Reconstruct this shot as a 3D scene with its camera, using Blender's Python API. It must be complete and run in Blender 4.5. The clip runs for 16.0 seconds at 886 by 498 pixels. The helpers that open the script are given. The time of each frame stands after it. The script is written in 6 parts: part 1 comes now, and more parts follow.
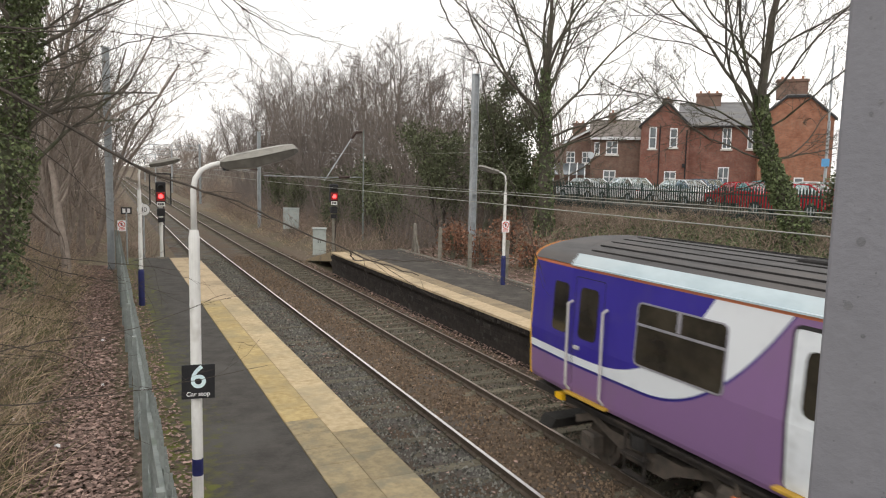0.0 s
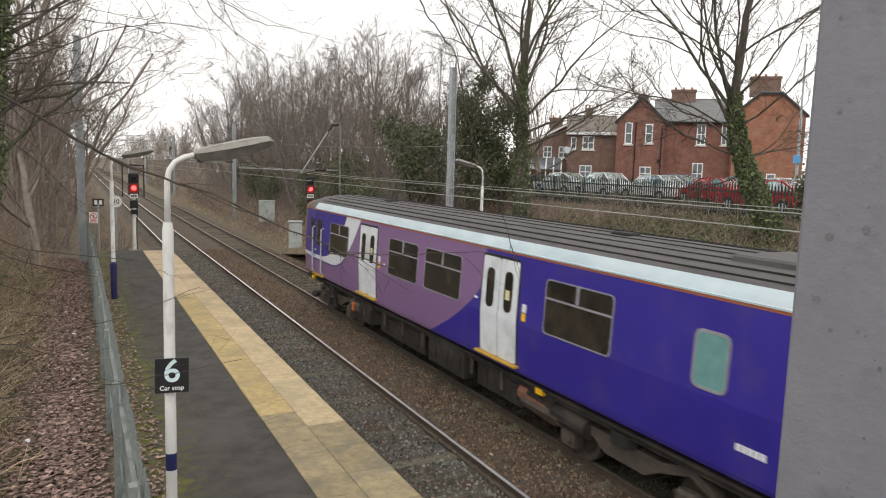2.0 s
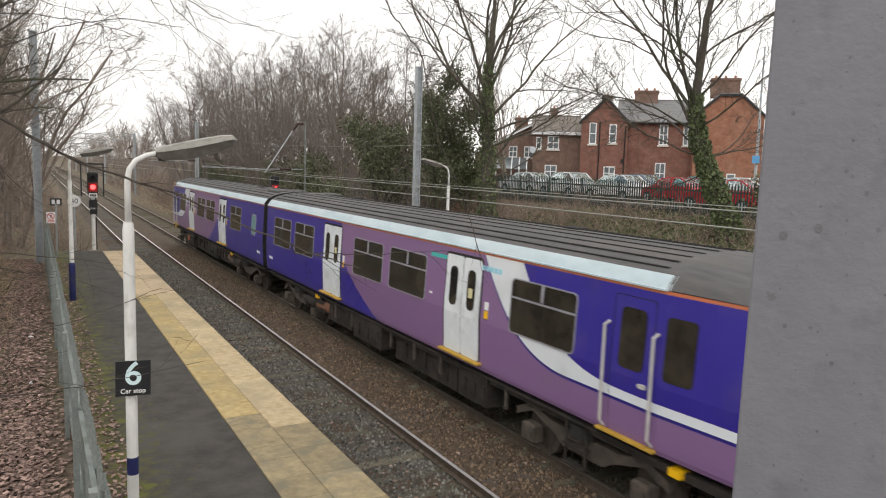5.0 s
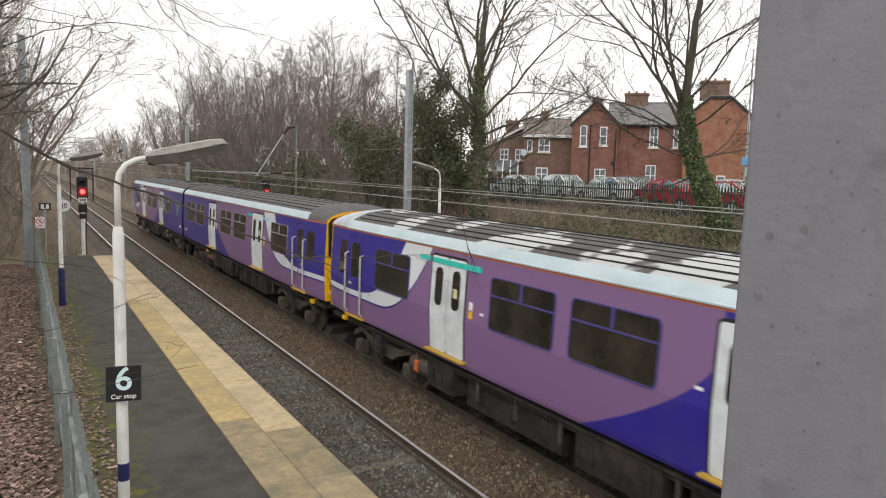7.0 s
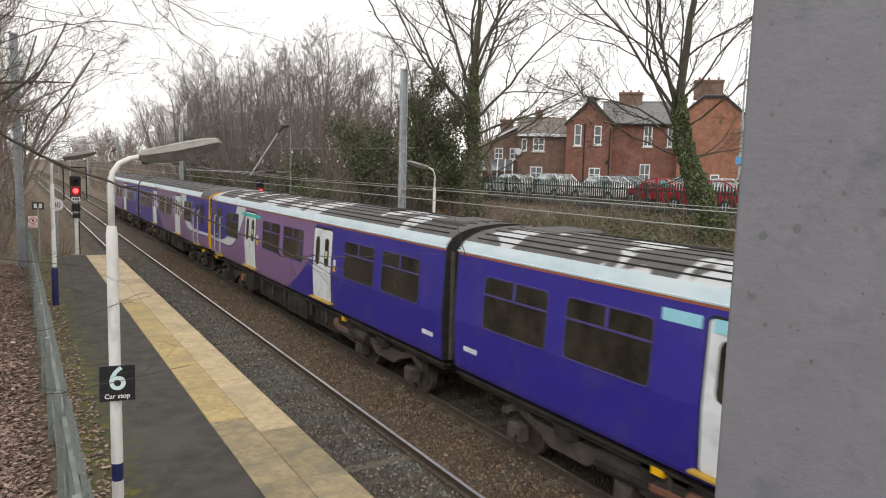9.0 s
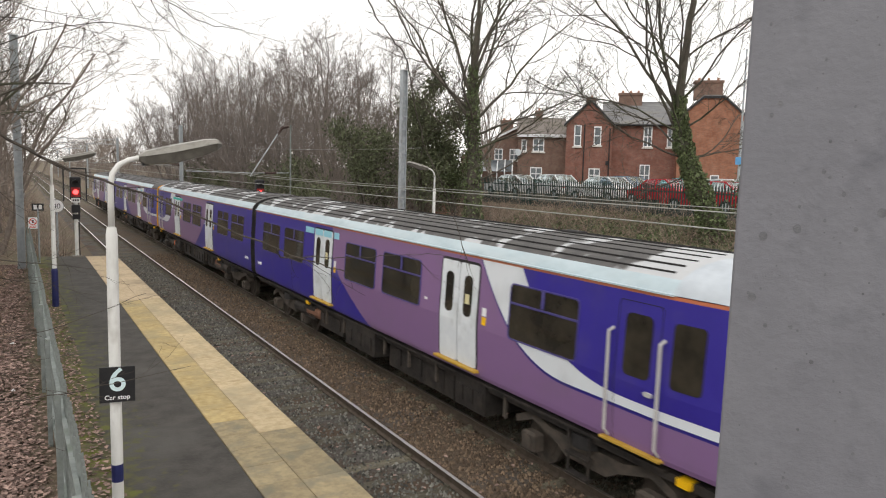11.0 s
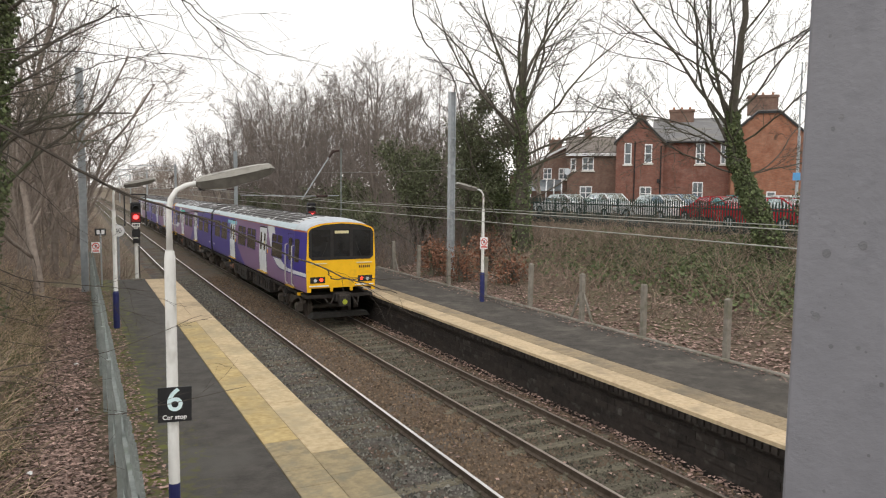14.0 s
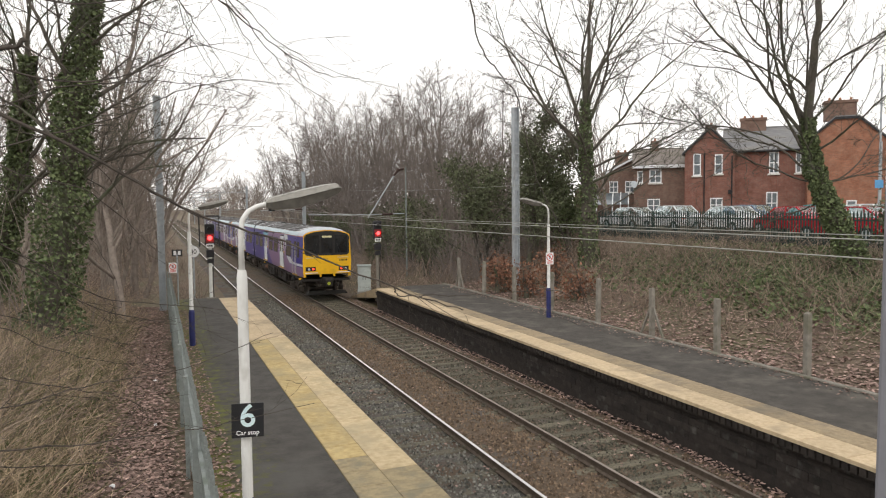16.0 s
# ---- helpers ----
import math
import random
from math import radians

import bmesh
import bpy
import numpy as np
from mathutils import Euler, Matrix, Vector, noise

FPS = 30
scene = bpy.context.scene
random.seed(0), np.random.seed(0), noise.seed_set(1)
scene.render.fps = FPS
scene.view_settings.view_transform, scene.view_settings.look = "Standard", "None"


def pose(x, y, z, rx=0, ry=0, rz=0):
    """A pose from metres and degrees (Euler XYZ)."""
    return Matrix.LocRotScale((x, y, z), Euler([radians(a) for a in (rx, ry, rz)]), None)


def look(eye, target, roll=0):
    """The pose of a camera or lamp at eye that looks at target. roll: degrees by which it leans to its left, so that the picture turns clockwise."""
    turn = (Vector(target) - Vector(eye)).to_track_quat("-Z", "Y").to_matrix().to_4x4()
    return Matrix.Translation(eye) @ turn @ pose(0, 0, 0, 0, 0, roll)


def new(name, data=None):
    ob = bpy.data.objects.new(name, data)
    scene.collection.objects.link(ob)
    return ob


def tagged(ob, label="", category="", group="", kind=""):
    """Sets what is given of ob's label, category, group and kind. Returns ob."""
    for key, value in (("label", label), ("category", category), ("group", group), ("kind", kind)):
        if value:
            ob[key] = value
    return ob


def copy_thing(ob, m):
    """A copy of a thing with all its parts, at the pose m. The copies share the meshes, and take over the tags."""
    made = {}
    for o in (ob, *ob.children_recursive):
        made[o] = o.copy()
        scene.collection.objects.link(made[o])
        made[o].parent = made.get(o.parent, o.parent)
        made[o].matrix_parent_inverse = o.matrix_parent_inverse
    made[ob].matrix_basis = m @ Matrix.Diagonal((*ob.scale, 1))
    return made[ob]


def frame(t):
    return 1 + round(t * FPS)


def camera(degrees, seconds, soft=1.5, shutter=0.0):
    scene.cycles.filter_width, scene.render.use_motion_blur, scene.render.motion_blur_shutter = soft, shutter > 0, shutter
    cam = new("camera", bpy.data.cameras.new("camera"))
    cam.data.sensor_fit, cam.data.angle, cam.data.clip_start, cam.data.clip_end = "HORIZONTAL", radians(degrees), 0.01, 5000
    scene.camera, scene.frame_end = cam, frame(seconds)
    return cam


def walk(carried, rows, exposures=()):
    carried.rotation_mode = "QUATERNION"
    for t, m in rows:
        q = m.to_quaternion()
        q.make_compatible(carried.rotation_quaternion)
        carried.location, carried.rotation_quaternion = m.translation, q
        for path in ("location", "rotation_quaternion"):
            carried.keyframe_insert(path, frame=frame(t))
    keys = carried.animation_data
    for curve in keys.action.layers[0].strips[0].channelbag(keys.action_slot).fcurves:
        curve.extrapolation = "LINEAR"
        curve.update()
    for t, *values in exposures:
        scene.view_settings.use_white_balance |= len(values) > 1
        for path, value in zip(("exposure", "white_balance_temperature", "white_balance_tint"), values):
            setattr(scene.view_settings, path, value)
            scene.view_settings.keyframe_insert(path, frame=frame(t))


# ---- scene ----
# ---------------- camera and its walk ----------------
cam = camera(63.0, 16.0, soft=1.1, shutter=0.3)
EYE = 4.86
CAM = [
    (0, -24.929, -6.06, -1.155, -0.007), (0.5, -25.498, -6.564, -1.339, -0.007), (1, -25.628, -6.52, -1.355, -0.006),
    (1.5, -25.984, -6.421, -1.344, -0.006), (2, -26.731, -6.512, -1.597, -0.006), (2.5, -27.265, -6.656, -1.908, -0.006),
    (3, -28.025, -6.502, -2.265, -0.007), (3.5, -28.191, -6.541, -2.375, -0.007), (4, -28.539, -6.605, -2.38, -0.006),
    (4.5, -29.077, -6.696, -2.044, -0.004), (5, -29.397, -6.48, -1.716, -0.003), (7.5, -30.321, -6.221, -1.481, 0.0),
    (8, -30.546, -6.354, -1.489, 0.0), (8.5, -30.48, -6.367, -1.538, 0.0), (9, -30.505, -6.289, -1.485, 0.0),
    (11.5, -30.508, -6.183, -1.401, 0.0), (12, -30.444, -6.077, -1.406, 0.0), (12.5, -30.265, -6.236, -1.54, 0.0),
    (13, -29.736, -5.896, -1.383, 0.0), (13.5, -28.448, -5.149, -0.859, 0.0), (14, -26.672, -4.657, -0.56, -0.002),
    (14.5, -24.798, -4.331, -0.455, -0.003), (15, -23.916, -4.013, -0.206, -0.003), (15.5, -22.955, -3.74, 0.061, -0.003),
    (16, -21.593, -3.361, 0.626, -0.003)]
walk(cam, [(t, pose(0.6 * d, -0.8 * d, EYE, 90 + pitch, roll, yaw)) for t, yaw, pitch, roll, d in CAM])

# ---------------- sky and light ----------------
world = bpy.data.worlds.new("overcast_sky")
scene.world = world
world.use_nodes = True
wn, wl = world.node_tree.nodes, world.node_tree.links
sky = wn.new("ShaderNodeTexSky")
sky.sky_type, sky.sun_disc = "NISHITA", False
sky.sun_elevation, sky.sun_rotation = radians(37), radians(139)
sky.dust_density, sky.air_density = 5.0, 1.5
veil = wn.new("ShaderNodeMix")
veil.data_type = "RGBA"
veil.inputs[0].default_value = 0.93
wl.new(sky.outputs[0], veil.inputs[6])
veil.inputs[7].default_value = (10.15, 9.9, 9.65, 1)
wl.new(veil.outputs[2], wn["Background"].inputs[0])
wn["Background"].inputs[1].default_value = 0.128
sun = new("sun", bpy.data.lights.new("sun", "SUN"))
sun.data.energy, sun.data.angle, sun.data.color = 0.95, radians(25), (1, 0.97, 0.92)
sun.matrix_world = look((-42, -48, 48), (0, 0, 0))

# ---------------- mesh helpers ----------------
rnd = random.Random(7)


class Mesh:
    """Collects verts and faces for one part."""

    def __init__(self):
        self.v, self.f = [], []

    def add(self, verts, faces):
        n = len(self.v)
        self.v += [tuple(p) for p in verts]
        self.f += [tuple(i + n for i in q) for q in faces]
        return self

    def box(self, x0, x1, y0, y1, z0, z1, b=0.0):
        if b <= 0:
            v = [(x, y, z) for z in (z0, z1) for y in (y0, y1) for x in (x0, x1)]
            return self.add(v, [(0, 2, 3, 1), (4, 5, 7, 6), (0, 1, 5, 4), (2, 6, 7, 3), (0, 4, 6, 2), (1, 3, 7, 5)])
        # box whose upper edges are chamfered
        v = [(x0, y0, z0), (x1, y0, z0), (x1, y1, z0), (x0, y1, z0),
             (x0, y0, z1 - b), (x1, y0, z1 - b), (x1, y1, z1 - b), (x0, y1, z1 - b),
             (x0 + b, y0 + b, z1), (x1 - b, y0 + b, z1), (x1 - b, y1 - b, z1), (x0 + b, y1 - b, z1)]
        f = [(3, 2, 1, 0), (8, 9, 10, 11)]
        for k in (0, 4):
            f += [(k + i, k + (i + 1) % 4, k + 4 + (i + 1) % 4, k + 4 + i) for i in range(4)]
        return self.add(v, f)

    def tube(self, pts, radii, n=6, cap=True):
        pts = [Vector(p) for p in pts]
        if not hasattr(radii, "__len__"):
            radii = [radii] * len(pts)
        up = None
        vs, fs = [], []
        for i, p in enumerate(pts):
            d = (pts[min(i + 1, len(pts) - 1)] - pts[max(i - 1, 0)]).normalized()
            if up is None:
                up = d.orthogonal().normalized()
            up = (up - d * up.dot(d))
            up = up.normalized() if up.length > 1e-5 else d.orthogonal().normalized()
            s = d.cross(up)
            for k in range(n):
                a = 2 * math.pi * k / n
                vs.append(p + (up * math.cos(a) + s * math.sin(a)) * radii[i])
        for i in range(len(pts) - 1):
            for k in range(n):
                fs.append((i * n + k, i * n + (k + 1) % n, (i + 1) * n + (k + 1) % n, (i + 1) * n + k))
        if cap:
            fs.append(tuple(range(n))[::-1])
            fs.append(tuple((len(pts) - 1) * n + k for k in range(n)))
        return self.add(vs, fs)

    def disc(self, c, axis, r, depth, n=16):
        c, axis = Vector(c), Vector(axis).normalized()
        return self.tube([c - axis * depth / 2, c + axis * depth / 2], r, n)

    def prism(self, outline, y0, y1, axis="y"):
        """An outline (a list of pairs) carried along an axis; a face fan closes both ends."""
        n = len(outline)
        def put(a, b, c):
            return {"y": (a, c, b), "x": (c, a, b), "z": (a, b, c)}[axis]
        v = [put(a, b, y0) for a, b in outline] + [put(a, b, y1) for a, b in outline]
        f = [(i, (i + 1) % n, n + (i + 1) % n, n + i) for i in range(n)]
        return self.add(v, f + [tuple(range(n))[::-1], tuple(range(n, 2 * n))])

    def data(self, name):
        me = bpy.data.meshes.new(name)
        me.from_pydata(self.v, [], self.f)
        me.update()
        bm = bmesh.new()
        bm.from_mesh(me)
        bmesh.ops.recalc_face_normals(bm, faces=bm.faces)
        bm.to_mesh(me)
        bm.free()
        return me


def part(name, mesh, material, parent=None, label="", smooth=False, m=None):
    me = mesh.data(name) if isinstance(mesh, Mesh) else mesh
    if material and not me.materials:
        me.materials.append(material)
    if smooth:
        me.polygons.foreach_set("use_smooth", [True] * len(me.polygons))
    ob = new(name, me)
    if parent:
        ob.parent = parent
    if m is not None:
        ob.matrix_basis = m
    return tagged(ob, label)


def thing(name, label, category, m=None, group="", kind=""):
    ob = new(name)
    if m is not None:
        ob.matrix_basis = m
    return tagged(ob, label, category, group, kind)


def solid(name, mesh, material, label, category="", group="", kind="", m=None, smooth=False):
    return tagged(part(name, mesh, material, None, label, smooth, m), label, category, group, kind)


# ---------------- materials ----------------
def mat(name, a, b, scale=4.0, rough=0.7, bump=0.2, metal=0.0, c=None, cscale=0.7, cmin=0.5, cmax=0.7, grain=8.0,
        vary=0.0, stretch=(1, 1, 1), island=False, spec=0.4, ground=False):
    """Two colours mixed by fine noise, a third in larger stains, grain as relief, and a change from piece to piece."""
    m = bpy.data.materials.new(name)
    m.use_nodes = True
    nt = m.node_tree
    nn, ll = nt.nodes, nt.links
    bs = nn["Principled BSDF"]
    bs.inputs["Roughness"].default_value, bs.inputs["Metallic"].default_value = rough, metal
    bs.inputs["Specular IOR Level"].default_value = spec
    # on paving the stains run on from slab to slab
    tc = nn.new("ShaderNodeNewGeometry" if ground else "ShaderNodeTexCoord")
    mp = nn.new("ShaderNodeMapping")
    mp.inputs["Scale"].default_value = stretch
    ll.new(tc.outputs["Position" if ground else "Object"], mp.inputs[0])
    src = mp.outputs[0]
    if vary:
        oi = nn.new("ShaderNodeNewGeometry" if island else "ShaderNodeObjectInfo")
        rand = oi.outputs["Random Per Island" if island else "Random"]
        if not ground:
            off = nn.new("ShaderNodeVectorMath")
            off.operation = "MULTIPLY_ADD"
            ll.new(rand, off.inputs[0])
            off.inputs[1].default_value = (37, 53, 29)
            ll.new(src, off.inputs[2])
            src = off.outputs[0]

    def noise_node(s, d=6.0):
        n = nn.new("ShaderNodeTexNoise")
        n.inputs["Scale"].default_value, n.inputs["Detail"].default_value, n.inputs["Roughness"].default_value = s, d, 0.65
        ll.new(src, n.inputs["Vector"])
        return n.outputs["Fac"]

    def mix(f, x, y, lo=0.35, hi=0.65):
        r = nn.new("ShaderNodeMapRange")
        r.inputs["From Min"].default_value, r.inputs["From Max"].default_value = lo, hi
        ll.new(f, r.inputs[0])
        k = nn.new("ShaderNodeMix")
        k.data_type = "RGBA"
        ll.new(r.outputs[0], k.inputs[0])
        for i, q in ((6, x), (7, y)):
            if isinstance(q, tuple):
                k.inputs[i].default_value = (*q, 1)
            else:
                ll.new(q, k.inputs[i])
        return k.outputs[2]

    col = mix(noise_node(scale), a, b)
    if c:
        col = mix(noise_node(cscale, 3.0), col, c, cmin, cmax)
    if vary:
        hv = nn.new("ShaderNodeHueSaturation")
        r = nn.new("ShaderNodeMapRange")
        r.inputs["To Min"].default_value, r.inputs["To Max"].default_value = 1 - vary, 1 + vary
        ll.new(rand, r.inputs[0])
        ll.new(r.outputs[0], hv.inputs["Value"])
        ll.new(col, hv.inputs["Color"])
        col = hv.outputs[0]
    ll.new(col, bs.inputs["Base Color"])
    if bump:
        bp = nn.new("ShaderNodeBump")
        bp.inputs["Strength"].default_value, bp.inputs["Distance"].default_value = bump, 0.02
        ll.new(noise_node(scale * grain), bp.inputs["Height"])
        ll.new(bp.outputs[0], bs.inputs["Normal"])
    return m


def glow(name, colour, strength):
    m = mat(name, colour, colour, bump=0)
    bs = m.node_tree.nodes["Principled BSDF"]
    bs.inputs["Emission Color"].default_value = (*colour, 1)
    bs.inputs["Emission Strength"].default_value = strength
    return m


class Num:
    """Arithmetic on shader values, to draw the paint scheme."""

    def __init__(self, nt, socket):
        self.nt, self.s = nt, socket

    def op(self, kind, other=None, third=None):
        n = self.nt.nodes.new("ShaderNodeMath")
        n.operation = kind
        for i, q in enumerate((self, other, third)):
            if q is None:
                continue
            if isinstance(q, Num):
                self.nt.links.new(q.s, n.inputs[i])
            else:
                n.inputs[i].default_value = q
        return Num(self.nt, n.outputs[0])

    def __add__(self, o): return self.op("ADD", o)
    def __sub__(self, o): return self.op("SUBTRACT", o)
    def __mul__(self, o): return self.op("MULTIPLY", o)
    def __gt__(self, o): return self.op("GREATER_THAN", o)
    def __lt__(self, o): return self.op("LESS_THAN", o)
    def pow(self, o): return self.op("MAXIMUM", 0.0).op("POWER", o)


def mossy_asphalt():
    """Asphalt that turns green and brown with moss and leaf mould toward the fence."""
    m = mat("mossy_asphalt", (0.040, 0.036, 0.032), (0.072, 0.066, 0.058), 3, 0.92, 0.4, c=(0.082, 0.078, 0.070), cscale=0.5)
    nt = m.node_tree
    bs = nt.nodes["Principled BSDF"]
    col = bs.inputs["Base Color"].links[0].from_socket
    tc = nt.nodes.new("ShaderNodeTexCoord")
    sp = nt.nodes.new("ShaderNodeSeparateXYZ")
    nt.links.new(tc.outputs["Object"], sp.inputs[0])
    for scale, reach, gain, c in ((5.5, 0.75, 1.7, (0.085, 0.085, 0.032)), (3.4, 0.35, 2.6, (0.115, 0.122, 0.020)), (11.0, 0.05, 3.0, (0.13, 0.09, 0.062))):
        n = nt.nodes.new("ShaderNodeTexNoise")
        n.inputs["Scale"].default_value, n.inputs["Detail"].default_value = scale, 7
        nt.links.new(tc.outputs["Object"], n.inputs["Vector"])
        f = (Num(nt, n.outputs[0]) * 3.4 + (reach - 1.1) - Num(nt, sp.outputs["X"]).op("SUBTRACT", 0.0)) * gain
        f = f.op("MAXIMUM", 0.0).op("MINIMUM", 0.85)
        k = nt.nodes.new("ShaderNodeMix")
        k.data_type = "RGBA"
        nt.links.new(f.s, k.inputs[0])
        nt.links.new(col, k.inputs[6])
        k.inputs[7].default_value = (*c, 1)
        col = k.outputs[2]
    nt.links.new(col, bs.inputs["Base Color"])
    return m


ASPHALT = mat("platform_asphalt", (0.042, 0.037, 0.032), (0.072, 0.064, 0.055), 3, 0.9, 0.4, c=(0.125, 0.112, 0.094), cscale=1.1, cmin=0.5, cmax=0.75)
MOSSY = mossy_asphalt()
SLAB_Y = mat("worn_yellow_slab", (0.36, 0.265, 0.115), (0.50, 0.385, 0.185), 9, 0.88, 0.4, c=(0.33, 0.27, 0.15), cscale=1.3, cmin=0.45, cmax=0.7, vary=0.07, ground=True)
SLAB_N = mat("grimy_grey_slab", (0.235, 0.190, 0.115), (0.355, 0.285, 0.165), 7, 0.9, 0.5, c=(0.21, 0.185, 0.125), cscale=2.2, cmin=0.48, cmax=0.66, vary=0.10, ground=True)
SLAB_P = mat("pale_worn_coping_slab", (0.408, 0.315, 0.180), (0.541, 0.432, 0.270), 9, 0.88, 0.4, c=(0.351, 0.291, 0.185), cscale=1.1, cmin=0.45, cmax=0.7, vary=0.08, ground=True)
SLAB_C = mat("weathered_cream_slab", (0.437, 0.335, 0.208), (0.558, 0.441, 0.291), 10, 0.85, 0.3, c=(0.335, 0.267, 0.177), cscale=1.3, vary=0.07, ground=True)
SLAB_G = mat("grimy_tan_paving_slab", (0.24, 0.185, 0.115), (0.33, 0.26, 0.165), 10, 0.9, 0.3, c=(0.16, 0.135, 0.10), cscale=1.0, vary=0.08, ground=True)
BRICK_D = mat("sooty_brick", (0.016, 0.013, 0.011), (0.034, 0.027, 0.023), 5, 0.9, 0.6, c=(0.081, 0.074, 0.068), cscale=2.2, cmin=0.58, cmax=0.75, vary=0.3)
BALLAST = mat("grey_ballast", (0.064, 0.060, 0.054), (0.128, 0.115, 0.102), 14, 0.95, 1.0, c=(0.093, 0.064, 0.043), cscale=0.5, cmin=0.45, cmax=0.6)
BALLAST_R = mat("rusty_ballast", (0.076, 0.054, 0.036), (0.148, 0.108, 0.074), 14, 0.95, 1.0, c=(0.099, 0.090, 0.081), cscale=0.6)
STONE_G = mat("ballast_stone", (0.073, 0.070, 0.062), (0.198, 0.194, 0.168), 3, 0.95, 0.3, vary=0.65, island=True)
STONE_R = mat("rust_stained_stone", (0.085, 0.057, 0.038), (0.197, 0.143, 0.096), 3, 0.95, 0.3, vary=0.6, island=True)
STONE_D = mat("dull_olive_stone", (0.051, 0.048, 0.036), (0.128, 0.119, 0.089), 3, 0.95, 0.3, vary=0.6, island=True)
RAIL_RUST = mat("rusty_rail", (0.056, 0.040, 0.028), (0.098, 0.075, 0.057), 9, 0.8, 0.3)
RAIL_TOP = mat("polished_rail_head", (0.80, 0.79, 0.78), (0.88, 0.87, 0.86), 6, 0.42, 0.03, metal=0.9)
RAIL_DULL = mat("dull_rail_head", (0.30, 0.25, 0.21), (0.42, 0.37, 0.32), 6, 0.4, 0.1, metal=0.8)
SLEEPER = mat("weathered_sleeper", (0.085, 0.074, 0.052), (0.155, 0.138, 0.10), 4, 0.9, 0.6, c=(0.09, 0.08, 0.06), stretch=(1, 5, 1), vary=0.25)
CONCRETE = mat("weathered_concrete", (0.17, 0.155, 0.13), (0.26, 0.24, 0.205), 6, 0.9, 0.4, c=(0.12, 0.12, 0.075), cscale=1.4, vary=0.12)
GALV_D = mat("dull_weathered_zinc", (0.163, 0.182, 0.176), (0.273, 0.299, 0.286), 5, 0.6, 0.1, metal=0.2, c=(0.130, 0.156, 0.117), cscale=1.2)
GALV = mat("galvanised_steel", (0.34, 0.37, 0.39), (0.46, 0.49, 0.51), 5, 0.5, 0.1, metal=0.35, c=(0.28, 0.29, 0.29), cscale=1.5)
WHITE_P = mat("chipped_white_paint", (0.66, 0.66, 0.64), (0.78, 0.78, 0.76), 5, 0.5, 0.12, c=(0.40, 0.385, 0.35), cscale=3.2, cmin=0.54, cmax=0.72, stretch=(1, 1, 0.5))
BLUE_P = mat("dark_blue_paint", (0.015, 0.02, 0.09), (0.025, 0.03, 0.13), 6, 0.5, 0.1)
BLACK = mat("black_enamel", (0.010, 0.010, 0.012), (0.02, 0.02, 0.022), 6, 0.5, 0.05)
DARK = mat("dark_grime", (0.010, 0.009, 0.008), (0.024, 0.022, 0.019), 6, 0.85, 0.3)
WHITE = mat("white_enamel", (0.78, 0.78, 0.78), (0.84, 0.84, 0.84), 6, 0.5, 0.0)
SOIL = mat("leaf_mould_soil", (0.095, 0.072, 0.050), (0.190, 0.143, 0.105), 5, 1.0, 1.0, c=(0.129, 0.112, 0.067), cscale=0.35, cmin=0.45, cmax=0.62)

# ---------------- ground ----------------
TRACKS = (5.115, 8.375)
EDGE_N, EDGE_F = 3.60, 9.78
PLAT_END_N, PLAT_END_F = 33.6, 34.2


def ramp(x, a, b):
    u = min(max((x - a) / (b - a), 0), 1)
    return u * u * (3 - 2 * u)


def gz(x, y):
    """The height of the ground."""
    n = noise.noise((x * 0.35, y * 0.35, 0.0)) * 0.16 + noise.noise((x * 1.3, y * 1.3, 3.0)) * 0.05
    if x < 4:
        far = ramp(y, 32.5, 36)
        z = (0.80 + 0.95 * ramp(x, -0.7, -3.6) + 0.9 * ramp(x, -4, -12)) * (1 - 0.25 * far) if x < 0.6 else 0.80 - 0.55 * far
        side = ramp(x, 0.3, -0.9)
        if x > 0.6:
            if y < 33.4:
                return -0.5
            z = 0.25 * ramp(x, 3.4, 1.5) - 0.22
            side = 0.2
        return z + n * side
    if x < 9.85:
        return -0.215
    foot, start = (0.85, 13.4) if y < 33.9 else (-0.2, 10.4)
    if y < 33.9 and x < 13.3:
        return -0.5
    z = foot + (2.9 - foot) * ramp(x, start, 24.5) + 0.35 * ramp(x, 22, 32)
    return z + n * ramp(x, start, start + 1.2) * (1 if x < 24 else 0.2)


def grid_axis(a, fine0, fine1, step, b, grow=1.35):
    out, d, p = [], step, fine0
    while p > a:
        d *= grow
        p -= d
        out.append(max(p, a))
    out = out[::-1]
    n = int((fine1 - fine0) / step)
    out += [fine0 + i * step for i in range(n + 1)]
    d, p = step, out[-1]
    while p < b:
        d *= grow
        p += d
        out.append(min(p, b))
    return out


xs = sorted(set(grid_axis(-1800, -8, 27, 0.35, 1800) + [0.58, 0.62, 3.98, 4.02, 9.84, 9.86, 13.28, 13.32]))
ys = sorted(set(grid_axis(-900, -2, 60, 0.5, 3000) + [33.38, 33.42, 33.88, 33.92]))
gm = Mesh()
gm.v = [(x, y, gz(x, y)) for y in ys for x in xs]
nx = len(xs)
gm.f = [(j * nx + i, j * nx + i + 1, (j + 1) * nx + i + 1, (j + 1) * nx + i) for j in range(len(ys) - 1) for i in range(nx - 1)]
solid("ground", gm, SOIL, "brown leaf-strewn soil of the railway cutting", "ground", kind="structure", smooth=True)

BY = [-25 + 0.5 * i for i in range(150)] + [50 + 4 * i for i in range(120)]


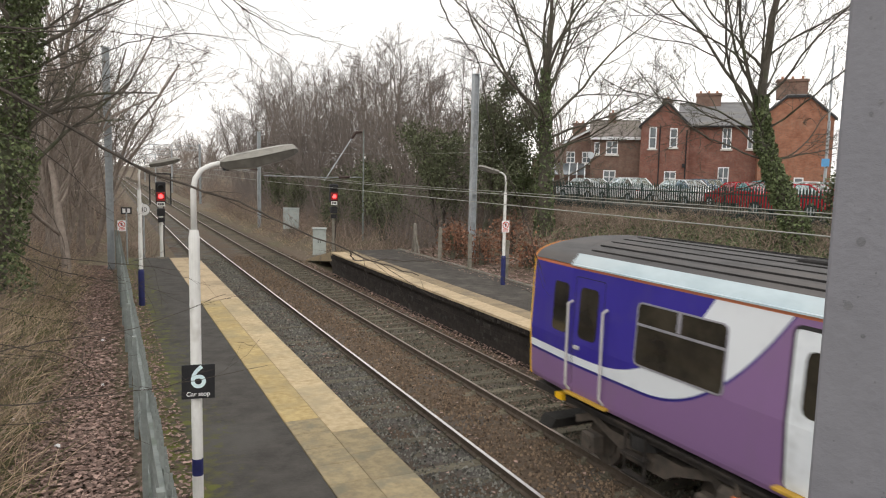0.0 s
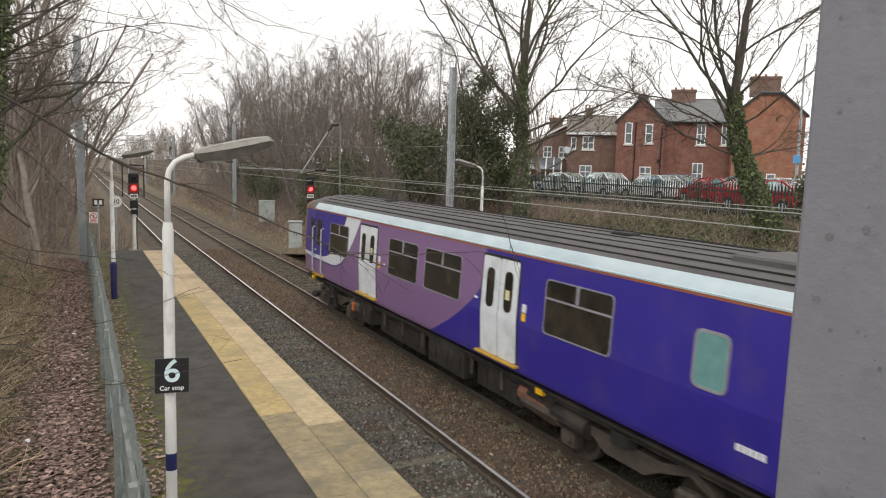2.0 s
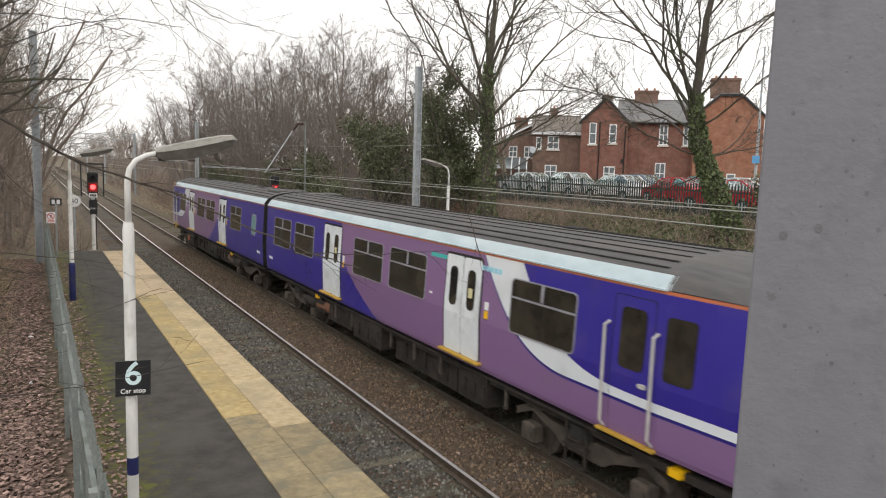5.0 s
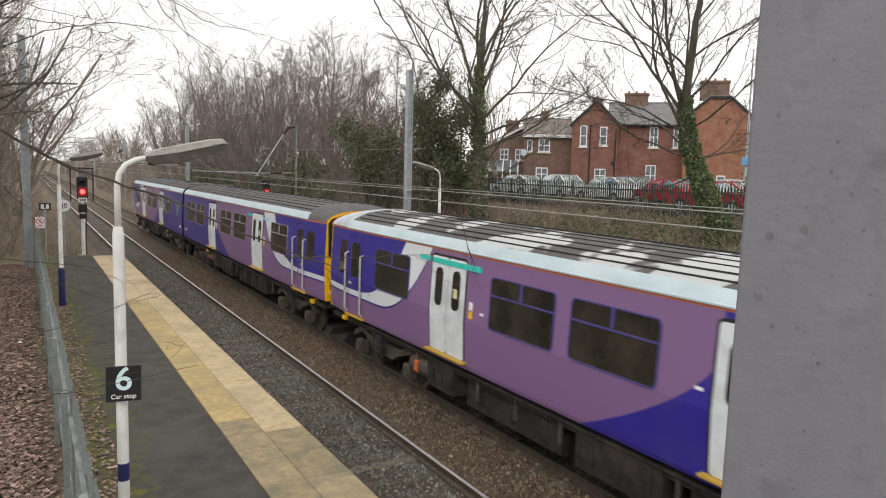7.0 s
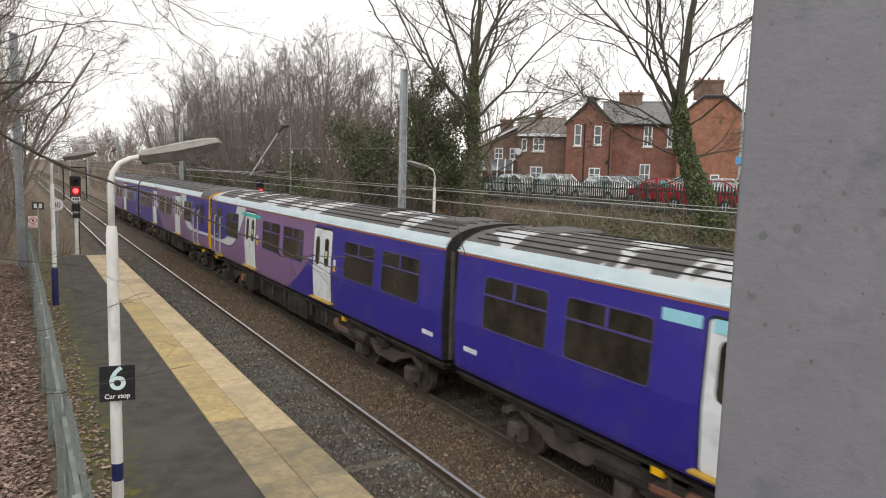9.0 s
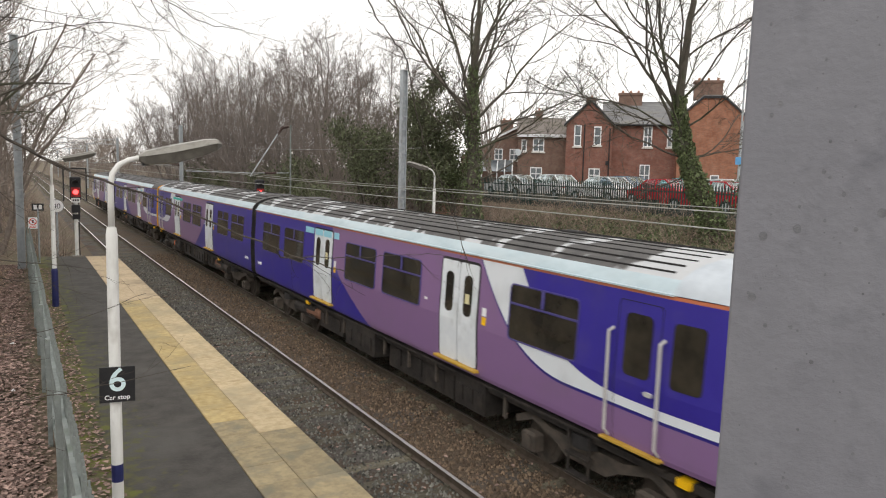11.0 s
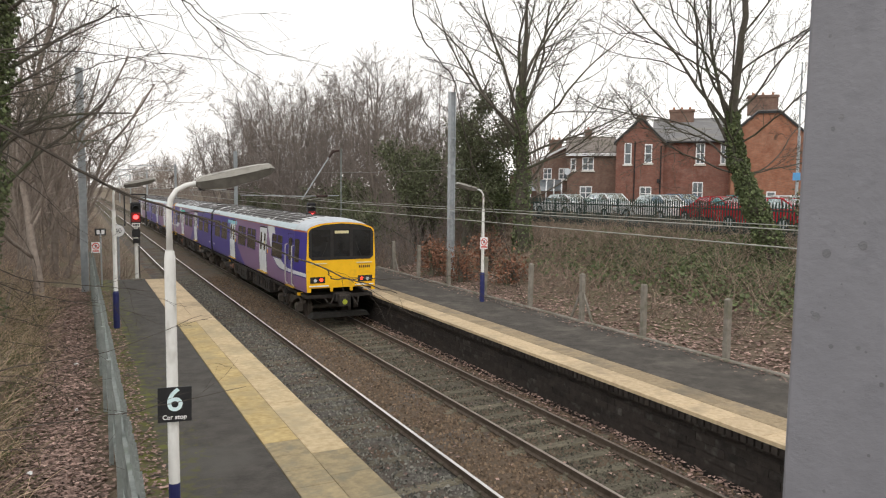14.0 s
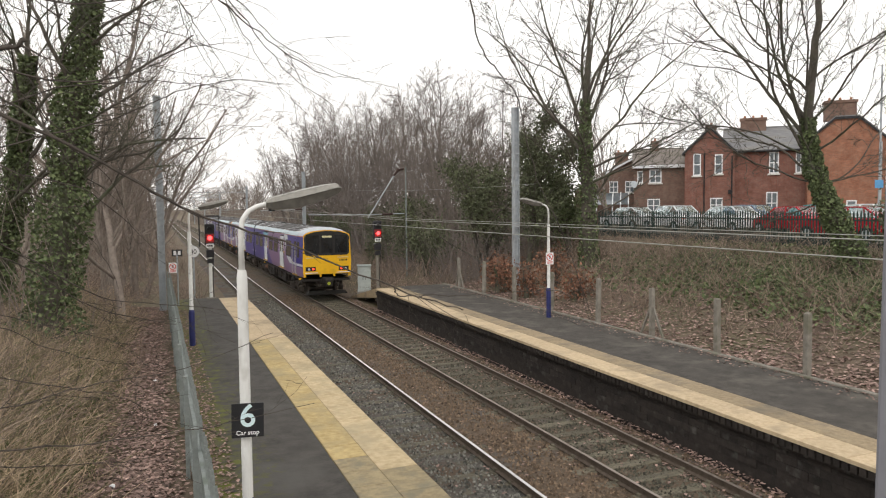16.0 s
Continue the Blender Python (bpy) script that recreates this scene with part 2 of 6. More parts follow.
def ballast_bed(name, x0, x1, material, label, hump):
    m = Mesh()
    cols = [x0 + (x1 - x0) * i / 12 for i in range(13)]
    m.v = [(x, y, -0.19 + hump(x) + 0.018 * noise.noise((x * 3, y * 3, 1))) for y in BY for x in cols]
    m.f = [(j * 13 + i, j * 13 + i + 1, (j + 1) * 13 + i + 1, (j + 1) * 13 + i) for j in range(len(BY) - 1) for i in range(12)]
    return solid(name, m, material, label, "ballast", kind="structure", smooth=True)


def bed_hump(x):
    return 0.05 * math.exp(-((x - 6.75) / 0.5) ** 2)


ballast_bed("ballast_near", 3.5, 5.95, BALLAST, "dark grey stone ballast between the rails", bed_hump)
ballast_bed("ballast_far", 5.95, 9.84, BALLAST_R, "rust-brown stone ballast beside the far track", bed_hump)

# ---------------- rails ----------------
RAIL = [(-0.07, -0.155), (0.07, -0.155), (0.07, -0.14), (0.012, -0.115), (0.012, -0.04), (0.034, -0.03), (0.034, -0.004),
        (-0.034, -0.004), (-0.034, -0.03), (-0.012, -0.04), (-0.012, -0.115), (-0.07, -0.14)]
for k, c in enumerate(TRACKS):
    for s in (-0.7525, 0.7525):
        rail = solid("rail", Mesh().prism([(c + s + a, b) for a, b in RAIL], -25, 480), RAIL_RUST,
                     "rust-brown steel running rail with a polished head", "rail", "running rails", "structure")
        part("rail_head", Mesh().box(c + s - 0.03, c + s + 0.03, -25, 480, -0.0045, 0.003, 0.002), RAIL_TOP if k == 0 else RAIL_DULL, rail)

# ---------------- platforms ----------------
near_plat = thing("platform_near", "low asphalt platform with a worn yellow paved edge", "platform", kind="structure")
part("platform_wall", Mesh().box(0.42, EDGE_N - 0.12, -12, PLAT_END_N, -0.5, 0.80), BRICK_D, near_plat)
part("asphalt_top", Mesh().box(0.43, EDGE_N - 1.16, -12, PLAT_END_N - 0.02, 0.78, 0.915, 0.01), MOSSY, near_plat, "dark asphalt, mossy along the fence")
far_plat = thing("platform_far", "asphalt platform with cream edge slabs over a sooty wall", "platform", kind="structure")
part("platform_wall", Mesh().box(EDGE_F + 0.22, 13.45, -12, PLAT_END_F, -0.5, 0.62), BRICK_D, far_plat, "soot-blackened brick wall")
part("corbel_course", Mesh().box(EDGE_F + 0.13, EDGE_F + 0.3, -12, PLAT_END_F, 0.62, 0.70), BRICK_D, far_plat)
part("asphalt_top", Mesh().box(EDGE_F + 1.24, 13.42, -12, PLAT_END_F - 0.02, 0.6, 0.915, 0.01), ASPHALT, far_plat, "patched dark grey asphalt")
part("back_kerb", Mesh().box(13.42, 13.56, -12, PLAT_END_F - 0.02, 0.5, 0.97, 0.02), CONCRETE, far_plat, "mossy concrete edging")
part("end_ramp", Mesh().prism([(PLAT_END_F, 0.9), (PLAT_END_F, 0.4), (39.5, -0.2), (39.5, -0.12)], EDGE_F + 0.25, 12.2, "x"), SLAB_G, far_plat, "short sloping platform end")


def slab_rows(parent, rows, y0, y1, top, wear):
    """Edge slabs laid one by one, each with its own joint; wear names the slabs' finish along the platform."""
    for x0, x1, length, shift, material, name in rows:
        kinds = {}
        for q in (material, SLAB_N, SLAB_C):
            kinds[q] = Mesh().box(x0 + 0.003, x1 - 0.003, 0.004, length - 0.004, top - 0.07, top, 0.006).data(name)
            kinds[q].materials.append(q)
        n = int((y1 - y0 - shift) / length)
        for i in range(n):
            me = kinds[wear(y0 + i * length + rnd.uniform(-1.5, 1.5), material)]
            part(name, me, None, parent, m=pose(0, y0 + shift + i * length, rnd.uniform(-0.002, 0.0015), rnd.uniform(-0.06, 0.06), 0, 0))


# ---------------- post beside the camera ----------------
POST = mat("grey_painted_steel", (0.171, 0.172, 0.193), (0.202, 0.203, 0.226), 9, 0.55, 0.12, c=(0.145, 0.146, 0.167), cscale=16, cmin=0.54, cmax=0.72)
SPOT = mat("dark_paint_spot", (0.115, 0.115, 0.125), (0.17, 0.17, 0.185), 40, 0.7, 0.2)
DIRV, SIDE = Vector((0.7957, 0.6057, 0)), Vector((0.6057, -0.7957, 0))
# local x runs along the face to the right, local y away from the eye
pm = Matrix.Translation(DIRV * 0.70 + Vector((0, 0, EYE))) @ Matrix.Rotation(math.atan2(-0.7957, 0.6057) - radians(6), 4, "Z") @ Matrix.Rotation(radians(0.45), 4, "Y")
post = thing("bridge_post", "grey painted steel post with dark spots, beside the camera", "post", pm)
part("shaft", Mesh().prism([(0.002, 0), (0.30, 0), (0.30, 0.2), (0.0, 0.2), (0, 0.002)], -4.2, 2.6, "z"), POST, post)
for i in range(130):
    r = rnd.choice([0.0005, 0.0006, 0.0008, 0.001, 0.0013, 0.0018])
    if i < 7:
        r = 0.0034
    cx, cz = rnd.uniform(0.012, 0.17), rnd.uniform(-0.34, 0.2)
    m = Mesh()
    m.add([(cx + r * (1 + 0.35 * noise.noise((cx * 90 + k, cz * 50, 2))) * math.cos(k * 0.698), -0.0008, cz + 1.2 * r * math.sin(k * 0.698)) for k in range(9)],
          [tuple(range(9))])
    part("paint_chip", m, SPOT, post)

# ---------------- the train ----------------
LEN, PITCH = 19.5, 19.95
PROFILE = [(1.18, 1.34), (1.25, 1.366), (1.34, 1.3741), (2.10, 1.40), (3.36, 1.33)]
ROOF = [(3.37, 1.335), (3.45, 1.30), (3.56, 1.21), (3.66, 1.03), (3.735, 0.80), (3.785, 0.5), (3.81, 0.2), (3.815, 0.0)]


def side_x(z, s=9.0):
    """Half the body's width at a height; the cab end draws in a little."""
    draw_in = 0.095 * max(0.0, 1 - s / 1.3)
    for (z0, a), (z1, b) in zip(PROFILE, PROFILE[1:]):
        if z <= z1:
            return a + (b - a) * (max(z, z0) - z0) / (z1 - z0) - draw_in
    return PROFILE[-1][1] - draw_in


def livery():
    m = mat("train_paint", (0.036, 0.025, 0.255), (0.042, 0.030, 0.285), 2, 0.28, 0.0)
    nt = m.node_tree
    bs = nt.nodes["Principled BSDF"]
    tc = nt.nodes.new("ShaderNodeTexCoord")
    sp = nt.nodes.new("ShaderNodeSeparateXYZ")
    nt.links.new(tc.outputs["Object"], sp.inputs[0])
    s, z = Num(nt, sp.outputs["Y"]), Num(nt, sp.outputs["Z"])
    s = s * -1.0 + LEN / 2
    outer = ((s - 3.1) * (1 / 2.45)).pow(2.3) * 1.5 + 1.74
    inner = ((s - 1.65) * (1 / 2.75)).pow(3.0) * 1.4 + 1.87
    blue_end = ((z * -1.0 + 2.8) * (1 / 1.5)).pow(1.6) * -2.15 + 12.58
    under_outer, under_blue = z < outer, s < blue_end
    purple = (under_outer * under_blue)
    white = ((z > outer) * (z < inner))
    line = ((z > (outer - 0.045)) * (z < outer)) * (s < 6.2)
    orange = z > 3.315
    noise_n = nt.nodes.new("ShaderNodeTexNoise")
    noise_n.inputs["Scale"].default_value, noise_n.inputs["Detail"].default_value = 1.6, 5
    nt.links.new(tc.outputs["Object"], noise_n.inputs["Vector"])
    col = nt.nodes["Mix"].outputs[2]
    for fac, c in ((purple, (0.235, 0.135, 0.275)), (white, (0.72, 0.75, 0.78)), (line, (0.03, 0.022, 0.20)), (orange, (0.50, 0.16, 0.075))):
        k = nt.nodes.new("ShaderNodeMix")
        k.data_type = "RGBA"
        nt.links.new(fac.s, k.inputs[0])
        nt.links.new(col, k.inputs[6])
        k.inputs[7].default_value = (*c, 1)
        col = k.outputs[2]
    # road dirt, heavier low down on the panels in streaks
    dirt = Num(nt, noise_n.outputs[0]).op("MULTIPLY_ADD", 0.7, -0.36).op("MAXIMUM", 0.0)
    k = nt.nodes.new("ShaderNodeMix")
    k.data_type = "RGBA"
    nt.links.new(dirt.s, k.inputs[0])
    nt.links.new(col, k.inputs[6])
    k.inputs[7].default_value = (0.16, 0.14, 0.13, 1)
    nt.links.new(k.outputs[2], bs.inputs["Base Color"])
    return m


LIVERY = livery()
YELLOW = mat("warning_yellow_paint", (0.84, 0.47, 0.008), (0.90, 0.52, 0.012), 3, 0.35, 0.03, c=(0.70, 0.40, 0.02), cscale=2.5)
ROOF_D = mat("dark_ribbed_roof", (0.075, 0.073, 0.074), (0.115, 0.11, 0.11), 3, 0.75, 0.1, c=(0.12, 0.11, 0.105), cscale=0.9, stretch=(3, 0.4, 1))
ROOF_L = mat("pale_grey_roof_paint", (0.42, 0.46, 0.50), (0.52, 0.56, 0.60), 3, 0.6, 0.05, c=(0.36, 0.38, 0.41), cscale=1.2)
ROOF_PATCH = mat("patched_grey_roof", (0.075, 0.072, 0.072), (0.11, 0.105, 0.10), 3, 0.75, 0.1, c=(0.48, 0.49, 0.50), cscale=0.55, cmin=0.54, cmax=0.56, stretch=(0.8, 1.0, 1))
COVE = mat("pale_blue_cantrail", (0.419, 0.513, 0.553), (0.527, 0.621, 0.661), 3, 0.45, 0.03, c=(0.513, 0.581, 0.608), cscale=1.4, stretch=(1, 0.4, 1))
SCREEN = mat("cab_windscreen_glass", (0.010, 0.011, 0.012), (0.024, 0.026, 0.028), 1.6, 0.05, 0.0, spec=0.6)
# brown of reflections and dim interior is put into this glass's base colour
GLASS = mat("brown_reflection_glass", (0.014, 0.012, 0.010), (0.050, 0.042, 0.030), 1.4, 0.06, 0.0, spec=0.5)
TRIM = mat("window_aluminium", (0.30, 0.29, 0.33), (0.40, 0.39, 0.43), 6, 0.45, 0.0, metal=0.4)
TRIM_B = mat("blue_painted_frame", (0.055, 0.045, 0.20), (0.085, 0.07, 0.24), 6, 0.4, 0.0)
DOOR_W = mat("pale_grey_door_paint", (0.672, 0.706, 0.739), (0.762, 0.795, 0.818), 3, 0.4, 0.03, c=(0.538, 0.560, 0.571), cscale=1.8)
UNDER = mat("oily_underframe", (0.013, 0.011, 0.010), (0.036, 0.030, 0.026), 5, 0.8, 0.3, c=(0.055, 0.043, 0.035), cscale=1.5)
AMBER = mat("grimy_amber_step", (0.42, 0.25, 0.03), (0.52, 0.32, 0.05), 6, 0.7, 0.1)
BOGIE = mat("dusty_bogie_steel", (0.051, 0.044, 0.037), (0.109, 0.087, 0.070), 5, 0.85, 0.3)
GREEN_GL = mat("frosted_green_glass", (0.120, 0.270, 0.262), (0.165, 0.338, 0.323), 4, 0.3, 0.0)
TEAL = mat("teal_notice", (0.03, 0.50, 0.42), (0.05, 0.58, 0.5), 4, 0.5, 0.0)
CYAN = mat("pale_cyan_notice", (0.27, 0.58, 0.70), (0.33, 0.64, 0.75), 4, 0.5, 0.0)
PALE_Y = mat("pale_yellow_notice", (0.62, 0.56, 0.30), (0.70, 0.64, 0.40), 4, 0.5, 0.0)
RUBBER = mat("black_rubber", (0.014, 0.013, 0.013), (0.028, 0.026, 0.025), 5, 0.8, 0.1)
RED_L = glow("red_tail_lamp", (1.0, 0.05, 0.02), 3.0)
LAMP_W = mat("clear_lamp_glass", (0.55, 0.58, 0.6), (0.65, 0.68, 0.7), 5, 0.15, 0.0)
HANDRAIL = mat("worn_handrail", (0.46, 0.44, 0.42), (0.56, 0.54, 0.52), 5, 0.5, 0.05)
ORANGE = mat("orange_cock", (0.6, 0.13, 0.03), (0.7, 0.18, 0.05), 5, 0.6, 0.0)


def rounded(s0, s1, z0, z1, r):
    q = r * 0.3
    return [(s0 + r, z0), (s1 - r, z0), (s1 - q, z0 + q), (s1, z0 + r), (s1, z1 - r), (s1 - q, z1 - q), (s1 - r, z1), (s0 + r, z1), (s0 + q, z1 - q), (s0, z1 - r), (s0, z0 + r), (s0 + q, z0 + q)]


def plate(outline, inner, outer, sign, mesh=None):
    """A plate that follows the bodyside, from one offset to another; s is the distance from the cab."""
    m = mesh or Mesh()
    zs = [z for _, z in outline]
    if min(zs) < 2.09 and max(zs) > 2.11:
        # split where the bodyside bends
        for keep in (1, -1):
            loop = []
            for (s0, z0), (s1, z1) in zip(outline, outline[1:] + outline[:1]):
                if (z0 - 2.10) * keep >= 0:
                    loop.append((s0, z0))
                if (z0 - 2.10) * (z1 - 2.10) < 0:
                    loop.append((s0 + (s1 - s0) * (2.10 - z0) / (z1 - z0), 2.10))
            plate(loop, inner, outer, sign, m)
        return m
    n = len(outline)
    v = [(sign * (side_x(z, s) + o), LEN / 2 - s, z) for o in (inner, outer) for s, z in outline]
    f = [(i, (i + 1) % n, n + (i + 1) % n, n + i) for i in range(n)] + [tuple(range(n, 2 * n)), tuple(range(n))[::-1]]
    return m.add(v, f)


def ring(outline, hole, inner, outer, sign, mesh):
    def bend(loop):
        return loop[:4] + [(loop[3][0], 2.10)] + loop[4:10] + [(loop[9][0], 2.10)] + loop[10:] if loop[3][1] < 2.09 else loop
    outline, hole = bend(outline), bend(hole)
    n = len(outline)
    v = [(sign * (side_x(z, s) + o), LEN / 2 - s, z) for o in (inner, outer) for loop in (outline, hole) for s, z in loop]
    f = []
    for i in range(n):
        j = (i + 1) % n
        f += [(2 * n + i, 2 * n + j, 3 * n + j, 3 * n + i), (i, j, 2 * n + j, 2 * n + i), (n + i, n + j, 3 * n + j, 3 * n + i)]
    return mesh.add(v, f)


def saloon_window(car, s0, s1, sign, frame_m):
    z0, z1 = 2.13, 3.02
    w = part("window", plate(rounded(s0, s1, z0, z1, 0.07), -0.02, 0.006, sign), GLASS, car)
    fr = ring(rounded(s0 - 0.022, s1 + 0.022, z0 - 0.022, z1 + 0.022, 0.085), rounded(s0, s1, z0, z1, 0.07), -0.02, 0.016, sign, Mesh())
    part("window_frame", fr, frame_m, w)
    bar = Mesh()
    plate([(s0, 2.70), (s1, 2.70), (s1, 2.732), (s0, 2.732)], 0, 0.02, sign, bar)
    mid = (s0 + s1) / 2
    plate([(mid - 0.035, 2.745), (mid + 0.035, 2.745), (mid + 0.035, z1), (mid - 0.035, z1)], 0, 0.018, sign, bar)
    part("hopper_bar", bar, frame_m, w)


def double_door(car, s0, s1, sign, kind, right):
    d = part("door_surround", plate(rounded(s0 - 0.05, s1 + 0.05, 1.3, 3.24, 0.1), -0.02, 0.003, sign), RUBBER, car)
    mid = (s0 + s1) / 2
    for a, b in ((s0, mid - 0.012), (mid + 0.012, s1)):
        part("door_leaf", plate(rounded(a, b, 1.33, 3.19, 0.05), -0.02, 0.014, sign), DOOR_W, d, "pale grey sliding door leaf")
        c = (a + b) / 2
        part("door_window", plate(rounded(c - 0.14, c + 0.14, 2.23, 2.98, 0.1), 0, 0.02, sign), GLASS, d)
    w = 1 if right else -1
    part("door_notice", plate([(mid + w * 0.24, 2.46), (mid + w * 0.38, 2.46), (mid + w * 0.38, 2.64), (mid + w * 0.24, 2.64)], 0, 0.024, sign), PALE_Y, d)
    part("door_step", Mesh().box(*sorted((sign * 1.3, sign * 1.48)), LEN / 2 - s1 - 0.1, LEN / 2 - s0 + 0.1, 1.285, 1.325, 0.01), AMBER, car, "worn yellow step edge")
    if kind == 2:
        for a, b in ((s0 - 0.4, s0 - 0.08), (s0 + 0.06, mid - 0.05), (mid + 0.05, s1 - 0.06), (s1 + 0.12, s1 + 0.75)):
            part("door_banner", plate([(a, 3.04), (b, 3.04), (b, 3.2), (a, 3.2)], 0, 0.026 if s0 < a < s1 else 0.006, sign), CYAN, car)
    if kind == 1:
        part("door_banner", plate([(s0 + 0.02, 3.05), (s1 + 0.5, 3.05), (s1 + 0.5, 3.15), (s0 + 0.02, 3.15)], 0, 0.026, sign), TEAL, car)
        part("door_banner", plate([(s0 - 0.55, 3.05), (s0 - 0.12, 3.05), (s0 - 0.12, 3.15), (s0 - 0.55, 3.15)], 0, 0.006, sign), TEAL, car)
    if kind == 3:
        # two short notices in a row of small blocks
        for k in range(6):
            a = s1 + 0.04 + k * 0.11
            part("notice_block", plate([(a, 3.06), (a + 0.085, 3.06), (a + 0.085, 3.14), (a, 3.14)], 0, 0.006, sign), TEAL, car)
        for k in range(5):
            a = s0 - 0.62 + k * 0.13
            part("notice_block", plate([(a, 3.03), (a + 0.10, 3.03), (a + 0.10, 3.12), (a, 3.12)], 0, 0.006, sign), CYAN, car)
    side = s1 + 0.14 if right else s0 - 0.32
    part("call_panel", plate([(side + 0.03, 2.34), (side + 0.15, 2.34), (side + 0.15, 2.48), (side + 0.03, 2.48)], 0, 0.01, sign), WHITE, car)
    part("call_panel", plate([(side + 0.03, 2.18), (side + 0.15, 2.18), (side + 0.15, 2.32), (side + 0.03, 2.32)], 0, 0.01, sign), YELLOW, car)


def low_brow(z):
    """The roof comes down over the cab."""
    return 3.36 + (z - 3.36) * 0.68 if z > 3.36 else z


def end_face(front):
    """Outline of the body's end, closed over the roof."""
    left = [(-x, z) for z, x in PROFILE] + [(-x, z) for z, x in ROOF[:-1]]
    return left + [(x, z) for x, z in [(0, 3.815)]] + [(-x, z) for x, z in left[::-1]]


def carriage(toilet, banner, roof, right, label, frame_m):
    car = thing("railway_carriage", label, "railway carriage", group="carriages of the train")
    # bodyside shell and ends
    outline = end_face(True)
    half = LEN / 2
    for sign in (-1, 1):
        n = len(PROFILE)
        cuts = (half - 0.02, half - 1.3, -half)
        v = [(sign * (side_x(z, half - y) + o), y, z) for o in (0, -0.03) for y in cuts for z, x in PROFILE]
        f = [(j * n + i, j * n + i + 1, (j + 1) * n + i + 1, (j + 1) * n + i) for j in (0, 1, 3, 4) for i in range(n - 1)]
        part("bodyside", Mesh().add(v, f + [(0, n, 4 * n, 3 * n), (n, 2 * n, 5 * n, 4 * n)]), LIVERY, car, "blue and purple painted bodyside with a white swoosh")
    part("floor_pan", Mesh().box(-1.32, 1.32, -half, half - 1.3, 1.06, 1.10), UNDER, car)
    # roof: pale cove, dark ribbed middle, pale cab dome
    for sign in (-1, 1):
        n = 3
        v = [(sign * x, y, z) for y in (half - 1.25, -half) for z, x in ROOF[:n]]
        part("cantrail", Mesh().add(v, [(i, i + 1, n + i + 1, n + i) for i in range(n - 1)]), COVE, car, "pale blue cantrail", True)
        part("gutter", Mesh().prism([(sign * 1.322, 3.355), (sign * 1.362, 3.36), (sign * 1.362, 3.385), (sign * 1.322, 3.39)], -half, half - 1.3), COVE, car)
    top = Mesh()
    arc = [(-x, z) for z, x in ROOF[2:]] + [(x, z) for z, x in ROOF[2:-1][::-1]]
    for y0, y1 in ((-half, half - 1.25),):
        n = len(arc)
        v = [(x, y, z) for y in (y0, y1) for x, z in arc]
        top.add(v, [(i, i + 1, n + i + 1, n + i) for i in range(n - 1)])
    part("roof_skin", top, roof, car, "ribbed roof")
    ribs = Mesh()
    for x, z in [(-1.10, 3.625), (1.10, 3.625), (-0.93, 3.70), (-0.7, 3.752), (-0.45, 3.79), (-0.16, 3.812), (0.16, 3.812), (0.45, 3.79), (0.7, 3.752), (0.93, 3.70)]:
        ribs.box(x - 0.013, x + 0.013, -half + 0.3, half - 1.5, z - 0.03, z + 0.014)
    part("roof_ribs", ribs, RUBBER, car)
    dome = Mesh()
    full = [(-x, z) for z, x in ROOF] + [(x, z) for z, x in ROOF[:-1][::-1]]
    n = len(full)
    rows = [(half - 1.3, 1.0, 0.004), (half - 0.8, 0.96, 0.004), (half - 0.35, 0.86, 0.003), (half - 0.08, 0.75, 0.0), (half + 0.0, 0.68, 0.0)]
    v = [(x * (1 - 0.07 * max(0.0, 1 - (half - y) / 1.3)), y, 3.36 + (z - 3.36) * k + dz) for y, k, dz in rows for x, z in full]
    dome.add(v, [(q * n + i, q * n + i + 1, (q + 1) * n + i + 1, (q + 1) * n + i) for q in range(4) for i in range(n - 1)])
    part("cab_dome", dome, ROOF_L if roof is not ROOF_D else ROOF_D, car, "smooth roof dome over the cab", True)
    for y in (half - 5.2, -half + 4.1):
        part("roof_vent", Mesh().box(-0.3, -0.06, y, y + 0.45, 3.79, 3.85, 0.02), RUBBER, car)
    hatch = Mesh().box(-0.75, 0.35, -half + 0.55, -half + 1.6, 3.70, 3.835, 0.03)
    part("exhaust_box", hatch, ROOF_D, car, "dark raised roof box at the inner end")
    # cab end
    cab = part("cab_front", Mesh().prism([(p[0] * 0.93, low_brow(p[1])) for p in outline if p[1] > 1.3], half - 0.03, half + 0.02), YELLOW, car, "bright yellow cab front")
    for a, b in ((-1.27, -1.13), (1.13, 1.27), (-0.42, -0.32), (0.32, 0.42)):
        part("front_skirt", Mesh().box(a, b, half - 0.03, half + 0.03, 1.2, 1.34), YELLOW, cab)
    edge = Mesh()
    o2 = [p for p in outline if p[1] > 3.33]
    edge.tube([(x * 0.935, half + 0.005, low_brow(z) + 0.002) for x, z in o2], 0.016, 5)
    part("roof_edge_strip", edge, mat("orange_edge", (0.55, 0.20, 0.04), (0.6, 0.24, 0.06), 5, 0.5, 0) if "orange_edge" not in bpy.data.materials else bpy.data.materials["orange_edge"], cab)
    wsr = [(-1.26, 2.45), (-1.13, 2.34), (1.13, 2.34), (1.26, 2.45), (1.27, 3.32), (1.17, 3.46), (0.7, 3.59), (0, 3.635), (-0.7, 3.59), (-1.17, 3.46), (-1.27, 3.32)]
    part("windscreen_surround", Mesh().prism([(x * 0.955, z) for x, z in wsr], half + 0.01, half + 0.032), RUBBER, cab)
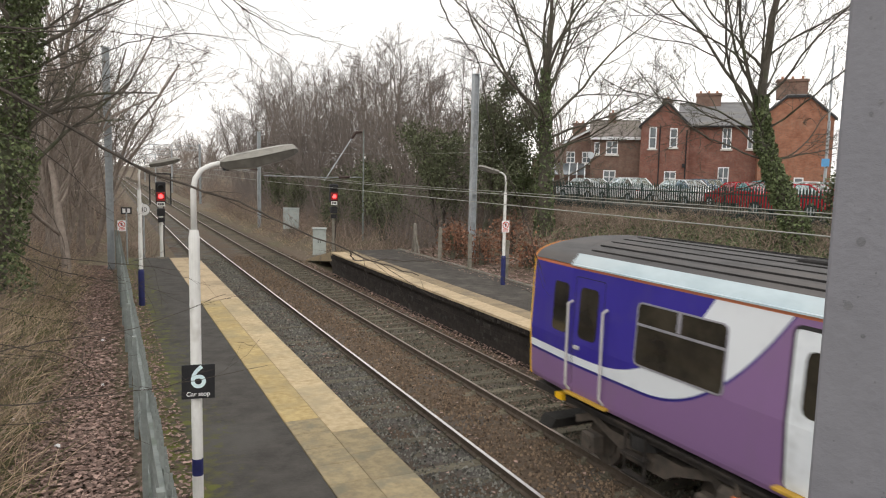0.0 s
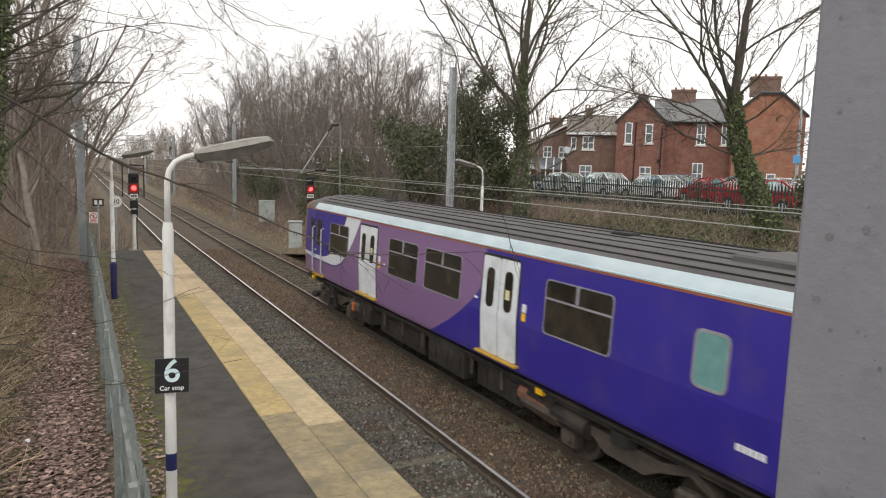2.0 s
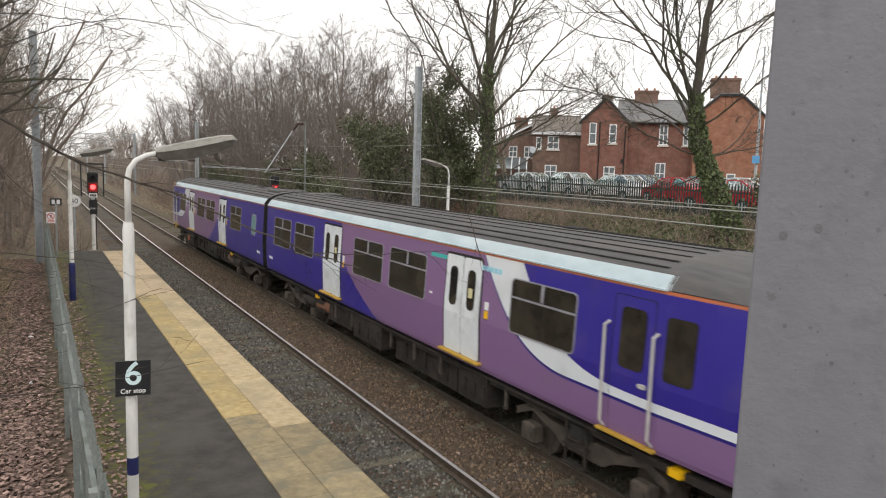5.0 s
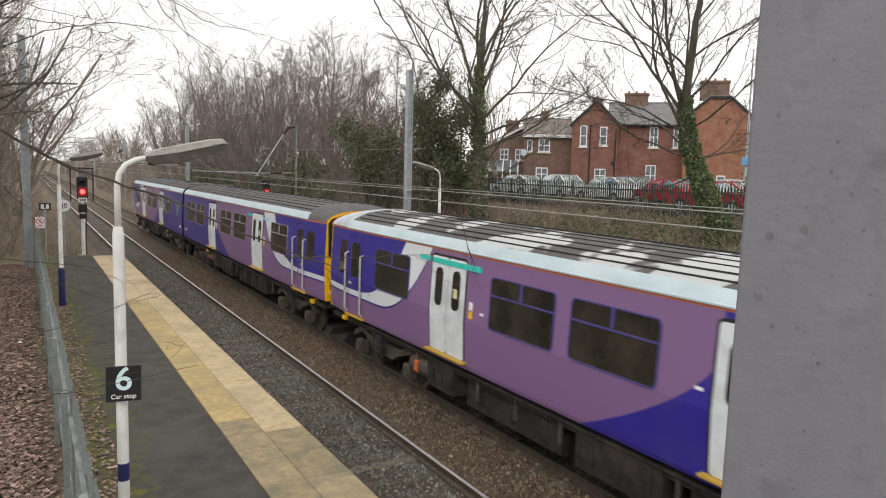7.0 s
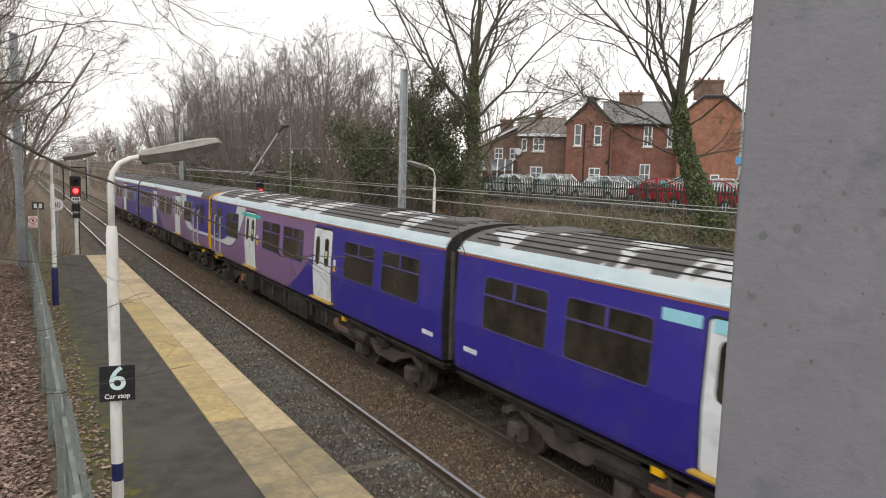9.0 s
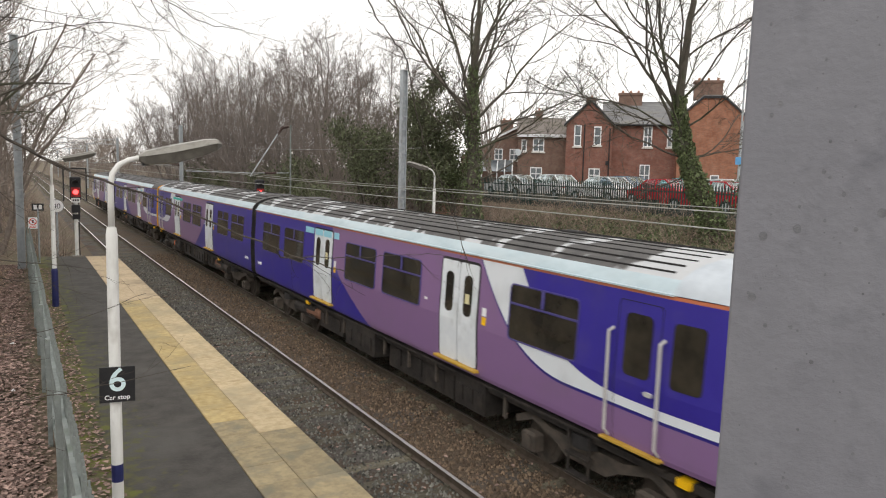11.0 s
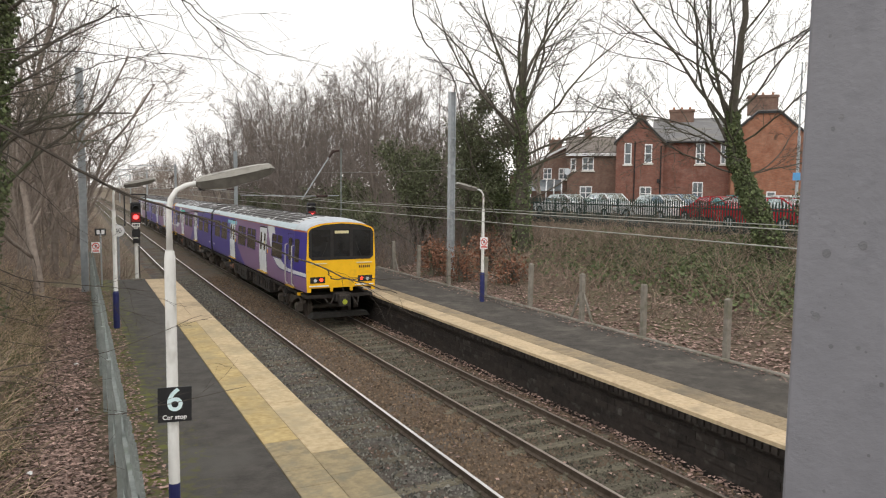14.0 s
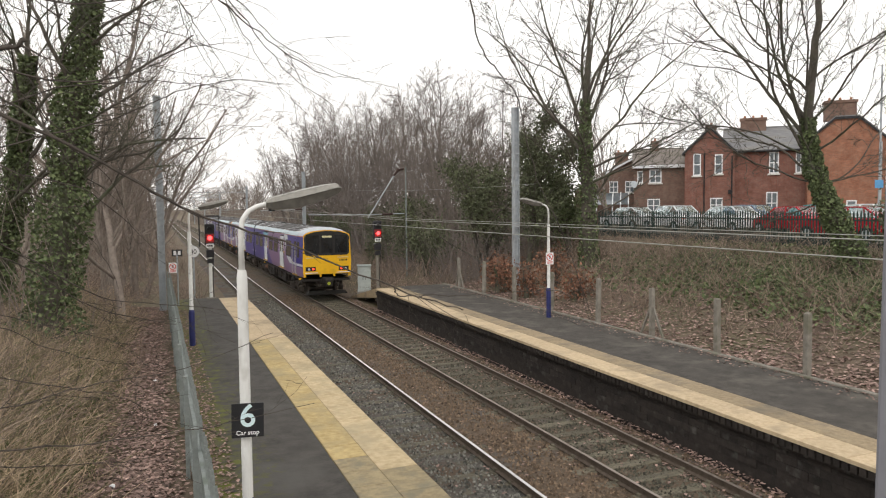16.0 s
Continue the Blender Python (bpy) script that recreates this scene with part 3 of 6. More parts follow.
    for a, b in ((-1.1, -0.42), (-0.30, 0.30), (0.42, 1.1)):
        part("windscreen", Mesh().prism([(a, 2.46), (b, 2.46), (b, 3.42), (a, 3.38 if a < -1 else 3.42)], half + 0.03, half + 0.04), SCREEN, cab)
    for a in (-0.75, 0.75):
        part("wiper", Mesh().tube([(a, half + 0.05, 2.44), (a * 0.8, half + 0.055, 2.75), (a * 0.72, half + 0.05, 2.98)], 0.012, 4), RUBBER, cab)
    part("destination_blind", Mesh().box(-0.26, 0.26, half + 0.04, half + 0.045, 3.28, 3.38), PALE_Y, cab)
    for sx in (-1, 1):
        lb = part("lamp_housing", Mesh().box(*sorted((sx * 0.62, sx * 1.16)), half, half + 0.04, 1.52, 1.74), RUBBER, cab)
        part("tail_lamp", Mesh().disc((sx * 0.76, half + 0.045, 1.63), (0, 1, 0), 0.06, 0.03, 14), RED_L, lb)
        part("head_lamp", Mesh().disc((sx * 0.98, half + 0.045, 1.62), (0, 1, 0), 0.06, 0.03, 14), LAMP_W, lb)
        part("front_handrail", Mesh().box(*sorted((sx * 0.5, sx * 1.2)), half + 0.05, half + 0.08, 1.40, 1.44, 0.01), DOOR_W, cab)
        part("front_handrail", Mesh().box(*sorted((sx * 0.55, sx * 1.15)), half + 0.04, half + 0.07, 2.20, 2.235, 0.01), PALE_Y, cab)
    for i in range(6):
        part("number_bar", Mesh().box(-1.08 + i * 0.075, -1.035 + i * 0.075, half + 0.02, half + 0.025, 2.02, 2.11), UNDER, cab)
    cp = Mesh().box(-0.28, 0.28, half - 0.2, half + 0.22, 0.86, 1.16, 0.04)
    cp.box(-0.2, 0.2, half + 0.2, half + 0.42, 0.72, 1.1, 0.03)
    cp.tube([(0.3, half + 0.1, 1.1), (0.5, half + 0.25, 0.75), (0.62, half, 0.95)], 0.03, 6)
    cp.tube([(-0.3, half + 0.1, 1.1), (-0.5, half + 0.25, 0.7), (-0.66, half, 0.95)], 0.03, 6)
    part("coupler", cp, UNDER, car)
    part("coupler_face", Mesh().disc((0.02, half + 0.44, 0.86), (0, 1, 0), 0.09, 0.05, 10), mat_once("coupler_green", (0.32, 0.36, 0.03)), car)
    pl = Mesh().prism([(-1.12, 0.24), (1.12, 0.24), (1.0, 0.40), (-1.0, 0.40)], half - 0.5, half - 0.08)
    part("snow_plough", pl, DARK, car, "dirty dark plough below the coupler")
    # inner end with its gangway
    part("inner_end", Mesh().prism(outline, -half - 0.02, -half + 0.04), RUBBER, car, "black end wall")
    bl = Mesh()
    for k in range(4):
        y = -half - 0.02 - k * 0.052
        g = 1.0 if k % 2 else 0.94
        bl.prism([(-0.62 * g, 1.15), (0.62 * g, 1.15), (0.62 * g, 3.4), (0.5, 3.52 * (0.99 + 0.01 * g)), (-0.5, 3.52 * (0.99 + 0.01 * g)), (-0.62 * g, 3.4)], y - 0.052, y)
    part("gangway_bellows", bl, RUBBER, car)
    for sx in (-1, 1):
        part("end_pipe", Mesh().tube([(sx * 1.2, -half - 0.06, 1.2), (sx * 1.2, -half - 0.06, 3.3)], 0.05, 6), BOGIE, car)
    # bodyside pieces
    for sign in (-1, 1):
        for s0, s1 in ((3.01, 4.68), (7.77, 9.50), (9.91, 11.63), (14.66, 16.36)):
            saloon_window(car, s0, s1, sign, frame_m)
        if toilet:
            t = part("toilet_window", plate(rounded(18.0, 18.5, 2.2, 2.88, 0.08), -0.02, 0.008, sign), GREEN_GL, car, "frosted green window")
            part("window_frame", ring(rounded(17.96, 18.54, 2.16, 2.92, 0.1), rounded(18.0, 18.5, 2.2, 2.88, 0.08), -0.01, 0.014, sign, Mesh()), TRIM, t)
        else:
            saloon_window(car, 16.81, 18.54, sign, frame_m)
        double_door(car, 5.66, 6.92, sign, banner if banner in (1, 3) else 0, right)
        double_door(car, 12.53, 13.80, sign, 2 if banner == 2 else 0, right)
        part("cab_window", plate(rounded(0.77, 1.24, 2.2, 3.04, 0.06), -0.02, 0.008, sign), GLASS, car)
        cd = part("cab_door", ring(rounded(1.43, 2.21, 1.2, 3.2, 0.05), rounded(1.44, 2.20, 1.21, 3.19, 0.05), -0.01, 0.004, sign, Mesh()), RUBBER, car)
        part("door_window", plate(rounded(1.58, 2.06, 2.2, 3.04, 0.08), -0.02, 0.008, sign), GLASS, cd)
        part("door_handle", plate(rounded(1.50, 1.64, 2.0, 2.06, 0.02), 0, 0.03, sign), HANDRAIL, cd)
        for s in (1.37, 2.29):
            y = LEN / 2 - s
            part("handrail", Mesh().tube([(sign * 1.36, y, 2.78), (sign * 1.45, y, 2.74), (sign * 1.46, y, 1.9), (sign * 1.46, y, 1.36), (sign * 1.38, y, 1.27)], 0.024, 6), HANDRAIL, car)
        part("cab_step", Mesh().box(*sorted((sign * 1.3, sign * 1.44)), LEN / 2 - 2.4, LEN / 2 - 1.3, 1.2, 1.24, 0.01), AMBER, car)
        for i in range(5):
            part("number_bar", plate([(18.72 + i * 0.09, 1.57), (18.79 + i * 0.09, 1.57), (18.79 + i * 0.09, 1.66), (18.72 + i * 0.09, 1.66)], 0, 0.004, sign), WHITE, car)
        for s in (7.45, 12.25):
            part("body_sign", plate([(s, 2.30), (s + 0.12, 2.30), (s + 0.12, 2.345), (s, 2.345)], 0, 0.005, sign), WHITE, car)
    # underframe boxes
    for name, y0, y1, z0, w in (("engine_tray", 0.2, 3.0, 0.42, 1.15), ("equipment_box", 3.3, 4.3, 0.5, 1.3), ("battery_box", -2.0, -0.3, 0.48, 1.3),
                                ("fuel_tank", -4.1, -2.4, 0.5, 1.2), ("air_tank", -5.1, -4.3, 0.58, 1.25)):
        for sx in (-1, 1):
            b = Mesh().box(*sorted((sx * 0.35, sx * w)), y0, y1, z0, 1.06)
            for k in range(3):
                yk = y0 + (y1 - y0) * (k + 0.5) / 3
                b.box(*sorted((sx * w, sx * (w + 0.03))), yk - 0.12, yk + 0.12, z0 + 0.12, 0.9)
            part(name, b, UNDER, car)
    for y in (-4.7, 4.6):
        part("air_reservoir", Mesh().tube([(-1.1, y - 0.55, 0.72), (-1.1, y + 0.55, 0.72)], 0.2, 10), BOGIE, car)
    for sx in (-1, 1):
        y0 = half - 13.7
        sil = part("silencer", Mesh().tube([(sx * 1.12, y0, 0.80), (sx * 1.12, y0 - 0.06, 0.80), (sx * 1.12, y0 - 0.95, 0.76), (sx * 1.12, y0 - 1.0, 0.76)], [0.1, 0.17, 0.17, 0.1], 12),
                   mat_once("rust_pipe", (0.16, 0.075, 0.045)), car, "rusty exhaust silencer")
        part("silencer_pipe", Mesh().tube([(sx * 1.12, y0 + 0.75, 1.12), (sx * 1.12, y0 + 0.72, 0.9), (sx * 1.12, y0 + 0.5, 0.82), (sx * 1.12, y0, 0.80)], 0.05, 8), mat_once("rust_pipe", (0.16, 0.075, 0.045)), sil)
        part("air_tank", Mesh().tube([(sx * 1.12, y0 - 1.1, 0.76), (sx * 1.12, y0 - 2.0, 0.72)], 0.18, 12), UNDER, car)
        # cable trunking and brackets under the sole bar
        for k in range(9):
            yk = half - 4.9 - k * 1.18
            part("hanger", Mesh().box(*sorted((sx * 1.22, sx * 1.27)), yk - 0.03, yk + 0.03, 0.66, 1.1), BOGIE, car)
    part("exhaust_pipe", Mesh().tube([(-1.1, -4.0, 0.95), (-1.12, -4.25, 0.6), (-1.1, -5.0, 0.55), (-1.1, -5.4, 0.8)], 0.09, 8), mat_once("rust_pipe", (0.16, 0.075, 0.045)), car)
    part("sole_bar", Mesh().box(-1.25, 1.25, -half + 0.1, half - 0.15, 0.96, 1.07), UNDER, car)
    # bogies
    for yb in (half - 3.0, -half + 3.0):
        bo = Mesh()
        for sx in (-1, 1):
            side = [(-1.75, 0.62), (-1.3, 0.80), (-0.7, 0.62), (-0.45, 0.48), (0.45, 0.48), (0.7, 0.62), (1.3, 0.80), (1.75, 0.62), (1.75, 0.75), (1.3, 0.95), (0.8, 0.80), (-0.8, 0.80), (-1.3, 0.95), (-1.75, 0.75)]
            bo.prism([(yb + a, b) for a, b in side], *sorted((sx * 0.95, sx * 1.12)), "x")
            for a in (-1.3, 1.3):
                bo.box(*sorted((sx * 1.0, sx * 1.2)), yb + a - 0.17, yb + a + 0.17, 0.30, 0.60, 0.04)
                bo.disc((sx * 1.2, yb + a, 0.44), (1, 0, 0), 0.12, 0.06, 10)
        bo.box(-1.0, 1.0, yb - 0.25, yb + 0.25, 0.5, 0.8)
        part("bogie_frame", bo, BOGIE, car, "dusty brown bogie frame")
        for sx in (-1, 1):
            part("air_spring", Mesh().tube([(sx * 1.05, yb, 0.8), (sx * 1.05, yb, 1.0)], 0.27, 12), RUBBER, car)
            part("lifting_bracket", Mesh().box(*sorted((sx * 1.15, sx * 1.33)), yb + 1.9, yb + 2.1, 0.98, 1.08), YELLOW, car)
        for a in (-1.3, 1.3):
            wm = Mesh()
            for sx in (-1, 1):
                wm.disc((sx * 0.76, 0, 0), (1, 0, 0), 0.42, 0.12, 20)
                wm.disc((sx * 0.83, 0, 0), (1, 0, 0), 0.30, 0.03, 12)
            wm.tube([(-0.75, 0, 0), (0.75, 0, 0)], 0.08, 8)
            ws = part("wheelset", wm, BOGIE, car, m=pose(0, yb + a, 0.42))
            WHEELS.append(ws)
    for sign in (-1, 1):
        lad = Mesh()
        for y in (half - 2.75, half - 3.2):
            lad.tube([(sign * 1.28, y, 1.05), (sign * 1.28, y, 0.35)], 0.022, 5)
        for z in (0.36, 0.66):
            lad.box(*sorted((sign * 1.2, sign * 1.34)), half - 3.22, half - 2.73, z, z + 0.035)
        part("step_ladder", lad, UNDER, car)
    part("cock_handle", Mesh().box(-1.3, -1.2, half - 5.0, half - 4.85, 0.62, 0.86, 0.02), ORANGE, car)
    return car


def mat_once(name, c):
    return bpy.data.materials.get(name) or mat(name, c, tuple(q * 1.25 for q in c), 5, 0.7, 0.1)


WHEELS = []
CARS = [carriage(True, 0, ROOF_D, True, "blue and purple diesel carriage with dark roof and green toilet window", TRIM),
        carriage(False, 3, ROOF_D, False, "blue and purple diesel carriage with dark roof, cab trailing", TRIM),
        carriage(False, 1, ROOF_PATCH, True, "blue and purple diesel carriage with patched pale roof, cab leading", TRIM_B),
        carriage(False, 2, ROOF_PATCH, False, "blue and purple diesel carriage with patched roof and red tail lamps", TRIM_B)]
FLIP = (0, 180, 0, 180)
SPEED, START = 6.648, 11.1

# ---------------- platform furniture ----------------
LAMP_HEAD = mat("weathered_lantern", (0.26, 0.25, 0.225), (0.40, 0.385, 0.35), 5, 0.6, 0.15, c=(0.10, 0.095, 0.085), cscale=5, stretch=(1, 1, 2))
LAMP_BOWL = mat("dirty_lantern_bowl", (0.085, 0.08, 0.07), (0.15, 0.14, 0.125), 6, 0.35, 0.1, c=(0.09, 0.085, 0.075), cscale=4)
RED_P = mat("red_print", (0.55, 0.05, 0.04), (0.6, 0.07, 0.05), 5, 0.5, 0)
TEAL_W = mat("reflective_white_blue", (0.60, 0.76, 0.80), (0.68, 0.82, 0.85), 5, 0.4, 0)
SIGNAL_RED = glow("red_aspect", (1.0, 0.03, 0.03), 9.0)
SIG_CASE = mat("red_signal_case", (0.25, 0.02, 0.02), (0.32, 0.03, 0.03), 5, 0.5, 0)
CAB_G = mat("grey_cabinet_paint", (0.36, 0.40, 0.39), (0.45, 0.49, 0.47), 4, 0.6, 0.1, c=(0.28, 0.30, 0.28), cscale=1.5)


def words(text, size, material, parent, m, name="writing", bold=0.0):
    cu = bpy.data.curves.new(name, "FONT")
    cu.body, cu.size, cu.align_x, cu.align_y, cu.extrude = text, size, "CENTER", "CENTER", 0.001
    cu.offset = bold
    tmp = bpy.data.objects.new(name, cu)
    scene.collection.objects.link(tmp)
    me = bpy.data.meshes.new_from_object(tmp.evaluated_get(bpy.context.evaluated_depsgraph_get()))
    bpy.data.objects.remove(tmp)
    me.materials.clear()
    me.materials.append(material)
    return part(name, me, None, parent, m=m)


FACING = Matrix.Rotation(radians(90), 4, "X")


def lamp_post(x, y, sense, band, name_label):
    """A column with a shoulder, a swept arm and a long lantern over the platform."""
    lp = thing("lamp_post", name_label, "lamp post", pose(x, y, 0.90), "platform lamp posts")
    def zz(z):
        return z - 0.90
    if band:
        part("column", Mesh().tube([(0, 0, 0), (0, 0, 0.62)], 0.058, 14), WHITE_P, lp, smooth=False)
        part("blue_band", Mesh().tube([(0, 0, 0.62), (0, 0, 0.81)], 0.0585, 14), BLUE_P, lp, "dark blue band")
        part("column", Mesh().tube([(0, 0, 0.81), (0, 0, zz(4.12)), (0, 0, zz(4.2))], [0.058, 0.056, 0.045], 14), WHITE_P, lp, "chipped white column")
    else:
        part("blue_base", Mesh().tube([(0, 0, 0), (0, 0, 1.0), (0, 0, 1.06)], [0.085, 0.083, 0.06], 14), BLUE_P, lp, "dark blue column base")
        part("column", Mesh().tube([(0, 0, 1.05), (0, 0, zz(4.2))], [0.058, 0.05], 14), WHITE_P, lp, "white column")
    s = sense
    arm = [(0, 0, zz(4.18)), (0, 0, zz(4.62)), (0.02 * s, 0, zz(4.74)), (0.08 * s, 0, zz(4.83)), (0.18 * s, 0, zz(4.885)), (0.34 * s, 0, zz(4.92))]
    part("arm", Mesh().tube(arm, [0.034, 0.031, 0.030, 0.029, 0.028, 0.027], 10), WHITE_P, lp, smooth=True)
    # lantern: a thin canopy over a deep bowl, thicker toward its outer end and tilted up
    rows = [(0.27, 0.05, 4.885, 4.945), (0.33, 0.085, 4.845, 4.985), (0.62, 0.125, 4.868, 5.06), (0.92, 0.135, 4.955, 5.125), (1.04, 0.12, 5.01, 5.135), (1.10, 0.05, 5.05, 5.095)]
    def shell(cut):
        m, v = Mesh(), []
        for a, w, z0, z1 in rows:
            zm = z1 - (z1 - z0) * 0.42
            if cut == "top":
                v += [(a * s, -w, zz(zm)), (a * s, -w * 0.85, zz(z1 - 0.012)), (a * s, 0, zz(z1)), (a * s, w * 0.85, zz(z1 - 0.012)), (a * s, w, zz(zm)), (a * s, 0, zz(zm))]
            else:
                v += [(a * s, -w * 0.95, zz(zm)), (a * s, -w * 0.7, zz(z0)), (a * s, 0, zz(z0 - 0.01)), (a * s, w * 0.7, zz(z0)), (a * s, w * 0.95, zz(zm)), (a * s, 0, zz(zm - 0.002))]
        f = [(j * 6 + i, j * 6 + (i + 1) % 6, j * 6 + 6 + (i + 1) % 6, j * 6 + 6 + i) for j in range(5) for i in range(6)]
        return m.add(v, f + [(0, 1, 2, 3, 4, 5), (30, 31, 32, 33, 34, 35)])
    hd = part("lantern", shell("top"), LAMP_HEAD, lp, "stained grey lantern canopy")
    part("bowl", shell("bowl"), LAMP_BOWL, hd)
    part("latch", Mesh().box(*sorted((s * 0.30, s * 0.36)), -0.03, 0.03, zz(4.83), zz(4.86)), BLACK, hd)
    return lp


lamp_post(0.83, 8.0, 1, True, "white lamp post with blue band and weathered lantern")
lamp_post(0.85, 22.0, 1, False, "white lamp post with a dark blue base")
lamp_post(12.75, 22.2, -1, False, "white lamp post with dark blue base on the far platform")


def stop_board():
    b = thing("car_stop_sign", "square black sign with white figure on the lamp post", "sign", pose(0.84, 7.915, 2.585, 0, 1.0, -6))
    part("plate", Mesh().box(-0.168, 0.168, -0.006, 0.006, -0.185, 0.185, 0.0), BLACK, b)
    words("6", 0.345, TEAL_W, b, pose(0.0, -0.0085, 0.04) @ FACING, bold=0.004)
    words("Car stop", 0.068, WHITE, b, pose(0.0, -0.0085, -0.135) @ FACING, bold=0.001)
    for z in (-0.1, 0.1):
        part("clip", Mesh().box(-0.09, 0.09, 0.006, 0.03, z - 0.015, z + 0.015), GALV, b)


stop_board()


def no_entry_sign(m, label):
    s = thing("warning_sign", label, "sign", m)
    part("plate", Mesh().box(-0.15, 0.15, -0.004, 0.004, -0.21, 0.21), WHITE, s)
    r = Mesh()
    for k in range(20):
        a, b = k * math.pi / 10, (k + 1) * math.pi / 10
        r.add([(q * math.cos(t), -0.007, 0.05 + q * math.sin(t)) for t in (a, b) for q in (0.10, 0.13)], [(0, 1, 3, 2)])
    part("ring_mark", r, RED_P, s)
    part("slash_mark", Mesh().box(-0.11, 0.11, -0.010, -0.006, -0.013, 0.013), RED_P, s, m=pose(0, 0, 0.05, 0, 40, 0))
    part("black_mark", Mesh().box(-0.025, 0.03, -0.0065, -0.0045, 0.0, 0.11), BLACK, s)
    for i in range(2):
        part("text_bar", Mesh().box(-0.11, 0.11, -0.007, -0.004, -0.125 - i * 0.045, -0.10 - i * 0.045), RED_P, s)


no_entry_sign(pose(12.75, 22.12, 3.0), "white and red no trespassing sign on the lamp post")
no_entry_sign(pose(0.53, 30.9, 2.52), "white and red no trespassing sign at the fence end")


def colour_light(x, y, z0, zc, cage, label):
    """A colour-light signal on a post: hooded head, red aspect lit, boxes under it."""
    sg = thing("railway_signal", label, "railway signal", pose(x, y, z0))
    h = zc - z0
    part("post", Mesh().tube([(0, 0, 0), (0, 0, h - 0.35)], 0.075, 10), CONCRETE if not cage else WHITE_P, sg)
    part("base", Mesh().box(-0.2, 0.2, -0.2, 0.2, -0.1, 0.06, 0.03), CONCRETE, sg)
    part("head", Mesh().box(-0.20, 0.20, -0.12, 0.12, h - 0.32, h + 0.62, 0.05), BLACK, sg)
    case = part("lamp_case", Mesh().box(-0.17, 0.17, -0.16, -0.115, h - 0.2, h + 0.18, 0.02), SIG_CASE if not cage else SIG_CASE, sg)
    part("red_lens", Mesh().disc((0, -0.17, h), (0, 1, 0), 0.10, 0.02, 16), SIGNAL_RED, case, "lit red lens")
    for q in (0.0, 0.36):
        arch = [(0.14 * math.cos(math.pi * k / 8), h + q + 0.14 * math.sin(math.pi * k / 8)) for k in range(9)]
        arch += [(0.128 * math.cos(math.pi * k / 8), h + q + 0.128 * math.sin(math.pi * k / 8)) for k in range(8, -1, -1)]
        hood = Mesh().prism(arch, -0.36, -0.15)
        part("hood", hood, BLACK, sg)
    part("dark_lens", Mesh().disc((0, -0.125, h + 0.36), (0, 1, 0), 0.10, 0.02, 14), RUBBER, sg)
    part("plate", Mesh().box(-0.16, 0.16, -0.15, -0.13, h - 0.43, h - 0.25), WHITE_P, sg, "white identity plate")
    for i in range(3):
        part("text_bar", Mesh().box(-0.12 + i * 0.085, -0.06 + i * 0.085, -0.156, -0.15, h - 0.38, h - 0.30), BLACK, sg)
    part("lower_box", Mesh().box(-0.16, 0.16, -0.14, 0.1, h - 0.85, h - 0.52, 0.04), BLACK, sg)
    part("number_box", Mesh().box(-0.13, 0.13, -0.1, 0.05, h - 1.12, h - 0.92, 0.01), BLACK, sg)
    part("cable", Mesh().tube([(0.09, 0, h - 0.4), (0.14, -0.05, h - 1.0), (0.09, -0.02, h * 0.3), (0.12, 0, 0)], 0.018, 5), BLACK, sg)
    if cage:
        for a in (-0.42, 0.42):
            part("cage_upright", Mesh().box(a - 0.025, a + 0.025, 0.12, 0.18, h - 0.35, h + 0.92), BLACK, sg)
            part("cage_stay", Mesh().box(a - 0.02, a + 0.02, 0.12, 0.95, h - 0.4, h - 0.35), BLACK, sg)
        part("cage_top", Mesh().box(-0.445, 0.445, 0.12, 0.18, h + 0.92, h + 0.98), BLACK, sg)
    return sg


colour_light(2.13, 33.3, 0.915, 3.60, True, "black signal showing red on a white post")
colour_light(10.42, 35.5, 0.40, 3.55, False, "signal showing red on a post beyond the platform")


def speed_sign():
    s = thing("speed_sign", "round white speed limit sign reading forty", "sign", pose(1.72, 40.0, 0.0))
    part("post", Mesh().tube([(0, 0, -0.25), (0, 0, 2.5)], 0.05, 8), GALV, s)
    part("disc", Mesh().disc((0, -0.07, 2.65), (0, 1, 0), 0.29, 0.03, 24), WHITE, s)
    part("rim", Mesh().disc((0, -0.055, 2.65), (0, 1, 0), 0.31, 0.02, 24), GALV, s)
    words("40", 0.34, BLACK, s, pose(0, -0.09, 2.64) @ FACING)


speed_sign()


def number_board():
    s = thing("number_board", "small black board on a short post by the fence", "sign", pose(0.72, 31.4, 0.8))
    part("post", Mesh().tube([(0, 0, 0), (0, 0, 2.25)], 0.03, 6), GALV, s)
    part("board", Mesh().box(-0.2, 0.2, -0.02, 0.02, 2.15, 2.42), BLACK, s)
    for i in range(2):
        part("text_bar", Mesh().box(-0.14 + i * 0.17, -0.03 + i * 0.17, -0.026, -0.02, 2.2, 2.37), WHITE, s)


number_board()


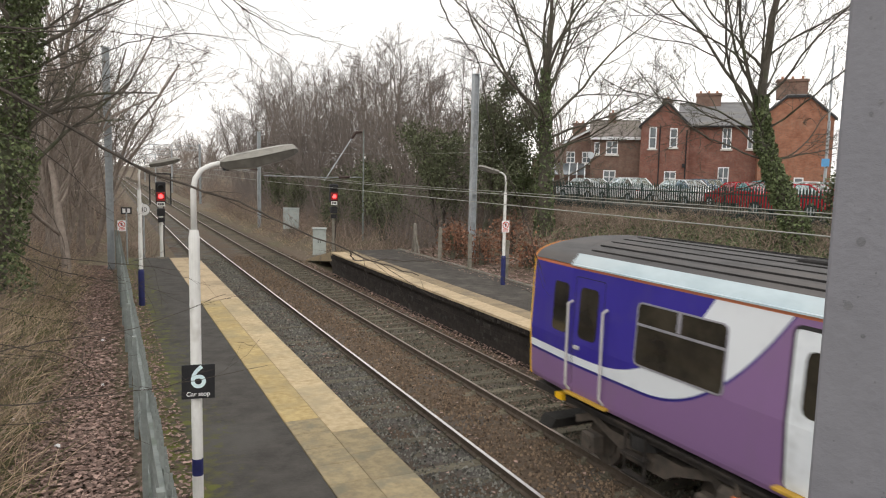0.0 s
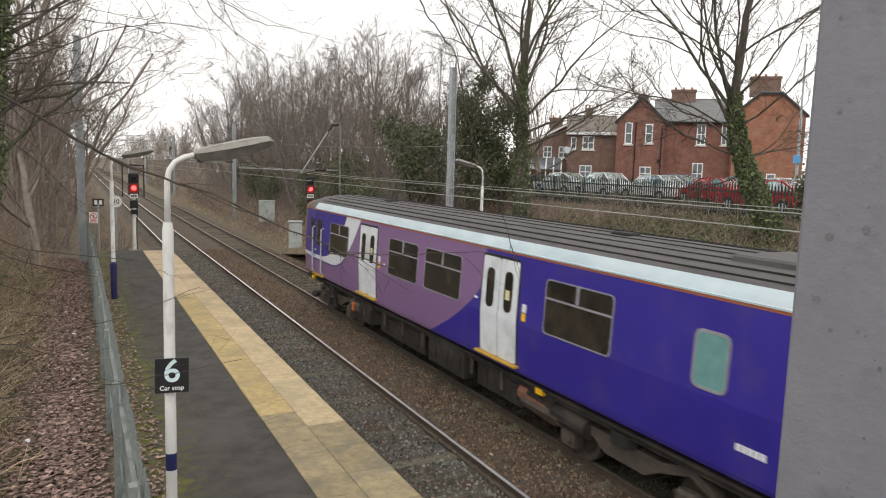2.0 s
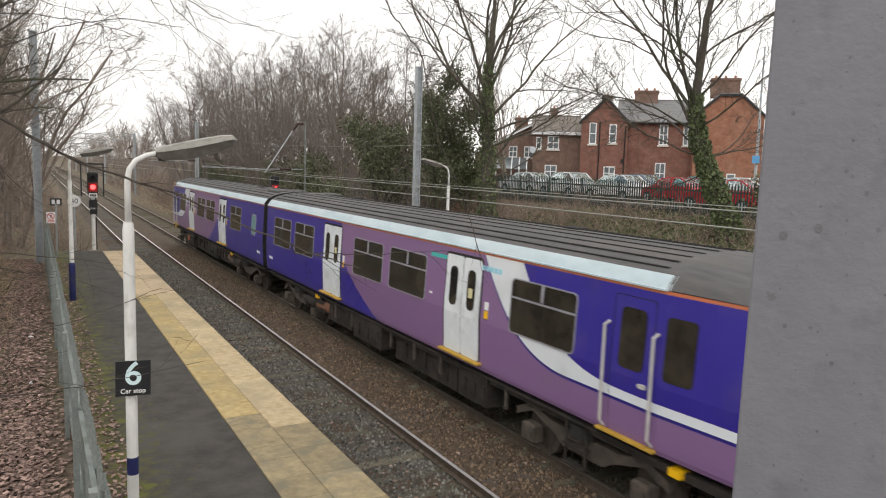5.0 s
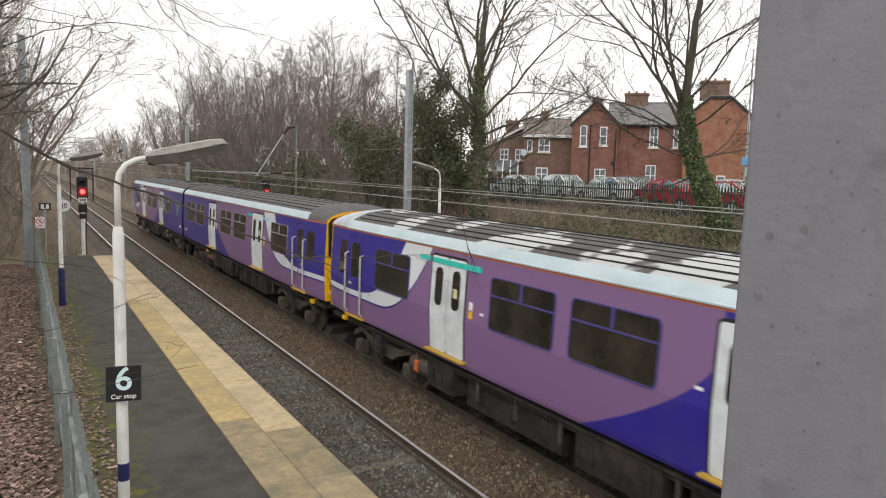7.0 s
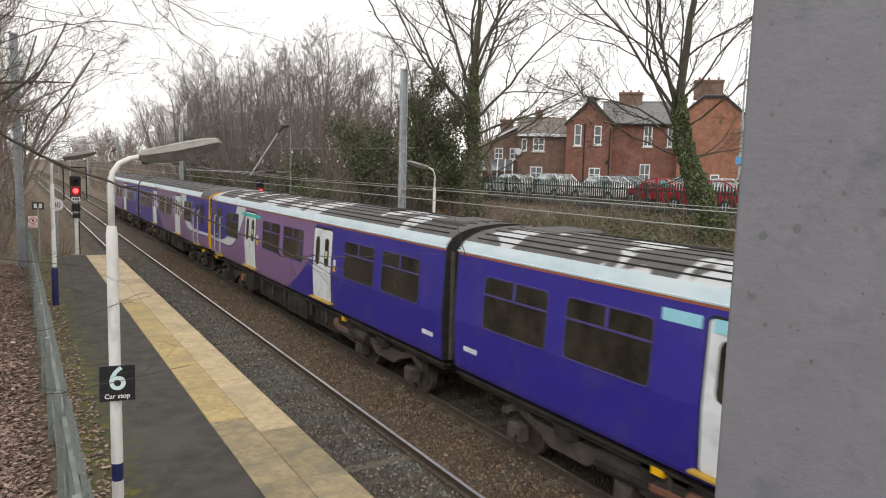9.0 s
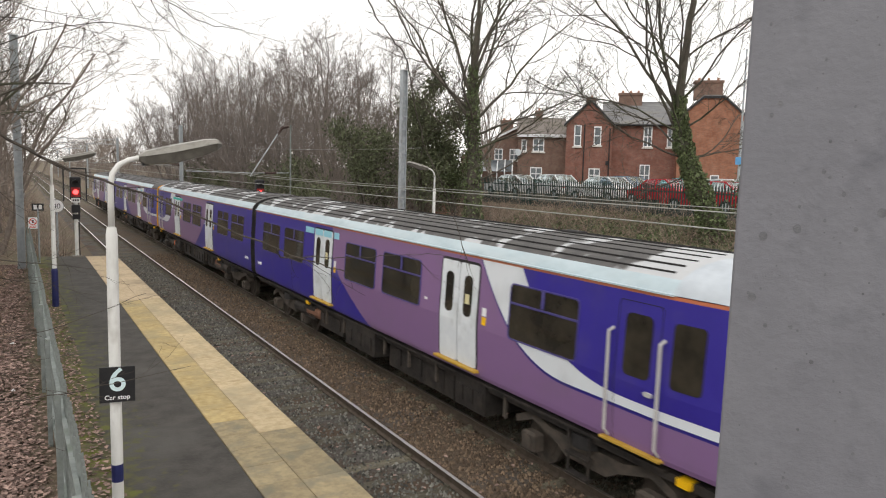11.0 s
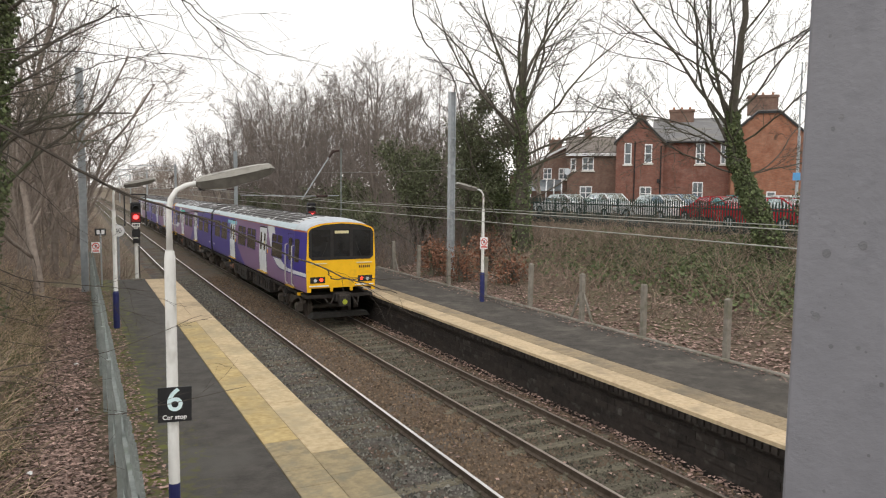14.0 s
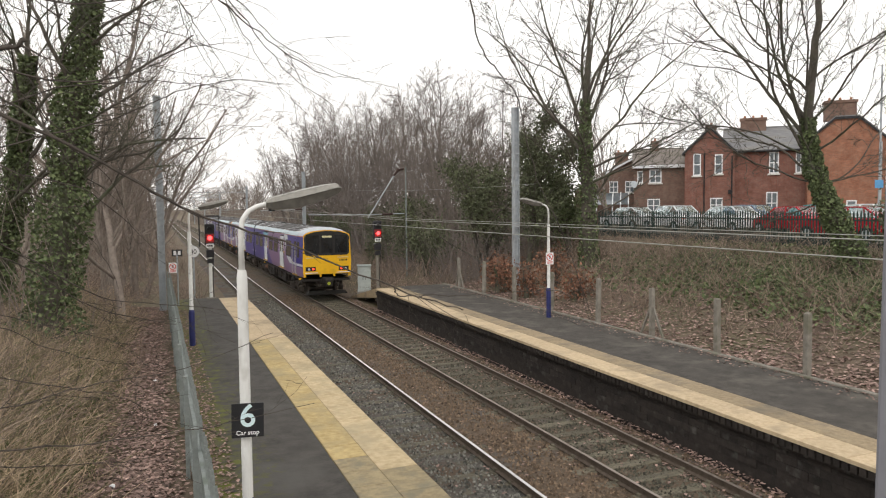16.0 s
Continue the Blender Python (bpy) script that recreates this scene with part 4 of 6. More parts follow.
def cabinet(x, y, z, w, h, turn, label):
    c = thing("equipment_cabinet", label, "cabinet", pose(x, y, z, 0, 0, turn))
    part("body", Mesh().box(-w / 2, w / 2, -0.25, 0.25, 0.1, h, 0.02), CAB_G, c)
    part("plinth", Mesh().box(-w / 2 - 0.05, w / 2 + 0.05, -0.3, 0.3, -0.4, 0.1), CONCRETE, c)
    for a in (-1, 1):
        d = part("door", Mesh().box(*sorted((a * 0.015, a * (w / 2 - 0.03))), -0.275, -0.25, 0.16, h - 0.08), CAB_G, c)
        part("handle", Mesh().box(*sorted((a * 0.05, a * 0.08)), -0.30, -0.275, h * 0.5, h * 0.62), BLACK, d)
    part("roof", Mesh().box(-w / 2 - 0.04, w / 2 + 0.04, -0.31, 0.29, h, h + 0.05, 0.02), CAB_G, c)


cabinet(10.55, 38.6, 0.15, 0.72, 1.5, -15, "pale grey steel equipment cabinet beside the track")
cabinet(12.5, 53.6, 0.35, 1.15, 1.6, -15, "wide pale grey steel equipment cabinet on the bank")


# ---------------- fence along the near platform ----------------
def platform_fence():
    f = thing("steel_fence", "galvanised steel paling fence behind the platform", "fence", pose(0.38, 0, 0.8))
    me = Mesh().prism([(-0.028, -0.012), (0.0, 0.014), (0.028, -0.012), (0.03, -0.006), (0.0, 0.022), (-0.03, -0.006)], 0.05, 1.5, "z").prism([(-0.012, -0.004), (0.0, 0.01), (0.012, -0.004), (0.0, 0.016)], 1.5, 1.56, "z").data("pale")
    me.materials.append(GALV_D)
    y, k = 3.0, 0
    while y < 31:
        part("pale", me, None, f, m=pose(0.035, y, rnd.uniform(-0.01, 0.01), rnd.uniform(-0.6, 0.6), 0, 90))
        y += 0.155
        k += 1
    for z in (0.30, 1.28):
        part("rail", Mesh().box(-0.03, 0.015, 2.8, 31.1, z - 0.025, z + 0.025), GALV_D, f)
    for i in range(11):
        yy = 3.0 + i * 2.8
        part("post", Mesh().prism([(-0.09, -0.05), (-0.03, -0.05), (-0.03, 0.05), (-0.09, 0.05)], -0.2, 1.56, "z"), GALV_D, f, m=pose(0, yy, 0))


platform_fence()


def concrete_post(x, y, h, braced):
    p = thing("concrete_post", "weathered concrete fence post behind the far platform", "fence post", pose(x, y, 0.85, rnd.uniform(-2, 2), rnd.uniform(-2, 2), rnd.uniform(-4, 4)), "concrete fence posts")
    part("shaft", Mesh().box(-0.065, 0.065, -0.065, 0.065, -0.1, h, 0.03), CONCRETE, p)
    if braced:
        for s in (-1, 1):
            part("brace", Mesh().tube([(0, s * 0.55, 0.0), (0, s * 0.06, h * 0.62)], 0.04, 4), CONCRETE, p)


for i, (y, b) in enumerate(((8.9, 0), (12.1, 0), (14.95, 0), (17.65, 1), (20.5, 0), (23.6, 0), (26.6, 0), (29.6, 0), (32.4, 1))):
    concrete_post(13.66, y, 1.55 + rnd.uniform(-0.04, 0.04), b)


# ---------------- overhead line ----------------
def mast(x, y, z, top, label="galvanised steel overhead line mast"):
    m = thing("catenary_mast", label, "mast", pose(x, y, z), "overhead line masts")
    h = top - z
    for s in (-1, 1):
        part("flange", Mesh().box(*sorted((s * 0.10, s * 0.135)), -0.13, 0.13, -0.3, h), GALV, m)
    part("web", Mesh().box(-0.10, 0.10, -0.02, 0.02, -0.3, h), GALV, m)
    part("cap", Mesh().box(-0.15, 0.15, -0.14, 0.14, h, h + 0.03), GALV, m)
    for q in (0.35, 0.55, 0.75):
        part("band_clip", Mesh().box(-0.145, 0.145, -0.14, 0.14, h * q, h * q + 0.06), GALV, m)
    return m


def arm_set(m, x, y, reach, zc):
    """Cantilever with insulators that holds the wire over the track; it leans out from its mast."""
    base = m.location
    def loc(px, pz):
        return (px - base.x, y - base.y, pz - base.z)
    s = 1 if base.x > reach else -1
    part("stay_tube", Mesh().tube([loc(base.x - s * 0.9, zc + 1.7), loc(reach + s * 0.5, zc + 0.3)], 0.03, 6), GALV, m)
    part("insulator", Mesh().tube([loc(base.x - s * 0.14, zc + 2.15), loc(base.x - s * 0.5, zc + 1.95), loc(base.x - s * 0.9, zc + 1.7)], [0.05, 0.09, 0.05], 8), mat_once("brown_insulator", (0.05, 0.03, 0.025)), m)
    part("register_arm", Mesh().tube([loc(base.x - s * 0.14, zc + 0.5), loc(reach - s * 0.3, zc + 0.42), loc(reach, zc + 0.03)], 0.022, 6), GALV, m)
    part("insulator", Mesh().tube([loc(base.x - s * 0.14, zc + 0.5), loc(base.x - s * 0.75, zc + 0.49)], 0.06, 8), mat_once("brown_insulator", (0.05, 0.03, 0.025)), m)


FAR_M = mast(15.55, 30.1, 0.9, 9.35)
mast(0.13, 31.0, 0.7, 9.3)
for y, top in ((62, 7.9), (104, 8.0), (150, 8.0), (200, 8.0), (255, 8.0)):
    arm_set(mast(11.75, y, -0.1, top), 11.75, y, TRACKS[1], 4.25)
    if y > 62:
        mast(0.9, y, 0.1, top)
        beam = thing("overhead_portal", "steel lattice beam spanning both tracks far away", "portal beam", pose(0, y, 0), "portal beams")
        for z in (7.1, 7.7):
            part("chord", Mesh().box(0.9, 11.8, -0.05, 0.05, z, z + 0.08), GALV, beam)
        for k in range(10):
            part("lacing", Mesh().tube([(0.95 + k * 1.08, 0, 7.1), (2.03 + k * 1.08, 0, 7.7)], 0.03, 4), GALV, beam)
arm = thing("stay_pole", "thin grey pole with an insulated stay arm", "pole", pose(14.7, 43.5, 0.5))
part("pole", Mesh().tube([(0, 0, -0.3), (0, 0, 6.9)], [0.06, 0.045], 8), GALV_D, arm)
INSUL = mat_once("brown_insulator", (0.05, 0.03, 0.025))
part("stay_tube", Mesh().tube([(-2.5, 0, 3.7), (-0.8, 0, 6.3)], 0.035, 6), GALV, arm)
part("insulator", Mesh().tube([(-0.8, 0, 6.3), (-0.5, 0, 6.7), (-0.12, 0, 6.75)], [0.07, 0.1, 0.06], 8), INSUL, arm)
part("register_arm", Mesh().tube([(-0.12, 0, 3.95), (-2.5, 0, 3.9), (-6.2, 0, 3.95)], 0.025, 6), GALV, arm)
part("insulator", Mesh().tube([(-0.9, 0, 3.93), (-1.6, 0, 3.91)], 0.065, 8), INSUL, arm)

WIRE = mat("copper_wire_tarnish", (0.32, 0.33, 0.29), (0.42, 0.42, 0.38), 5, 0.5, 0.0, metal=0.3)


def wire(name, pts, r, label):
    return solid(name, Mesh().tube(pts, r, 5), WIRE, label, "overhead wire", "overhead wires")


def sagging(x0, z_at, ys_):
    return [(x0, y, z_at(y)) for y in ys_]


YS = [-12 + 4 * i for i in range(20)] + [70 + 10 * i for i in range(28)]
wire("contact_wire", sagging(TRACKS[1] + 0.02, lambda y: 4.14 + 0.004 * max(0, y - 40), YS), 0.0105, "grey contact wire over the far track")
wire("catenary_wire", sagging(TRACKS[1], lambda y: 4.38 + 0.009 * max(0, y - 24) + (0.25 * (((y - 62) % 44) / 22 - 1) ** 2 if y > 30 else 0), YS), 0.009, "grey catenary wire over the far track")
wire("auxiliary_wire", sagging(TRACKS[1] + 0.12, lambda y: 4.43 + 0.012 * max(0, y - 24), YS), 0.0065, "thin wire beside the catenary")
wire("contact_wire", sagging(TRACKS[0], lambda y: 4.30, YS[13:]), 0.0105, "grey contact wire over the near track")
wire("catenary_wire", sagging(TRACKS[0], lambda y: 5.0 + 0.25 * (((y - 62) % 44) / 22 - 1) ** 2, YS[13:]), 0.009, "grey catenary wire over the near track")
wire("feeder_wire", sagging(15.4, lambda y: 6.2 + 0.0006 * (y - 30) ** 2 - 0.4, YS[10:24]), 0.008, "bare feeder wire along the masts")

# ---------------- trees and plants ----------------
BARK = mat("grey_brown_bark", (0.068, 0.06, 0.049), (0.13, 0.114, 0.093), 6, 0.95, 0.6, c=(0.085, 0.095, 0.055), cscale=0.9, vary=0.15)
BARK_B = mat("brown_twig_bark", (0.181, 0.149, 0.125), (0.283, 0.237, 0.203), 6, 0.95, 0.4, vary=0.2)
BARK_W = mat("grey_mauve_twig_bark", (0.155, 0.132, 0.117), (0.249, 0.214, 0.193), 6, 0.95, 0.4, vary=0.15)
TWIG = mat("dark_twig_bark", (0.045, 0.037, 0.031), (0.085, 0.07, 0.058), 14, 0.9, 0.4)
IVY = mat("ivy_leaf", (0.070, 0.095, 0.040), (0.15, 0.18, 0.08), 3, 0.65, 0.0, vary=0.5, island=True)
HOLLY = mat("dark_evergreen_leaf", (0.081, 0.092, 0.050), (0.151, 0.165, 0.092), 3, 0.85, 0.0, vary=0.5, island=True)
LITTER = mat("fallen_leaf", (0.135, 0.085, 0.070), (0.39, 0.275, 0.232), 2, 0.9, 0.0, vary=0.6, island=True)
STRAW = mat("dry_grass", (0.282, 0.206, 0.136), (0.502, 0.391, 0.270), 2, 0.9, 0.0, vary=0.65, island=True)
GRASS = mat("dull_green_grass", (0.075, 0.094, 0.031), (0.150, 0.156, 0.062), 2, 0.9, 0.0, vary=0.4, island=True)
BRAMBLE = mat("bramble_stem", (0.187, 0.138, 0.108), (0.341, 0.264, 0.209), 4, 0.9, 0.0, vary=0.6, island=True)


def tubes(name, lines):
    """One mesh of many tapered tubes; thin ones get three sides."""
    vs, fs = [], []
    for pts, radii in lines:
        n = 8 if radii[0] > 0.12 else (5 if radii[0] > 0.035 else 3)
        base = len(vs)
        m = len(pts)
        for i in range(m):
            d = pts[min(i + 1, m - 1)] - pts[max(i - 1, 0)]
            d.normalize()
            ref = Vector((0.31, 0.95, 0.05)) if abs(d.y) < 0.9 else Vector((1, 0, 0))
            a = d.cross(ref)
            a.normalize()
            b = d.cross(a)
            for k in range(n):
                t = 6.2832 * k / n
                vs.append(pts[i] + a * (math.cos(t) * radii[i]) + b * (math.sin(t) * radii[i]))
        for i in range(m - 1):
            for k in range(n):
                fs.append((base + i * n + k, base + i * n + (k + 1) % n, base + (i + 1) * n + (k + 1) % n, base + (i + 1) * n + k))
    me = bpy.data.meshes.new(name)
    me.from_pydata([tuple(v) for v in vs], [], fs)
    me.polygons.foreach_set("use_smooth", [True] * len(fs))
    return me


def limb(rg, start, way, length, r0, r1, segs, wobble, lift):
    pts, p, d = [start.copy()], start.copy(), way.normalized()
    for i in range(segs):
        d = (d + Vector((rg.gauss(0, wobble), rg.gauss(0, wobble), rg.gauss(0, wobble) + lift))).normalized()
        p = p + d * (length / segs)
        pts.append(p.copy())
    return pts, [r0 + (r1 - r0) * (i / segs) ** 0.8 for i in range(segs + 1)]


def bare_tree(seed, height, trunk_r, forks, levels, spread, lean=(0, 0), lift=0.10, crown_from=0.3, counts=(9, 7, 6, 3), reach=0.5, fine=0.006, bendy=0.05, stout=0.016, top_r=0.03, fan=0.16):
    """Lines of a leafless tree: trunk, limbs, branches, twigs. Returns all lines and the trunk."""
    rg = random.Random(seed)
    lines = []
    trunks = []
    for k in range(forks):
        a = 6.28 * k / forks + rg.uniform(0, 1)
        way = Vector((lean[0] + (fan * math.cos(a) if forks > 1 else 0), lean[1] + (fan * math.sin(a) if forks > 1 else 0), 1))
        t = limb(rg, Vector((0.15 * math.cos(a) * (forks > 1), 0.15 * math.sin(a) * (forks > 1), -0.3)), way, height * rg.uniform(0.8, 1), trunk_r, top_r, 9, bendy, 0.04)
        t[1][0] *= 1.35
        trunks.append(t)
    lines += trunks
    level = [(t, 0) for t in trunks]
    for lv in range(levels):
        nxt = []
        for (pts, rad), _ in level:
            total = sum((pts[i + 1] - pts[i]).length for i in range(len(pts) - 1))
            for q in range(counts[lv]):
                lo = crown_from if lv == 0 else 0.18
                u = lo + (1 - lo) * (q + rg.random()) / counts[lv]
                f = u * (len(pts) - 1)
                i = min(int(f), len(pts) - 2)
                p = pts[i].lerp(pts[i + 1], f - i)
                r = rad[i] + (rad[i + 1] - rad[i]) * (f - i)
                d = (pts[i + 1] - pts[i]).normalized()
                side = d.orthogonal().normalized()
                side.rotate(Matrix.Rotation(rg.uniform(0, 6.28), 3, d))
                ang = rg.uniform(0.5, 0.95) * spread
                way = d * math.cos(ang) + side * math.sin(ang)
                ln = total * (reach if lv == 0 else 0.5) * (1.12 - 0.65 * u) * rg.uniform(0.75, 1.2)
                if ln < 0.12:
                    continue
                rr = max(min(r * 0.55, ln * stout + 0.003), fine)
                b = limb(rg, p, way, ln, rr, max(rr * 0.3, fine * 0.6), (6, 5, 2 if lv == levels - 1 else 4, 2)[lv], (0.17, 0.21, 0.23, 0.24)[lv], lift)
                lines.append(b)
                nxt.append((b, lv + 1))
        level = nxt
    return lines, trunks


def limbed_tree(seed, right, spine, limbs, counts=(9, 6, 4), fine=0.009, reach=0.46, spread=0.95):
    """A leafless tree with named main limbs. spine: (across, height, radius) of the trunk; limbs: (height, azimuth, rise, length, radius, lift)."""
    rg = random.Random(seed)
    r3 = Vector((right[0], right[1], 0)).normalized()
    back = Vector((-r3.y, r3.x, 0))
    pts, rad = [], []
    for (u0, h0, q0), (u1, h1, q1) in zip(spine, spine[1:]):
        for k in range(4):
            f = k / 4
            pts.append(r3 * (u0 + (u1 - u0) * f + rg.gauss(0, 0.02)) + back * rg.gauss(0, 0.03) + Vector((0, 0, h0 + (h1 - h0) * f)))
            rad.append((q0 + (q1 - q0) * f) * rg.uniform(0.95, 1.06))
    pts.append(r3 * spine[-1][0] + Vector((0, 0, spine[-1][1])))
    rad.append(spine[-1][2])
    trunk = (pts, rad)
    lines, level = [trunk], []
    for h, az, rise, ln, r, lift in limbs:
        i = min(range(len(pts)), key=lambda k: abs(pts[k].z - h))
        az, rise = radians(az + rg.uniform(-9, 9)), radians(rise)
        way = (r3 * math.cos(az) + back * math.sin(az)) * math.cos(rise) + Vector((0, 0, math.sin(rise)))
        b = limb(rg, pts[i], way, ln, r, 0.013, 13, 0.115, lift)
        lines.append(b)
        level.append(b)
    for lv, n in enumerate(counts):
        nxt = []
        for p, rd in level:
            total = sum((p[i + 1] - p[i]).length for i in range(len(p) - 1))
            for q in range(n):
                u = 0.16 + 0.82 * (q + rg.random()) / n
                f = u * (len(p) - 1)
                i = min(int(f), len(p) - 2)
                d = (p[i + 1] - p[i]).normalized()
                side = d.orthogonal().normalized()
                side.rotate(Matrix.Rotation(rg.uniform(0, 6.28), 3, d))
                ang = rg.uniform(0.45, 0.95) * spread
                ln = total * reach * (1.15 - 0.7 * u) * rg.uniform(0.7, 1.2)
                if ln < 0.12:
                    continue
                rr = max(min((rd[i] + (rd[i + 1] - rd[i]) * (f - i)) * 0.6, ln * 0.014 + 0.003), fine)
                b = limb(rg, p[i].lerp(p[i + 1], f - i), d * math.cos(ang) + side * math.sin(ang), ln, rr, max(rr * 0.35, fine * 0.6), (8, 5, 3)[lv], (0.14, 0.18, 0.2)[lv], 0.03)
                lines.append(b)
                nxt.append(b)
        level = nxt
    return lines, [trunk]


def leaf_mesh(name, pts, size, rg, flat=0.0, long=1.3):
    """Many small folded leaves; flat: how far they lie on the ground."""
    pts = np.asarray(pts, float)
    n = len(pts)
    nrm = rg.normal(size=(n, 3))
    if flat:
        nrm = nrm * (1 - flat) + np.array([0, 0, 1.0]) * flat * 2
    nrm /= np.linalg.norm(nrm, axis=1)[:, None]
    t = np.cross(nrm, rg.normal(size=(n, 3)))
    t /= np.linalg.norm(t, axis=1)[:, None]
    b = np.cross(nrm, t)
    s = (size * rg.uniform(0.6, 1.3, n))[:, None]
    v = np.stack([pts - t * s * long / 2, pts + b * s / 2 + nrm * s * 0.15, pts + t * s * long / 2, pts - b * s / 2 + nrm * s * 0.15], 1).reshape(-1, 3)
    me = bpy.data.meshes.new(name)
    me.from_pydata(v.tolist(), [], [(4 * i, 4 * i + 1, 4 * i + 2) if k == 0 else (4 * i, 4 * i + 2, 4 * i + 3) for i in range(n) for k in (0, 1)])
    return me


def ivy_on(trunk, upto, n, thick, size, rg):
    pts, rad = trunk
    out = []
    for _ in range(n):
        u = rg.random() ** 0.85 * upto
        f = u * (len(pts) - 1)
        i = min(int(f), len(pts) - 2)
        p = pts[i].lerp(pts[i + 1], f - i)
        r = rad[i] + thick * (1.05 - 0.6 * u / upto) * rg.random() ** 0.6 * (0.65 + 0.6 * noise.noise((p.x + 5 * math.sin(7 * u), p.z * 1.1, 2)))
        a = rg.random() * 6.283
        out.append((p.x + r * math.cos(a), p.y + r * math.sin(a), p.z + rg.normal() * 0.06))
    return leaf_mesh("ivy", out, size, rg)


def tree(x, y, z, lines, label, bark=BARK, m=None, ivy=None, name="bare_tree", group="bare trees"):
    t = thing(name, label, "tree", m if m is not None else pose(x, y, z), group)
    part("trunk", tubes("trunk", lines[1]), bark, t)
    rest = [l for l in lines[0] if l not in lines[1]] if len(lines[1]) < 2 else lines[0][len(lines[1]):]
    part("crown", tubes("crown", rest), bark, t)
    if ivy:
        part("ivy", ivy, IVY, t, "dark green climbing ivy")
    return t


NG = np.random.default_rng(11)
# big spreading tree on the bank, ivy on its lower trunk
L = limbed_tree(3, (0.839, -0.544), [(0.15, -0.4, 0.46), (0.1, 1.0, 0.34), (0.05, 4.0, 0.29), (-0.08, 6.5, 0.22), (-0.02, 8.5, 0.13), (0.12, 11, 0.08), (0.2, 14, 0.02)],
    [(5.4, 180, 40, 9, 0.112, 0.045), (6.6, 165, 58, 8.5, 0.099, 0.03), (6, 205, 48, 8, 0.0858, 0.05), (4.5, 188, 18, 4.5, 0.0396, 0.05),
     (7.2, 80, 72, 8, 0.0924, 0.02), (7.4, 270, 74, 8, 0.0924, 0.02), (7.9, 20, 70, 7.5, 0.0858, 0.02), (7, 340, 62, 8.5, 0.0924, 0.02),
     (6.2, 8, 50, 8.5, 0.099, 0.03), (5.3, -12, 38, 8.5, 0.0858, 0.02), (4.6, 14, 26, 8, 0.0726, 0.02), (3.7, -18, 20, 7, 0.066, 0.02),
     (3, 6, 36, 6, 0.066, 0), (2.3, -8, 18, 5, 0.0462, 0.05), (4.9, 95, 35, 7, 0.0726, 0.03), (5.2, 265, 38, 6.5, 0.0726, 0.03), (4.2, 235, 22, 5, 0.0462, 0.03)], fine=0.0105)
tree(19.0, 29.5, gz(19.0, 29.5), L, "large bare spreading tree with ivy on its trunk", ivy=ivy_on(L[1][0], 0.62, 2800, 0.22, 0.10, NG))
# leaning ivy-clad tree by the railings
L = limbed_tree(9, (0.63, -0.776), [(0.35, -0.4, 0.36), (-0.05, 1.0, 0.29), (-0.62, 2.2, 0.25), (-1.1, 3.4, 0.21), (-1.35, 4.6, 0.17), (-1.25, 6.5, 0.135), (-1.1, 9, 0.10), (-0.9, 13, 0.03)],
    [(4.2, 180, 60, 9.5, 0.0726, 0.025), (4.6, 168, 70, 9, 0.0792, 0.02), (3.7, 192, 50, 9, 0.066, 0.015), (5.2, 198, 60, 8, 0.0594, 0.02), (6.2, 175, 55, 7, 0.0528, 0.02),
     (3, 180, 14, 5.5, 0.0396, 0.03), (2.4, 190, -6, 4.6, 0.033, 0.06), (3.4, 165, 36, 8, 0.0429, -0.015), (4, 210, 25, 6, 0.0396, 0),
     (4, 0, 30, 5, 0.0396, 0.02), (3.2, 10, 2, 4, 0.033, 0.05), (5, -10, 45, 6, 0.0462, 0.02), (6.5, 15, 40, 5, 0.0396, 0.02), (3, -15, -8, 4, 0.0297, 0.05),
     (4.5, 90, 50, 6, 0.0528, 0.02), (4.8, 270, 52, 6, 0.0528, 0.02), (3.8, 265, 18, 4.5, 0.033, 0.02), (7.5, 350, 55, 5, 0.0396, 0.02)], counts=(9, 6, 4), fine=0.007)
tree(21.0, 16.95, gz(21.0, 16.95), L, "leaning bare tree wrapped in dark ivy", ivy=ivy_on(L[1][0], 0.62, 6500, 0.30, 0.085, NG))
# ivy-clad trees on the near bank
L = bare_tree(21, 13.0, 0.36, 1, 4, 0.95, lean=(0.14, 0.0), lift=0.03, crown_from=0.25, counts=(20, 8, 7, 3), reach=0.34)
tree(-2.6, 19.8, gz(-2.6, 19.8), L, "tall ivy-covered tree on the bank beside the fence", ivy=ivy_on(L[1][0], 0.9, 13000, 0.62, 0.078, NG))
L = bare_tree(22, 12.0, 0.26, 1, 3, 0.9, lean=(0.02, 0.0), lift=0.05, crown_from=0.25, counts=(13, 8, 7, 3))
tree(-4.7, 24.5, gz(-4.7, 24.5), L, "ivy-covered tree deeper in the bank wood", ivy=ivy_on(L[1][0], 0.8, 8000, 0.55, 0.09, NG))

# woodland kinds, built once and copied
KINDS = []
